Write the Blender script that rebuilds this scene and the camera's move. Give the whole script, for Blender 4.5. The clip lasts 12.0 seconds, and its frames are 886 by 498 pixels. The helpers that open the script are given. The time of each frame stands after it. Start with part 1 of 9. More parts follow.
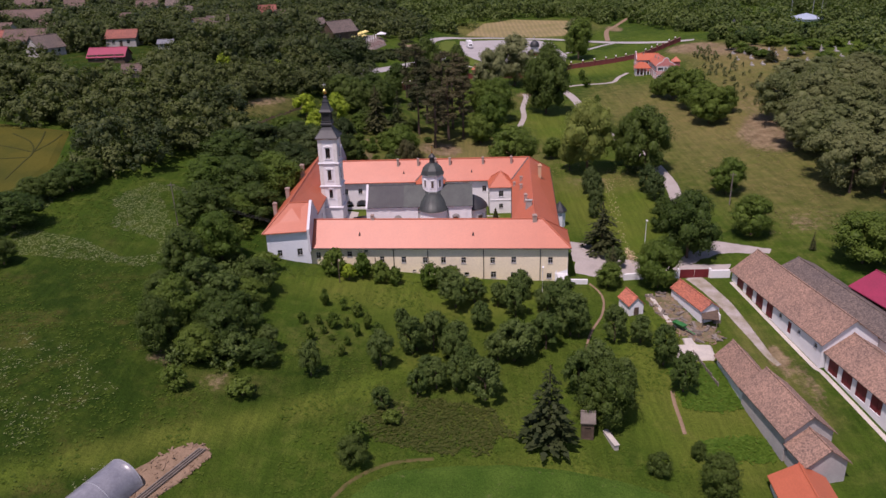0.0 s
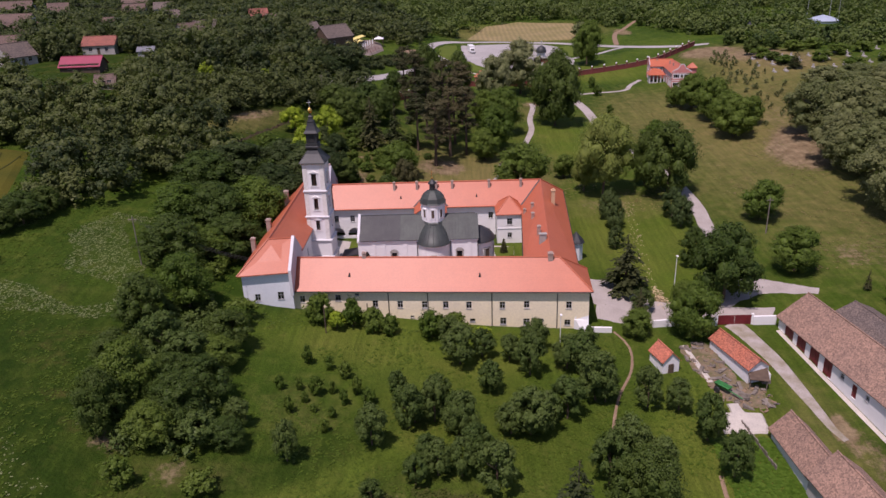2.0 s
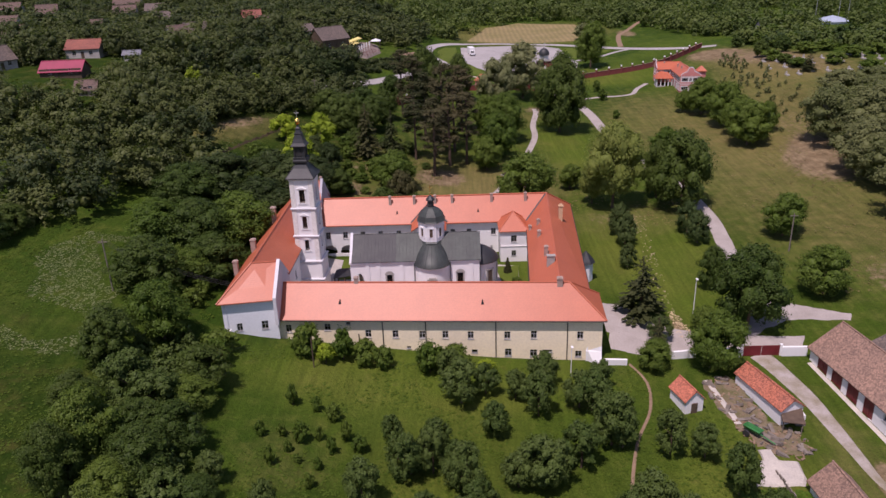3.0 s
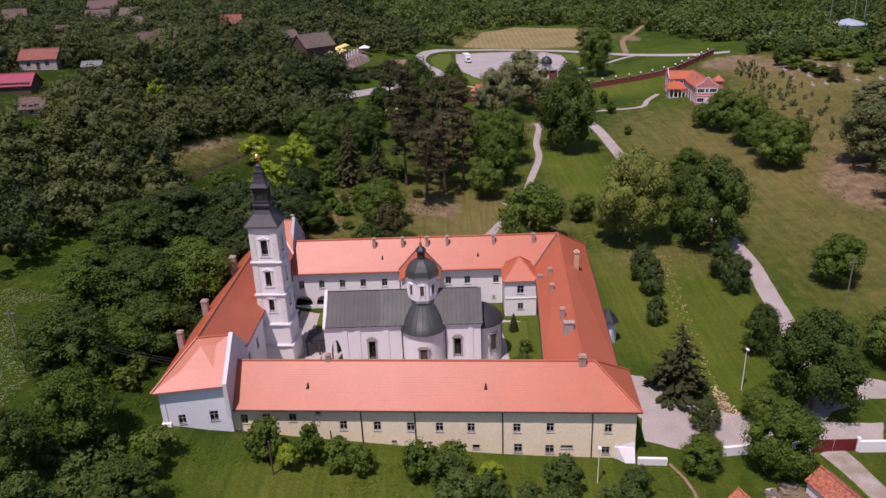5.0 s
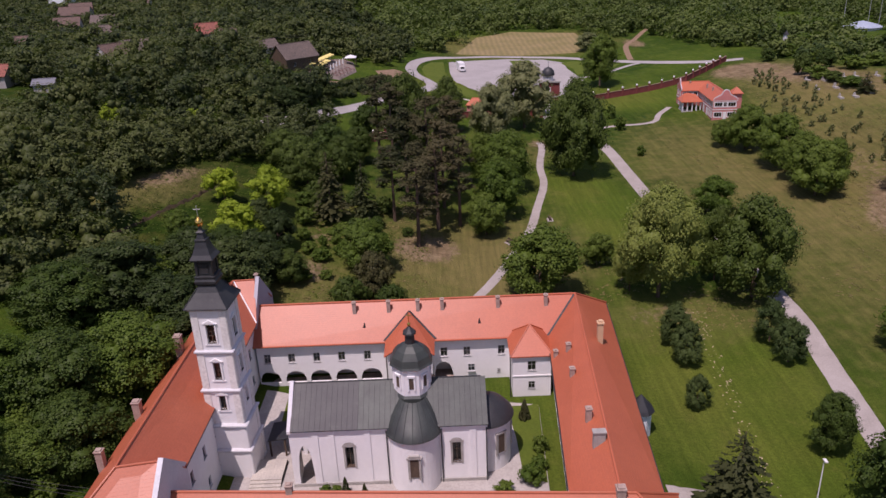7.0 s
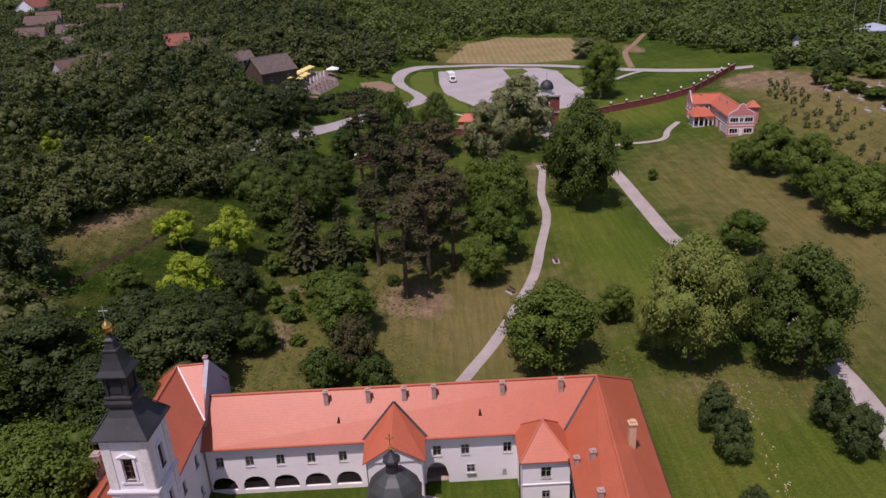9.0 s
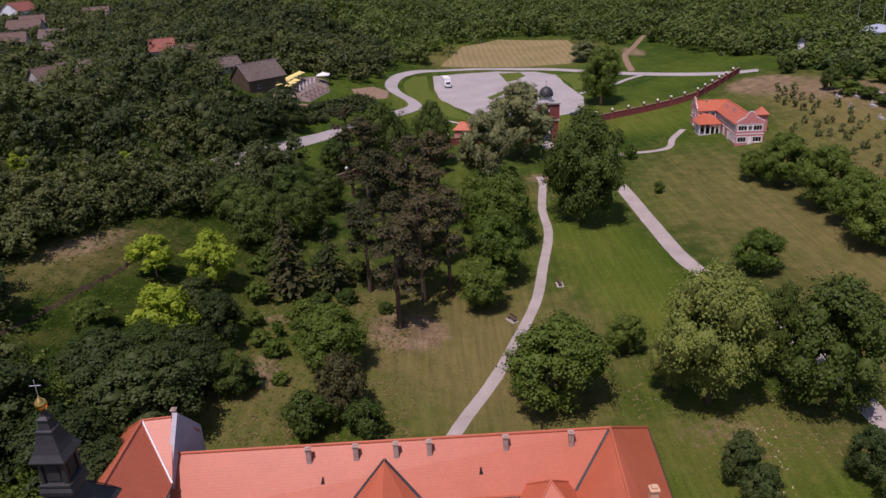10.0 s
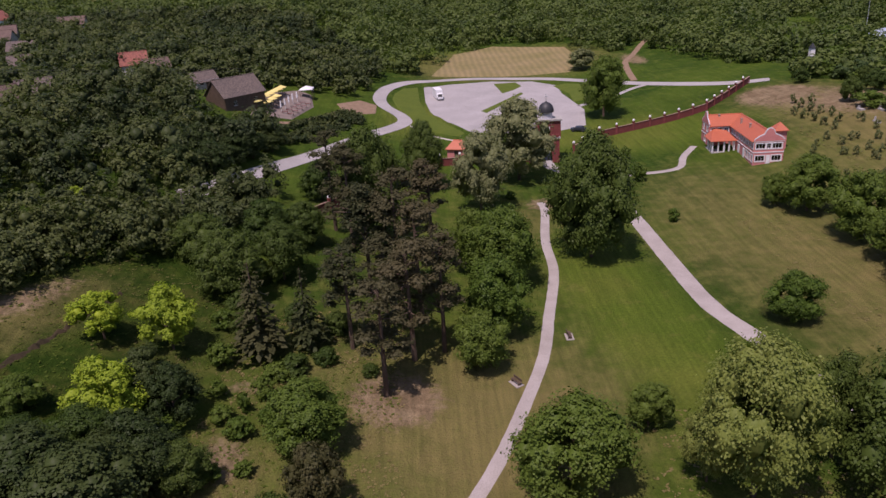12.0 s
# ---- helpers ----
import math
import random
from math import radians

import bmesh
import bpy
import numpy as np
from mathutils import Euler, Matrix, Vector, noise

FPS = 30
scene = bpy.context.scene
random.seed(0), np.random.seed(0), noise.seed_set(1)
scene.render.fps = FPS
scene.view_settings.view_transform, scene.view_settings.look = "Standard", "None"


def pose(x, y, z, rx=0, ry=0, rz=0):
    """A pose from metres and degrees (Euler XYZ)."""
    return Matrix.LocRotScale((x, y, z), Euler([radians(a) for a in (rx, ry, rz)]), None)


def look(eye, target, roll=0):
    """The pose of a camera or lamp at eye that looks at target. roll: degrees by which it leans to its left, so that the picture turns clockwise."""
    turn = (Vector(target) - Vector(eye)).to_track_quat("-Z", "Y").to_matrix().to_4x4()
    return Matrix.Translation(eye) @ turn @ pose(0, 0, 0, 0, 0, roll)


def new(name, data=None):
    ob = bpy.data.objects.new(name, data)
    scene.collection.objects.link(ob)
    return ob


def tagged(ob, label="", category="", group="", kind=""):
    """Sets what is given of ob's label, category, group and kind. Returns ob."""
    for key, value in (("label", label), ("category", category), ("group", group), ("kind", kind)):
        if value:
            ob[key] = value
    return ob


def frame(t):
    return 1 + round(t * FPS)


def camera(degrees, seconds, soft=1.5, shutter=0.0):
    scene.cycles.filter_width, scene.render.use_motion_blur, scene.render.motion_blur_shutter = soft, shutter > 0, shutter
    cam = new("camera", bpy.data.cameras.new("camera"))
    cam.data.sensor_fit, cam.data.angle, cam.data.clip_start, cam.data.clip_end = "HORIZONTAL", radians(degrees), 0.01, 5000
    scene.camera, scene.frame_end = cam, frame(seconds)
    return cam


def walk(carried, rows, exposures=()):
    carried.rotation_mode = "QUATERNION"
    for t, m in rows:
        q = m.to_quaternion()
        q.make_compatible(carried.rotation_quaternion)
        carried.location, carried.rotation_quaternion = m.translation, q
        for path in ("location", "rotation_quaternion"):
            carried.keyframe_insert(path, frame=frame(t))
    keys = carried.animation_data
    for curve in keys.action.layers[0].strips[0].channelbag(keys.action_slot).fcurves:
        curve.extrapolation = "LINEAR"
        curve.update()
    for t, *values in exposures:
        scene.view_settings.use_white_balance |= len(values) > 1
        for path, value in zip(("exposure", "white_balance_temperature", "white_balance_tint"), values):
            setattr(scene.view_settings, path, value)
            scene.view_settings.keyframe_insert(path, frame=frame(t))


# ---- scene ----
cam = camera(62.3, 12.0)
PATH = [
    (0, (0.843, -1.902, 56.897), (0.799, -0.051, 56.141), -1.8),
    (0.5, (0.569, 2.473, 56.883), (0.525, 4.325, 56.129), -1.8),
    (1, (0.472, 7.374, 56.772), (0.427, 9.225, 56.017), -1.9),
    (1.5, (0.42, 12.126, 56.598), (0.374, 13.978, 55.845), -1.9),
    (2, (0.392, 17.308, 56.528), (0.346, 19.16, 55.774), -2.0),
    (2.5, (0.291, 22.637, 56.339), (0.246, 24.488, 55.583), -2.0),
    (3, (0.322, 28.181, 55.999), (0.277, 30.034, 55.246), -2.1),
    (5, (0.355, 51.564, 55.515), (0.323, 53.417, 54.765), -2.2),
    (5.5, (0.443, 57.165, 55.615), (0.413, 59.019, 54.865), -2.3),
    (6, (0.452, 63.169, 55.669), (0.425, 65.023, 54.919), -2.4),
    (6.5, (0.358, 68.55, 55.873), (0.337, 70.404, 55.122), -2.5),
    (7, (0.436, 74.29, 56.119), (0.419, 76.144, 55.368), -2.6),
    (9, (0.83, 95.08, 56.877), (0.835, 96.934, 56.126), -3.1),
    (9.5, (1.018, 99.841, 57.109), (1.027, 101.694, 56.359), -3.2),
    (10, (1.131, 104.707, 57.256), (1.147, 106.561, 56.504), -3.3),
    (10.5, (1.322, 109.066, 57.136), (1.343, 110.921, 56.389), -3.4),
    (11, (1.422, 113.545, 57.258), (1.449, 115.401, 56.513), -3.6),
    (11.5, (1.866, 117.426, 57.774), (1.894, 119.28, 57.025), -3.7),
    (12, (1.983, 121.585, 57.847), (2.015, 123.44, 57.1), -3.8),
]
walk(cam, [(t, look(eye, target, roll)) for t, eye, target, roll in PATH], [(0.0, 0.0, 6500, 34), (5.5, -0.03, 6500, 34), (7.0, -0.1, 6500, 35), (9.5, -0.13, 6500, 35), (12.0, -0.05, 6500, 36)])


# -- terrain: height of the ground in metres at stations across (x) and along (y)
GX = np.array([-300, -120, -85, -55, -28, 5, 40, 75, 115, 170, 300.0])
GY = np.array([0, 85, 130, 170, 210, 255, 300, 350, 440.0])
GZ = np.array([
    [8, 2, -1, -5, -9, -13, -15, -13, -12, -11, -9],
    [16, 12, 9.5, 7.2, 2.6, -3.6, -5, -3.6, -2, 0, 3],
    [20, 17, 14, 10.4, 2.2, -0.9, -1.0, 0, 2, 5, 10],
    [24, 22, 18, 12, 3.2, 0, 0.8, 2.8, 6, 10, 16],
    [28, 26, 22, 16.5, 7.5, 3, 3.6, 4.3, 8.5, 14, 20],
    [30, 28, 26, 19, 11.5, 6, 5, 6, 11, 16, 20],
    [30, 28, 27, 23, 11, 7.5, 6.8, 8, 15.5, 18, 20],
    [30, 28, 28, 25, 16, 9.5, 9, 9.5, 15.5, 15, 17],
    [30, 29, 28, 25, 19, 12, 11, 13, 14, 13.5, 16],
])
HX, HY = np.arange(-300, 301, 5.0), np.arange(-60, 541, 5.0)


def _sheet():
    rows = np.array([np.interp(HX, GX, r) for r in GZ])
    ys = np.clip(HY, GY[0], GY[-1])
    z = np.array([np.interp(ys, GY, rows[:, i]) for i in range(len(HX))]).T
    z += np.minimum(HY - GY[0], 0)[:, None] * 0.1 + np.maximum(HY - GY[-1], 0)[:, None] * 0.05
    for _ in range(5):
        p = np.pad(z, 1, mode="edge")
        z = (p[:-2, 1:-1] + p[2:, 1:-1] + p[1:-1, :-2] + p[1:-1, 2:] + 2 * z) / 6
    # the level building plot
    xx, yy = np.meshgrid(HX, HY)
    inside = np.clip(1.0 - np.maximum(np.abs(xx + 2) - 26, np.abs(yy - 150) - 18) / 7.0, 0, 1)
    return z * (1 - inside) + 0.0 * inside


HZ = _sheet()


def height(x, y):
    """The height of the ground at a place."""
    fx = min(max((x - HX[0]) / 5.0, 0), len(HX) - 1.001)
    fy = min(max((y - HY[0]) / 5.0, 0), len(HY) - 1.001)
    i, j = int(fx), int(fy)
    a, b = fx - i, fy - j
    z = (HZ[j, i] * (1 - a) + HZ[j, i + 1] * a) * (1 - b) + (HZ[j + 1, i] * (1 - a) + HZ[j + 1, i + 1] * a) * b
    far = max(0.0, y - HY[-1])
    return z + 0.05 * min(far, 500.0) + 0.02 * max(0.0, abs(x) - 300) * (1 if y > 100 else 0.3)
# -- end terrain


# ---- world, sun ----
SUN = Vector((-0.22, -0.38, 1.0)).normalized()
world = bpy.data.worlds.new("sky")
scene.world = world
world.use_nodes = True
wn = world.node_tree.nodes
sky = wn.new("ShaderNodeTexSky")
sky.sky_type, sky.sun_disc = "NISHITA", False
sky.sun_elevation = math.asin(SUN.z)
sky.sun_rotation = math.atan2(SUN.x, SUN.y)
wn["Background"].inputs["Strength"].default_value = 0.104
world.node_tree.links.new(sky.outputs[0], wn["Background"].inputs["Color"])
sun = new("sun", bpy.data.lights.new("sun", "SUN"))
sun.data.energy, sun.data.angle, sun.data.color = 4.2, radians(0.53), (1.0, 0.94, 0.86)
sun.matrix_world = look(SUN * 200, (0, 0, 0))


# ---- materials ----
def shader(name, rough=0.8, metal=0.0):
    m = bpy.data.materials.new(name)
    m.use_nodes = True
    n, k = m.node_tree.nodes, m.node_tree.links
    b = n["Principled BSDF"]
    b.inputs["Roughness"].default_value, b.inputs["Metallic"].default_value = rough, metal
    return m, n, k, b


def mix(n, k, kind, fac, a, b):
    x = n.new("ShaderNodeMix")
    x.data_type, x.blend_type = "RGBA", kind
    for slot, v in ((0, fac), (6, a), (7, b)):
        if isinstance(v, (int, float)):
            x.inputs[slot].default_value = v
        elif isinstance(v, tuple):
            x.inputs[slot].default_value = (*v, 1)
        else:
            k.new(v, x.inputs[slot])
    return x.outputs[2]


def tex(n, k, scale, detail=4, rough=0.55, space="Object"):
    c = n.new("ShaderNodeTexCoord") if space == "Object" else n.new("ShaderNodeNewGeometry")
    t = n.new("ShaderNodeTexNoise")
    t.inputs["Scale"].default_value, t.inputs["Detail"].default_value, t.inputs["Roughness"].default_value = scale, detail, rough
    k.new(c.outputs["Object" if space == "Object" else "Position"], t.inputs["Vector"])
    return t.outputs["Fac"]


def ramp(n, k, value, lo, hi):
    r = n.new("ShaderNodeMapRange")
    r.inputs["From Min"].default_value, r.inputs["From Max"].default_value = lo, hi
    k.new(value, r.inputs["Value"])
    return r.outputs["Result"]


def bump(n, k, b, value, dist, strength=0.6):
    x = n.new("ShaderNodeBump")
    x.inputs["Distance"].default_value, x.inputs["Strength"].default_value = dist, strength
    k.new(value, x.inputs["Height"])
    k.new(x.outputs[0], b.inputs["Normal"])


def surface(name, base, other, rough=0.85, big=0.35, fine=6.0, grain=0.02, metal=0.0, dirt=None, speck=0.5):
    """Two-scale mottled surface: stains at a metre scale, grain at a decimetre scale."""
    m, n, k, b = shader(name, rough, metal)
    if rough >= 0.9:
        b.inputs["Specular IOR Level"].default_value = 0.15
    c = mix(n, k, "MIX", ramp(n, k, tex(n, k, big, 5), 0.35, 0.68), base, other)
    f = tex(n, k, fine, 3)
    c = mix(n, k, "MULTIPLY", speck, c, mix(n, k, "MIX", ramp(n, k, f, 0.3, 0.7), (0.72, 0.72, 0.72), (1.2, 1.2, 1.2)))
    if dirt:
        c = mix(n, k, "MIX", ramp(n, k, tex(n, k, big * 3.1, 6, 0.7), 0.6, 0.8), c, dirt)
    k.new(c, b.inputs["Base Color"])
    if grain:
        bump(n, k, b, f, grain)
    return m


def roof_tiles(name, base, other, dark, row=0.21, rough=0.7, mottle=0.2):
    """Clay tiles laid in level rows, with moss and weather stains."""
    m, n, k, b = shader(name, rough)
    co = n.new("ShaderNodeTexCoord")
    w = n.new("ShaderNodeTexWave")
    w.wave_type, w.bands_direction, w.wave_profile = "BANDS", "Z", "SAW"
    w.inputs["Scale"].default_value, w.inputs["Distortion"].default_value, w.inputs["Detail"].default_value = 0.314 / row, 0.4, 2
    k.new(co.outputs["Object"], w.inputs["Vector"])
    c = mix(n, k, "MIX", ramp(n, k, tex(n, k, 0.25, 5), 0.3, 0.7), base, other)
    c = mix(n, k, "MIX", ramp(n, k, tex(n, k, 5.0, 4, 0.7), 0.55, 0.85), c, dark)
    c = mix(n, k, "MULTIPLY", 0.1, c, mix(n, k, "MIX", w.outputs["Fac"], (0.75, 0.75, 0.75), (1.1, 1.1, 1.1)))
    vo = n.new("ShaderNodeTexVoronoi")
    vo.inputs["Scale"].default_value = 5.5
    k.new(co.outputs["Object"], vo.inputs["Vector"])
    c = mix(n, k, "MULTIPLY", mottle, c, mix(n, k, "MIX", ramp(n, k, vo.outputs["Color"], 0.25, 0.75), (0.45, 0.45, 0.46), (1.7, 1.62, 1.55)))
    k.new(c, b.inputs["Base Color"])
    bump(n, k, b, w.outputs["Fac"], 0.018)
    return m


def leafage(name, a, b2, c2, shine=0.5):
    """Leaves: each one its own tone, trees differ by their tint."""
    m, n, k, b = shader(name, shine)
    g = n.new("ShaderNodeNewGeometry")
    at = n.new("ShaderNodeAttribute")
    at.attribute_name = "tint"
    c = mix(n, k, "MIX", ramp(n, k, g.outputs["Random Per Island"], 0.0, 1.0), a, b2)
    oi = n.new("ShaderNodeObjectInfo")
    t = n.new("ShaderNodeMath")
    t.operation = "ADD"
    k.new(at.outputs["Fac"], t.inputs[0]), k.new(oi.outputs["Random"], t.inputs[1])
    fr = n.new("ShaderNodeMath")
    fr.operation = "PINGPONG"
    fr.inputs[1].default_value = 1.0
    k.new(t.outputs[0], fr.inputs[0])
    c = mix(n, k, "MIX", ramp(n, k, fr.outputs[0], 0.25, 1.15), c, c2)
    k.new(c, b.inputs["Base Color"])
    b.inputs["Specular IOR Level"].default_value = 0.12
    tr = n.new("ShaderNodeBsdfTranslucent")
    k.new(mix(n, k, "MULTIPLY", 1.0, c, (1.0, 1.25, 0.5)), tr.inputs["Color"])
    ms = n.new("ShaderNodeMixShader")
    ms.inputs[0].default_value = 0.30
    k.new(b.outputs[0], ms.inputs[1]), k.new(tr.outputs[0], ms.inputs[2])
    k.new(ms.outputs[0], n["Material Output"].inputs["Surface"])
    return m


PLASTER_WHITE = surface("white_plaster", (0.77, 0.765, 0.765), (0.74, 0.735, 0.73), 0.9, 0.25, 2, 0.002, speck=0.1)
PLASTER_CREAM = surface("cream_plaster", (0.86, 0.75, 0.53), (0.80, 0.70, 0.51), 0.9, 0.3, 3, 0.004, dirt=(0.66, 0.55, 0.38), speck=0.25)
PLASTER_BLUE = surface("pale_blue_plaster", (0.74, 0.77, 0.80), (0.70, 0.74, 0.78), 0.9, 0.3, 3, 0.003, speck=0.15)
PLASTER_ROUGH = surface("rough_grey_plaster", (0.44, 0.42, 0.40), (0.36, 0.345, 0.33), 0.95, 0.5, 4, 0.01, dirt=(0.28, 0.26, 0.24), speck=0.3)
PLASTER_GREY = surface("grey_plaster", (0.60, 0.60, 0.62), (0.54, 0.54, 0.56), 0.9, 0.3, 3, 0.004, speck=0.2)
# darker, bluer copy of the grey plaster: shade put into the colour
PLASTER_SHADE = surface("shaded_grey_plaster", (0.42, 0.42, 0.46), (0.36, 0.36, 0.40), 0.92, 0.4, 3, 0.006, dirt=(0.30, 0.29, 0.30), speck=0.2)
PLASTER_VILLAGE = surface("old_village_plaster", (0.46, 0.44, 0.42), (0.36, 0.34, 0.32), 0.9, 0.4, 3, 0.006, dirt=(0.26, 0.23, 0.20), speck=0.3)
TILE_RED = roof_tiles("red_clay_tiles", (0.455, 0.122, 0.058), (0.405, 0.106, 0.050), (0.37, 0.10, 0.055), 0.21, 0.46, 0.07)
TILE_OLD = roof_tiles("weathered_clay_tiles", (0.268, 0.168, 0.122), (0.196, 0.128, 0.098), (0.098, 0.076, 0.062), 0.3, 0.9, 0.55)
TILE_VILLAGE = roof_tiles("faded_red_tiles", (0.25, 0.085, 0.06), (0.20, 0.072, 0.055), (0.11, 0.058, 0.046), 0.3, 0.85, 0.5)
TILE_BROWN = roof_tiles("faded_brown_tiles", (0.130, 0.086, 0.070), (0.096, 0.068, 0.058), (0.055, 0.043, 0.038), 0.3, 0.9, 0.55)
TILE_GREY = roof_tiles("grey_brown_tiles", (0.132, 0.104, 0.088), (0.100, 0.082, 0.074), (0.062, 0.054, 0.049), 0.3, 0.9, 0.6)
SHEET_DARK = surface("dark_sheet_metal", (0.022, 0.023, 0.027), (0.040, 0.043, 0.043), 0.55, 0.35, 4, 0.006, 0.15, dirt=(0.058, 0.064, 0.058))
SHEET_GREEN = surface("patinated_sheet_metal", (0.052, 0.063, 0.056), (0.032, 0.037, 0.036), 0.55, 0.5, 4, 0.006, 0.15, dirt=(0.075, 0.088, 0.076))
SHEET_MAGENTA = surface("magenta_sheet_metal", (0.30, 0.03, 0.07), (0.25, 0.028, 0.06), 0.5, 0.4, 4, 0.005)
WOOD_DARK = surface("dark_wood", (0.07, 0.045, 0.03), (0.11, 0.075, 0.05), 0.8, 1.2, 12, 0.01)
WOOD_GREY = surface("weathered_wood", (0.22, 0.19, 0.16), (0.14, 0.12, 0.10), 0.9, 1.2, 12, 0.01)
DOOR_RED = surface("oxblood_paint", (0.16, 0.012, 0.016), (0.12, 0.010, 0.014), 0.6, 0.8, 6, 0.005)
PAINT_WHITE = surface("white_paint", (0.78, 0.78, 0.78), (0.70, 0.70, 0.70), 0.5, 1.5, 8, 0.0)
FRAME_GREY = surface("window_paint", (0.50, 0.50, 0.50), (0.42, 0.42, 0.42), 0.6, 2, 9, 0.0)
BRICK = surface("chimney_brick", (0.33, 0.24, 0.20), (0.42, 0.33, 0.28), 0.9, 1.5, 7, 0.02)
STONE = surface("grey_stone", (0.40, 0.38, 0.35), (0.30, 0.29, 0.27), 0.9, 0.8, 6, 0.02)
CONCRETE = surface("pale_concrete", (0.50, 0.46, 0.40), (0.40, 0.37, 0.33), 0.9, 0.5, 5, 0.01, dirt=(0.28, 0.25, 0.22))
ASPHALT = surface("bleached_asphalt", (0.36, 0.34, 0.33), (0.30, 0.285, 0.275), 0.95, 0.12, 3, 0.01, dirt=(0.22, 0.21, 0.20))
GRAVEL = surface("path_gravel", (0.37, 0.335, 0.31), (0.30, 0.27, 0.245), 0.95, 0.3, 6, 0.02)
DIRT = surface("bare_earth", (0.26, 0.18, 0.12), (0.20, 0.14, 0.09), 0.95, 0.6, 5, 0.05)
PINK = surface("pink_plaster", (0.60, 0.235, 0.215), (0.54, 0.205, 0.19), 0.9, 0.5, 5, 0.01)
BRICK_RED = surface("red_brickwork", (0.22, 0.06, 0.055), (0.17, 0.05, 0.045), 0.9, 0.8, 8, 0.01)
GOLD = surface("gilded_metal", (0.85, 0.55, 0.15), (0.75, 0.45, 0.12), 0.25, 2, 8, 0.0, 1.0)
STEEL = surface("galvanised_steel", (0.50, 0.51, 0.52), (0.42, 0.43, 0.44), 0.5, 1, 8, 0.0, 0.6)
BARK = surface("bark", (0.12, 0.085, 0.06), (0.075, 0.055, 0.042), 0.95, 2, 9, 0.05)
GREEN_PAINT = surface("green_machine_paint", (0.04, 0.22, 0.06), (0.03, 0.16, 0.05), 0.5, 1, 6, 0.0)
YELLOW_CLOTH = surface("yellow_canvas", (0.72, 0.62, 0.22), (0.66, 0.55, 0.18), 0.8, 1, 6, 0.0)
BLACK_RUBBER = surface("black_rubber", (0.02, 0.02, 0.02), (0.03, 0.03, 0.03), 0.8, 1, 6, 0.0)
FILM = surface("greenhouse_film", (0.22, 0.225, 0.245), (0.16, 0.165, 0.19), 0.3, 0.8, 4, 0.01)
GLASS, _n, _k, _b = shader("window_glass", 0.06)
_b.inputs["Base Color"].default_value = (0.22, 0.26, 0.29, 1)
_b.inputs["Transmission Weight"].default_value = 1.0
_b.inputs["IOR"].default_value = 1.45
LEAF = leafage("broad_leaves", (0.050, 0.092, 0.013), (0.086, 0.140, 0.021), (0.116, 0.164, 0.028))
LEAF_DARK = leafage("dark_leaves", (0.034, 0.064, 0.013), (0.060, 0.098, 0.019), (0.080, 0.115, 0.023))
LEAF_EVERGREEN = leafage("evergreen_leaves", (0.030, 0.058, 0.018), (0.062, 0.098, 0.030), (0.080, 0.112, 0.032))
LEAF_OLIVE = leafage("olive_leaves", (0.094, 0.138, 0.024), (0.186, 0.230, 0.048), (0.215, 0.245, 0.062))
LEAF_HILL = leafage("grey_green_leaves", (0.094, 0.116, 0.038), (0.146, 0.168, 0.064), (0.170, 0.184, 0.076))
LEAF_PALE = leafage("pale_blossom_leaves", (0.10, 0.125, 0.045), (0.215, 0.232, 0.105), (0.235, 0.240, 0.115))
LEAF_LIME = leafage("lime_leaves", (0.19, 0.28, 0.014), (0.33, 0.41, 0.03), (0.23, 0.31, 0.03))
LEAF_WOOD = leafage("wood_leaves", (0.030, 0.048, 0.018), (0.053, 0.074, 0.027), (0.116, 0.138, 0.042))
LEAF_FAR = leafage("far_wood_leaves", (0.030, 0.056, 0.017), (0.054, 0.088, 0.025), (0.128, 0.168, 0.042))
LEAF_FRUIT = leafage("orchard_leaves", (0.042, 0.078, 0.016), (0.088, 0.132, 0.032), (0.10, 0.142, 0.036))
LEAF_SLOPE = leafage("slope_leaves", (0.026, 0.046, 0.014), (0.046, 0.072, 0.020), (0.064, 0.088, 0.025))
LEAF_BROWN = leafage("brown_tipped_leaves", (0.044, 0.052, 0.018), (0.080, 0.082, 0.030), (0.104, 0.090, 0.040))
NEEDLE = leafage("dark_needles", (0.027, 0.040, 0.014), (0.054, 0.068, 0.024), (0.072, 0.072, 0.030), 0.6)
NEEDLE_BROWN = leafage("pine_needles", (0.032, 0.042, 0.017), (0.070, 0.074, 0.031), (0.104, 0.088, 0.044), 0.6)


# ---- mesh helpers ----
ORIGIN = {}


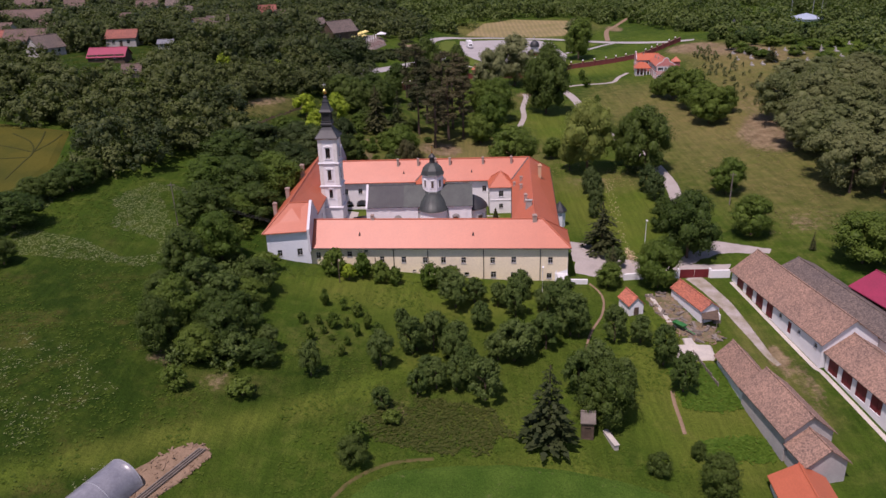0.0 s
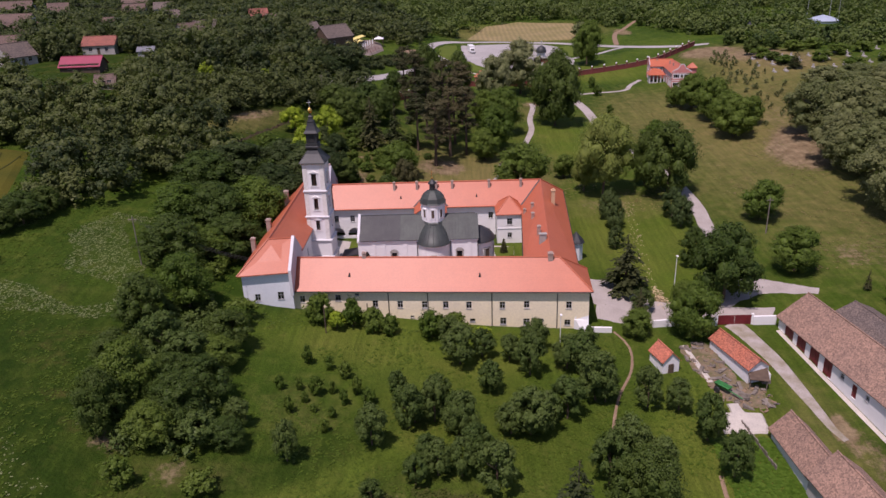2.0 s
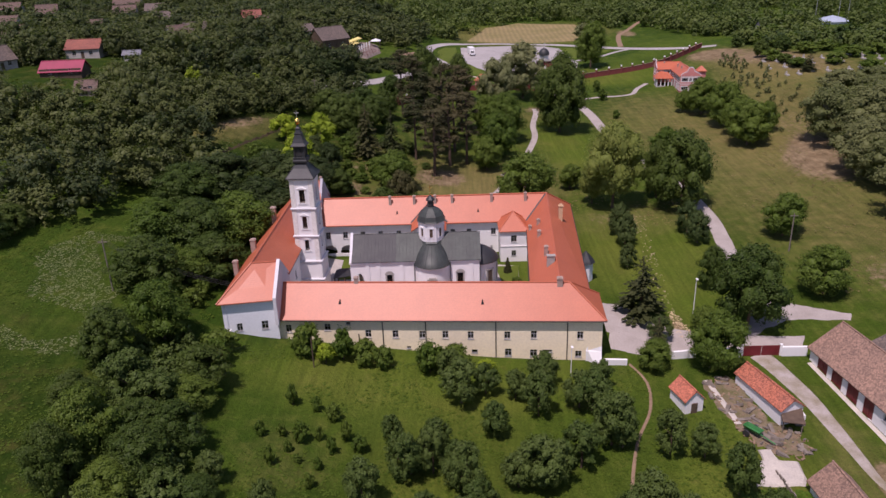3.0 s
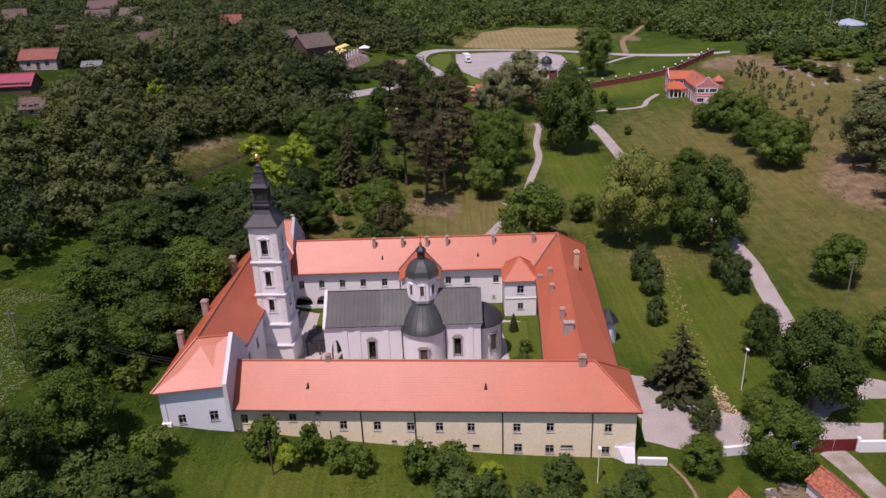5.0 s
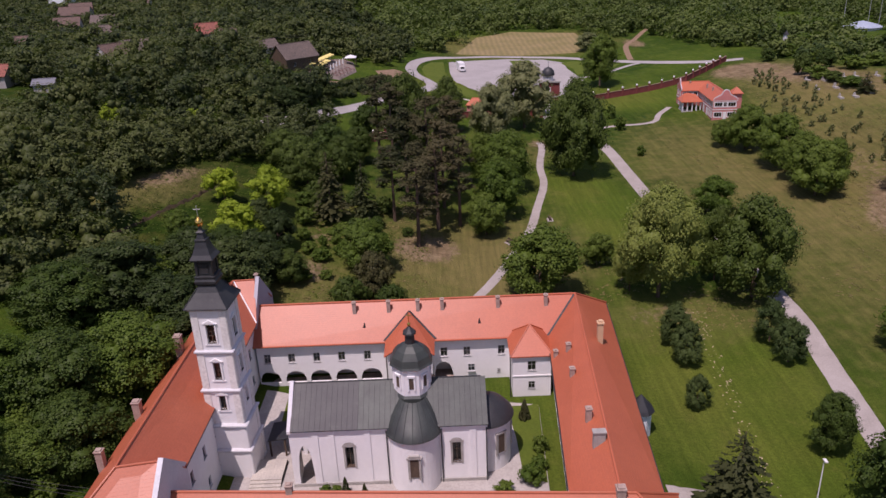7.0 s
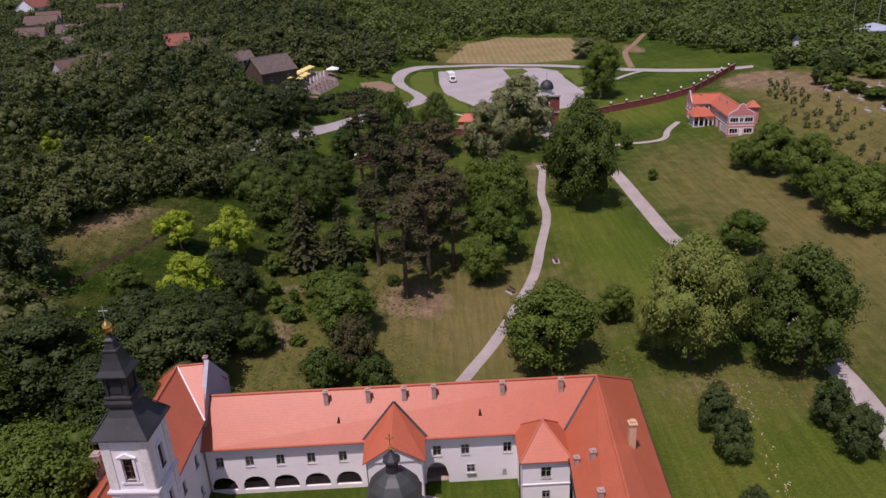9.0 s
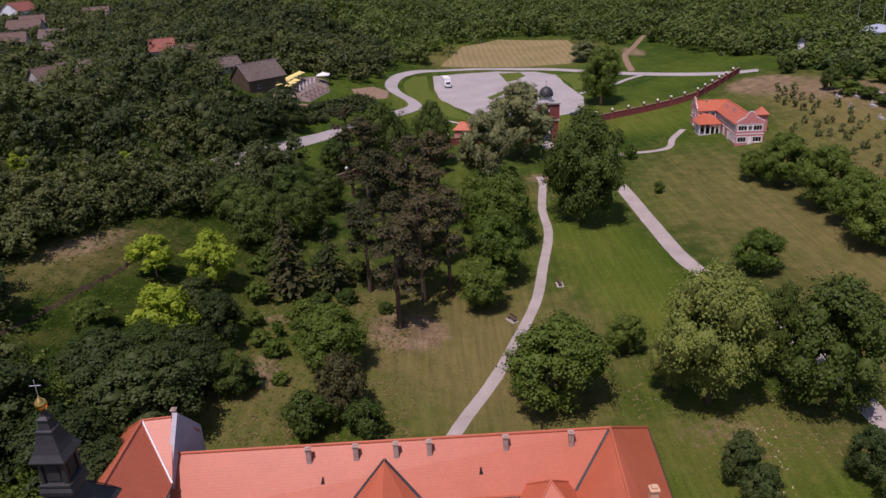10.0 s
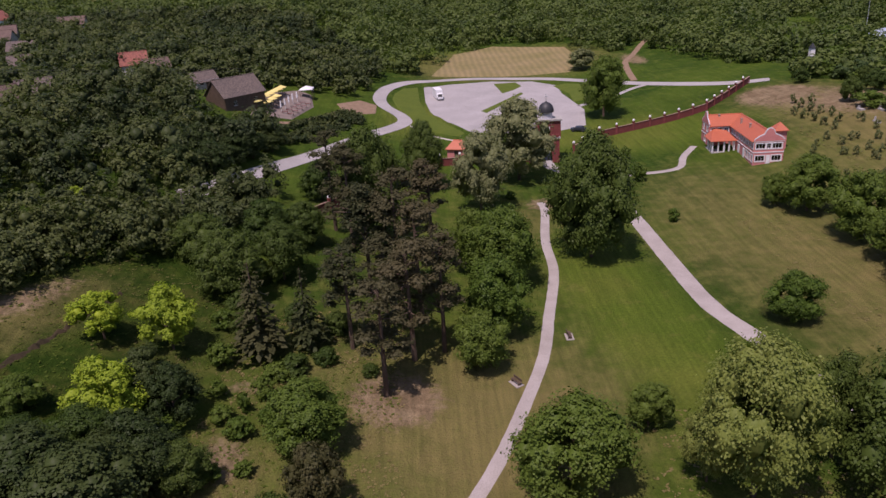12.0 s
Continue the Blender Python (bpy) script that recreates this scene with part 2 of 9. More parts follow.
class Mesh:
    """Points and faces gathered in world metres."""

    def __init__(self):
        self.v, self.f = [], []

    def add(self, pts, faces):
        o = len(self.v)
        self.v += [tuple(p) for p in pts]
        self.f += [tuple(o + i for i in f) for f in faces]
        return self

    def face(self, *pts):
        return self.add(pts, [tuple(range(len(pts)))])

    def box(self, x0, y0, z0, x1, y1, z1, m=None):
        p = [(x, y, z) for z in (z0, z1) for x, y in ((x0, y0), (x1, y0), (x1, y1), (x0, y1))]
        if m is not None:
            p = [m @ Vector(q) for q in p]
        return self.add(p, [(3, 2, 1, 0), (4, 5, 6, 7), (0, 1, 5, 4), (1, 2, 6, 5), (2, 3, 7, 6), (3, 0, 4, 7)])

    def prism(self, poly, z0, z1):
        n = len(poly)
        p = [(x, y, z0) for x, y in poly] + [(x, y, z1) for x, y in poly]
        return self.add(p, [tuple(range(n))[::-1], tuple(range(n, 2 * n))] + [(i, (i + 1) % n, n + (i + 1) % n, n + i) for i in range(n)])

    def slab(self, poly, thick):
        """A sloping plate: the top outline, and the same outline lower by thick."""
        n = len(poly)
        p = [tuple(q) for q in poly] + [(q[0], q[1], q[2] - thick) for q in poly]
        return self.add(p, [tuple(range(n)), tuple(range(n, 2 * n))[::-1]] + [(i, n + i, n + (i + 1) % n, (i + 1) % n) for i in range(n)])

    def bar(self, a, b, r, sides=8, r2=None):
        """A round bar from a to b, tapered to r2."""
        a, b = Vector(a), Vector(b)
        r2 = r if r2 is None else r2
        q = (b - a).to_track_quat("Z", "Y")
        ring = [Vector((math.cos(6.28319 * i / sides), math.sin(6.28319 * i / sides), 0)) for i in range(sides)]
        p = [a + q @ (c * r) for c in ring] + [b + q @ (c * r2) for c in ring]
        return self.add(p, [(i, (i + 1) % sides, sides + (i + 1) % sides, sides + i) for i in range(sides)] + [tuple(range(sides))[::-1], tuple(range(sides, 2 * sides))])

    def lathe(self, cx, cy, prof, sides=24, a0=0.0, a1=360.0, squash=1.0):
        """Rings of (radius, z) round an upright axis, whole or in part."""
        whole = abs(a1 - a0) > 359
        n = sides if whole else sides + 1
        p = []
        for r, z in prof:
            for i in range(n):
                a = radians(a0 + (a1 - a0) * i / sides)
                p.append((cx + r * math.cos(a), cy + squash * r * math.sin(a), z))
        f = []
        for j in range(len(prof) - 1):
            for i in range(sides):
                i2 = (i + 1) % n
                f.append((j * n + i, j * n + i2, (j + 1) * n + i2, (j + 1) * n + i))
        return self.add(p, f)

    def data(self, name, origin=(0, 0, 0)):
        m = bpy.data.meshes.new(name)
        m.from_pydata([(x - origin[0], y - origin[1], z - origin[2]) for x, y, z in self.v], [], self.f)
        m.validate()
        return m


def thing(name, x, y, z, label, category, group="", kind=""):
    e = new(name)
    e.location = (x, y, z)
    ORIGIN[e.name] = Vector((x, y, z))
    return tagged(e, label, category, group, kind)


def part(name, mb, material, parent, label="", smooth=False):
    """One mesh object under a thing or part, drawn in world metres."""
    o = ORIGIN[parent.name]
    me = mb.data(name, o) if isinstance(mb, Mesh) else mb
    if not me.materials:
        me.materials.append(material)
    if smooth:
        me.shade_smooth()
    ob = new(name, me)
    ob.parent = parent
    ORIGIN[ob.name] = o
    if label:
        ob["label"] = label
    return ob


def single(name, mb, material, label, category, group="", kind="", base=(0, 0, 0), smooth=False):
    """A thing that is one mesh."""
    me = mb.data(name, base)
    me.materials.append(material)
    if smooth:
        me.shade_smooth()
    ob = new(name, me)
    ob.location = base
    ORIGIN[ob.name] = Vector(base)
    return tagged(ob, label, category, group, kind)


def wall_plate(mb, a, b, z0, z1, thick, holes=(), arches=(), ends=False):
    """An upright wall from a to b (its outside on the right hand), with rectangular holes (s, z, w, h) by their centre
    and arched ones (s, z foot, w, crown)."""
    a, b = Vector(a), Vector(b)
    length = (b - a).length
    d = (b - a) / length
    nrm = Vector((d.y, -d.x))

    def pt(s, z, depth):
        q = a + d * s - nrm * depth
        return (q.x, q.y, z)

    rects = [(s - w / 2, s + w / 2, z - h / 2, z + h / 2) for s, z, w, h in holes]
    cuts = []
    for s, foot, w, crown in arches:
        n, r = 10, w / 2
        for i in range(n):
            x0, x1 = s - r + w * i / n, s - r + w * (i + 1) / n
            y0, y1 = (foot + (crown - foot) * (0.35 + 0.65 * math.sqrt(max(0, 1 - ((x - s) / r) ** 2))) for x in (x0, x1))
            cuts.append((x0, x1, foot, y0, y1))
    ss = sorted({0.0, length, *[r[0] for r in rects], *[r[1] for r in rects], *[c[0] for c in cuts], *[c[1] for c in cuts]})
    zs = sorted({z0, z1, *[r[2] for r in rects], *[r[3] for r in rects]})
    for s0, s1 in zip(ss, ss[1:]):
        if s1 - s0 < 1e-4:
            continue
        mid = (s0 + s1) / 2
        cut = next((c for c in cuts if c[0] < mid < c[1]), None)
        if cut:
            above = sorted((r[2], r[3]) for r in rects if r[0] < mid < r[1] and r[2] > max(cut[3], cut[4]) - 0.01)
            for dep, flip in ((0, 1), (thick, -1)):
                lo0, lo1 = cut[3], cut[4]
                for q0, q1 in above + [(z1, z1)]:
                    mb.face(*[pt(s, z, dep) for s, z in ((s0, lo0), (s1, lo1), (s1, q0), (s0, q0))][::flip])
                    lo0 = lo1 = q1
                if cut[2] > z0:
                    mb.face(*[pt(s, z, dep) for s, z in ((s0, z0), (s1, z0), (s1, cut[2]), (s0, cut[2]))][::flip])
            mb.face(pt(s0, cut[3], 0), pt(s0, cut[3], thick), pt(s1, cut[4], thick), pt(s1, cut[4], 0))
            mb.face(pt(s0, cut[2], 0), pt(s1, cut[2], 0), pt(s1, cut[2], thick), pt(s0, cut[2], thick))
            continue
        for q0, q1 in zip(zs, zs[1:]):
            mz = (q0 + q1) / 2
            if any(r[0] < mid < r[1] and r[2] < mz < r[3] for r in rects):
                continue
            mb.face(pt(s0, q0, 0), pt(s1, q0, 0), pt(s1, q1, 0), pt(s0, q1, 0))
            mb.face(pt(s0, q1, thick), pt(s1, q1, thick), pt(s1, q0, thick), pt(s0, q0, thick))
    for s0, s1, q0, q1 in rects:
        for (sa, za), (sb, zb) in (((s0, q0), (s1, q0)), ((s1, q0), (s1, q1)), ((s1, q1), (s0, q1)), ((s0, q1), (s0, q0))):
            mb.face(pt(sa, za, 0), pt(sa, za, thick), pt(sb, zb, thick), pt(sb, zb, 0))
    for s, foot, w, crown in arches:
        for x in (s - w / 2, s + w / 2):
            mb.face(pt(x, foot, 0), pt(x, foot + (crown - foot) * 0.35, 0), pt(x, foot + (crown - foot) * 0.35, thick), pt(x, foot, thick))
    for s in (0, length) if ends else ():
        mb.face(pt(s, z0, 0), pt(s, z1, 0), pt(s, z1, thick), pt(s, z0, thick))
    mb.face(pt(0, z1, 0), pt(length, z1, 0), pt(length, z1, thick), pt(0, z1, thick))
    return mb


_WIN = {}


def window(parent, a, b, s, z, w, h, depth=0.18, material=None, bars=(1, 1), name="window"):
    """A window in the wall from a to b: sash frame with glazing bars, and its pane of glass under it."""
    a, b = Vector(a), Vector(b)
    d = (b - a).normalized()
    key = (round(w, 2), round(h, 2), bars, material.name if material else "")
    if key not in _WIN:
        f, t = Mesh(), 0.07
        for x0, z0, x1, z1 in ((-w / 2, -h / 2, w / 2, -h / 2 + t), (-w / 2, h / 2 - t, w / 2, h / 2), (-w / 2, -h / 2, -w / 2 + t, h / 2), (w / 2 - t, -h / 2, w / 2, h / 2)):
            f.box(x0, -0.03, z0, x1, 0.05, z1)
        for i in range(bars[0]):
            x = -w / 2 + w * (i + 1) / (bars[0] + 1)
            f.box(x - 0.035, -0.02, -h / 2, x + 0.035, 0.04, h / 2)
        for i in range(bars[1]):
            q = -h / 2 + h * (i + 1) / (bars[1] + 1) + 0.1 * h
            f.box(-w / 2, -0.015, q - 0.03, w / 2, 0.035, q + 0.03)
        sl = Mesh().box(-w / 2 - 0.08, -depth - 0.08, -h / 2 - 0.07, w / 2 + 0.08, 0.04, -h / 2).data("window_sill")
        sl.materials.append(material or FRAME_GREY)
        me = f.data("window")
        me.materials.append(material or FRAME_GREY)
        g = Mesh().box(-w / 2, 0.0, -h / 2, w / 2, 0.012, h / 2).data("pane")
        g.materials.append(GLASS)
        _WIN[key] = (me, g, sl)
    me, g, sl = _WIN[key]
    ob, gl, si = new(name, me), new("pane", g), new("window_sill", sl)
    at = a + d * s + Vector((-d.y, d.x)) * depth
    ob.parent, gl.parent, si.parent = parent, ob, ob
    ob.location = Vector((at.x, at.y, z)) - ORIGIN[parent.name]
    ob.rotation_euler = (0, 0, math.atan2(d.y, d.x))
    return ob


def ridge_cap(mb, a, b, r=0.16):
    """Half-round ridge tiles along a ridge or hip."""
    return mb.bar((a[0], a[1], a[2] + 0.02), (b[0], b[1], b[2] + 0.02), r, 8)


def rot2(x, y, deg):
    c, s = math.cos(radians(deg)), math.sin(radians(deg))
    return x * c - y * s, x * s + y * c


def on_ground(x, y, up=0.0):
    return (x, y, height(x, y) + up)


# ---- ground ----
def _axis(lo, hi, step, far_lo, far_hi):
    mid = list(np.arange(lo, hi + 0.1, step))
    a, s = lo, step
    while a > far_lo:
        s *= 1.3
        a -= s
        mid.insert(0, a)
    a, s = hi, step
    while a < far_hi:
        s *= 1.3
        a += s
        mid.append(a)
    return np.array(mid)


def zone(x, y, cx, cy, rx, ry, turn=0.0):
    """1 in the middle of an oval, falling to 0 at its rim and beyond."""
    c, s = math.cos(radians(turn)), math.sin(radians(turn))
    u, v = ((x - cx) * c + (y - cy) * s) / rx, (-(x - cx) * s + (y - cy) * c) / ry
    return np.clip(1.6 * (1 - np.sqrt(u * u + v * v)), 0, 1)


def dryness(x, y):
    """Share of dry, sun-bleached grass."""
    d = 0.6 * zone(x, y, 85, 190, 42, 75, -8) + 0.4 * zone(x, y, 80, 250, 35, 60) + 0.6 * zone(x, y, 5, 200, 26, 26)
    d = d + 0.55 * zone(x, y, -56.5, 210, 9.5, 26, -30) + 0.6 * zone(x, y, 118, 300, 28, 30) + 0.5 * zone(x, y, 110, 326, 30, 30) + 0.6 * zone(x, y, 120, 270, 40, 60) + 0.85 * zone(x, y, 40, 445, 60, 50)
    d = d + 0.3 * zone(x, y, 38, 176, 20, 12) + 0.3 * zone(x, y, 25, 262, 14, 14) + 0.5 * zone(x, y, -25, 185, 14, 14)
    d = d - 0.35 * zone(x, y, 34, 232, 10, 46, 8) + 0.22 * zone(x, y, 60, 255, 22, 50) + 0.3 * zone(x, y, 12, 190, 16, 24) + 0.24 * zone(x, y, 16, 235, 70, 85) + 0.2 * zone(x, y, -2, 84, 18, 10) + 0.26 * zone(x, y, -21, 99, 9, 9) + 0.3 * zone(x, y, -31, 84, 9, 5) + 0.16 * zone(x, y, -25, 205, 30, 30) + 0.4 * zone(x, y, 49, 95, 7, 26, 4)
    return np.clip(d, 0, 1)


RUTS = [(-70, 54), (-51, 63.6), (-43.7, 68.1), (-35.4, 72.6), (-26.2, 77.3), (-19, 82), (-13.4, 86.3), (-7.4, 93.3), (-2, 95.9)]


def lawn(x, y):
    """Share of mown lawn."""
    d = zone(x, y, 33, 225, 12, 45, 8) + zone(x, y, 38, 158, 16, 40, 8) + zone(x, y, 60, 320, 36, 22) + 0.8 * zone(x, y, 0, 350, 14, 30) + zone(x, y, 0, 147, 30, 22)
    d = d + 1.0 * zone(x, y, 34, 90, 12, 26) + 0.36 * zone(x, y, 10, 100, 36, 32) + 0.9 * zone(x, y, -8, 118, 36, 9) + 0.25 * zone(x, y, 47, 100, 6, 30, 4) + 0.8 * zone(x, y, 8, 68, 24, 9)
    for (ax, ay), (bx, by) in zip(RUTS, RUTS[1:]):
        t = np.clip(((x - ax) * (bx - ax) + (y - ay) * (by - ay)) / ((bx - ax) ** 2 + (by - ay) ** 2), 0, 1)
        d = d + 0.50 * np.clip(1.3 - np.hypot(x - ax - t * (bx - ax), y - ay - t * (by - ay)) / 2.4, 0, 1)
    return np.clip(1.4 * d, 0, 1)


def bareness(x, y):
    """Share of bare or trodden earth."""
    d = 0.75 * zone(x, y, -4, 204, 10, 9) + 0.55 * zone(x, y, -41, 88, 4, 5, 30) + 0.55 * zone(x, y, -33, 84, 4, 3)
    d = d + 0.5 * zone(x, y, 112, 322, 26, 24) + 0.45 * zone(x, y, 122, 296, 22, 30) + 0.40 * zone(x, y, 88, 206, 10, 22, -12) + 0.34 * zone(x, y, 78, 146, 11, 16) + 0.5 * zone(x, y, 50.4, 98.5, 2.2, 4) + 0.5 * zone(x, y, 41, 95, 2.5, 3) + 0.2 * zone(x, y, 73, 145, 4, 6) + 0.55 * zone(x, y, 104, 335, 14, 14) + 0.4 * zone(x, y, 92, 200, 16, 26) + 0.42 * zone(x, y, 34, 178, 12, 6) + 0.42 * zone(x, y, -54.5, 219, 15, 4.5, 58) + 0.26 * zone(x, y, -55, 210, 9, 16, -30) + 0.5 * zone(x, y, -23.5, 205, 4, 5) + 0.62 * zone(x, y, -24, 192, 5, 7) + 0.6 * zone(x, y, 27, 272, 7, 6)
    d = d + 0.62 * zone(x, y, 51.4, 89, 2.2, 12, -6) + 0.5 * zone(x, y, 49.5, 97, 2, 6, 4) + 0.8 * zone(x, y, 31.3, 85.5, 0.9, 5, -4) + 0.4 * zone(x, y, 98, 230, 14, 30) + 0.7 * zone(x, y, 35, 131, 3, 7) + 0.6 * zone(x, y, 90, 425, 8, 22) + 0.5 * zone(x, y, -8, 83, 4, 3)
    return np.clip(d, 0, 1)


def rank_and_shade(x, y):
    """Share of rank, uncut meadow grass; its dark tone also stands for shade under the woods."""
    return np.clip(1.3 * zone(x, y, -66, 76, 44, 46) + 0.3 * zone(x, y, -60, 120, 26, 40) + 1.3 * zone(x, y, -100, 248, 72, 86) + 1.4 * zone(x, y, -50, 205, 24, 42, -28) + 0.8 * zone(x, y, -16, 88, 20, 11, 25) + 0.5 * zone(x, y, 10, 98, 26, 14), 0, 1)


GROUND, n, k, b = shader("grass", 0.95)
b.inputs["Specular IOR Level"].default_value = 0.08
at1, at2 = n.new("ShaderNodeAttribute"), n.new("ShaderNodeAttribute")
at1.attribute_name, at2.attribute_name = "dry", "mown"
at3, at4 = n.new("ShaderNodeAttribute"), n.new("ShaderNodeAttribute")
at4.attribute_name = "rank"
at3.attribute_name = "bare"
big, mid_, fine = tex(n, k, 0.035, 5, 0.6, "P"), tex(n, k, 0.35, 6, 0.65, "P"), tex(n, k, 2.6, 5, 0.7, "P")
c = mix(n, k, "MIX", ramp(n, k, big, 0.40, 0.60), (0.027, 0.060, 0.006), (0.054, 0.093, 0.010))
c = mix(n, k, "MIX", ramp(n, k, mid_, 0.48, 0.74), c, (0.086, 0.116, 0.019))
# dark uncut grass, and the shade of the western woods painted on their floor
c = mix(n, k, "MIX", at4.outputs["Fac"], c, mix(n, k, "MIX", ramp(n, k, mid_, 0.45, 0.7), (0.019, 0.042, 0.004), (0.044, 0.071, 0.009)))
rk = n.new("ShaderNodeMath")
rk.operation = "MULTIPLY"
k.new(at4.outputs["Fac"], rk.inputs[0])
k.new(ramp(n, k, tex(n, k, 0.17, 6, 0.68, "P"), 0.52, 0.72), rk.inputs[1])
c = mix(n, k, "MIX", rk.outputs[0], c, mix(n, k, "MIX", ramp(n, k, fine, 0.35, 0.65), (0.088, 0.074, 0.022), (0.066, 0.082, 0.016)))
mw = mix(n, k, "MIX", ramp(n, k, big, 0.42, 0.58), (0.072, 0.112, 0.013), (0.100, 0.126, 0.020))
c = mix(n, k, "MIX", at2.outputs["Fac"], c, mix(n, k, "MIX", ramp(n, k, mid_, 0.56, 0.85), mw, (0.125, 0.132, 0.030)))
dm = n.new("ShaderNodeMath")
dm.operation = "MULTIPLY_ADD"
k.new(mid_, dm.inputs[0])
dm.inputs[1].default_value = 1.3
dm.inputs[2].default_value = -0.65
da = n.new("ShaderNodeMath")
da.operation, da.use_clamp = "ADD", True
k.new(dm.outputs[0], da.inputs[0]), k.new(at1.outputs["Fac"], da.inputs[1])
dk = n.new("ShaderNodeMath")
dk.operation, dk.use_clamp = "MULTIPLY", True
k.new(da.outputs[0], dk.inputs[0])
k.new(ramp(n, k, at1.outputs["Fac"], 0.02, 0.4), dk.inputs[1])
c = mix(n, k, "MIX", dk.outputs[0], c, mix(n, k, "MIX", ramp(n, k, fine, 0.35, 0.65), (0.188, 0.154, 0.062), (0.136, 0.126, 0.042)))
ba = n.new("ShaderNodeMath")
ba.operation = "ADD"
k.new(at3.outputs["Fac"], ba.inputs[0]), k.new(tex(n, k, 0.9, 6, 0.7, "P"), ba.inputs[1])
c = mix(n, k, "MIX", ramp(n, k, ba.outputs[0], 0.86, 1.10), c, mix(n, k, "MIX", ramp(n, k, mid_, 0.4, 0.6), (0.165, 0.120, 0.072), (0.25, 0.190, 0.118)))
c = mix(n, k, "MULTIPLY", 0.8, c, mix(n, k, "MIX", ramp(n, k, fine, 0.3, 0.72), (0.62, 0.66, 0.6), (1.3, 1.25, 1.2)))
mp = n.new("ShaderNodeMapping")
mp.inputs["Rotation"].default_value, mp.inputs["Scale"].default_value = (0, 0, radians(32)), (1.5, 0.10, 1.0)
gp = n.new("ShaderNodeNewGeometry")
k.new(gp.outputs["Position"], mp.inputs["Vector"])
st = n.new("ShaderNodeTexNoise")
st.inputs["Scale"].default_value, st.inputs["Detail"].default_value, st.inputs["Roughness"].default_value = 0.8, 5, 0.65
k.new(mp.outputs[0], st.inputs["Vector"])
c = mix(n, k, "MULTIPLY", 0.55, c, mix(n, k, "MIX", ramp(n, k, st.outputs["Fac"], 0.36, 0.66), (0.70, 0.72, 0.68), (1.30, 1.26, 1.25)))
k.new(c, b.inputs["Base Color"])
bump(n, k, b, fine, 0.35, 0.9)


def build_ground():
    ax, ay = _axis(-140, 160, 2.5, -3200, 3200), _axis(0, 460, 2.5, -1500, 4200)
    xx, yy = np.meshgrid(ax, ay)
    zz = np.array([[height(x, y) for x in ax] for y in ay])
    nx, ny = len(ax), len(ay)
    me = bpy.data.meshes.new("ground")
    idx = np.arange(nx * ny).reshape(ny, nx)
    quads = np.stack([idx[:-1, :-1], idx[:-1, 1:], idx[1:, 1:], idx[1:, :-1]], -1).reshape(-1, 4)
    fill_mesh(me, np.stack([xx, yy, zz], -1).reshape(-1, 3), quads)
    for name, fn in (("dry", dryness), ("mown", lawn), ("bare", bareness), ("rank", rank_and_shade)):
        me.attributes.new(name, "FLOAT", "POINT").data.foreach_set("value", fn(xx, yy).ravel().astype(np.float32))
    me.materials.append(GROUND)
    me.shade_smooth()
    return tagged(new("ground", me), "rolling grassland, mown lawn and dry hillside grass", "ground", kind="structure")


def fill_mesh(me, verts, quads):
    me.vertices.add(len(verts))
    me.vertices.foreach_set("co", verts.astype(np.float32).ravel())
    me.loops.add(quads.size)
    me.loops.foreach_set("vertex_index", quads.astype(np.int32).ravel())
    me.polygons.add(len(quads))
    me.polygons.foreach_set("loop_start", (np.arange(len(quads)) * quads.shape[1]).astype(np.int32))
    me.update(calc_edges=True)


build_ground()


def strip(name, pts, width, material, label, category, up=0.07, kind="structure", kerb=0.0):
    """A road or path laid over the ground along a line of places, smoothed and cut into short lengths."""
    p = [Vector(q) for q in pts]
    line = []
    for i in range(len(p) - 1):
        p0, p1, p2, p3 = p[max(i - 1, 0)], p[i], p[i + 1], p[min(i + 2, len(p) - 1)]
        steps = max(2, int((p2 - p1).length / 1.5))
        for j in range(steps):
            t = j / steps
            line.append(0.5 * (2 * p1 + (p2 - p0) * t + (2 * p0 - 5 * p1 + 4 * p2 - p3) * t * t + (3 * p1 - p0 - 3 * p2 + p3) * t ** 3))
    line.append(p[-1])
    mb = Mesh()
    rows, n = [], 5
    for i, q in enumerate(line):
        d = (line[min(i + 1, len(line) - 1)] - line[max(i - 1, 0)]).normalized()
        nr = Vector((-d.y, d.x))
        w = width if not isinstance(width, (list, tuple)) else width[0] + (width[1] - width[0]) * i / (len(line) - 1)
        w *= 1 + (0.0 if kerb else 0.07) * noise.noise(Vector((q.x * 0.45, q.y * 0.45, 3.0))) + (0.0 if kerb else 0.04) * noise.noise(Vector((q.x * 1.3, q.y * 1.3, 8.0)))
        row = []
        for j in range(n):
            e = q + nr * w * (j / (n - 1) - 0.5)
            row.append((e.x, e.y, height(e.x, e.y) + (up if 0 < j < n - 1 else -0.1 if kerb == 0 else up)))
        rows.append(row)
    o = 0
    for row in rows:
        mb.v += row
    for i in range(len(rows) - 1):
        for j in range(n - 1):
            mb.f.append((i * n + j, i * n + j + 1, (i + 1) * n + j + 1, (i + 1) * n + j))
    return single(name, mb, material, label, category, kind=kind, smooth=True)


def ragged(poly, amount, every=0.7):
    """The same outline with an uneven, worn edge."""
    out = []
    for (ax, ay), (bx, by) in zip(poly, poly[1:] + poly[:1]):
        m = max(1, int(math.hypot(bx - ax, by - ay) / every))
        for i in range(m):
            x, y = ax + (bx - ax) * i / m, ay + (by - ay) * i / m
            out.append((x + amount * noise.noise(Vector((x * 0.7, y * 0.7, 1.0))) * 1.6, y + amount * noise.noise(Vector((x * 0.7, y * 0.7, 5.0))) * 1.6))
    return out


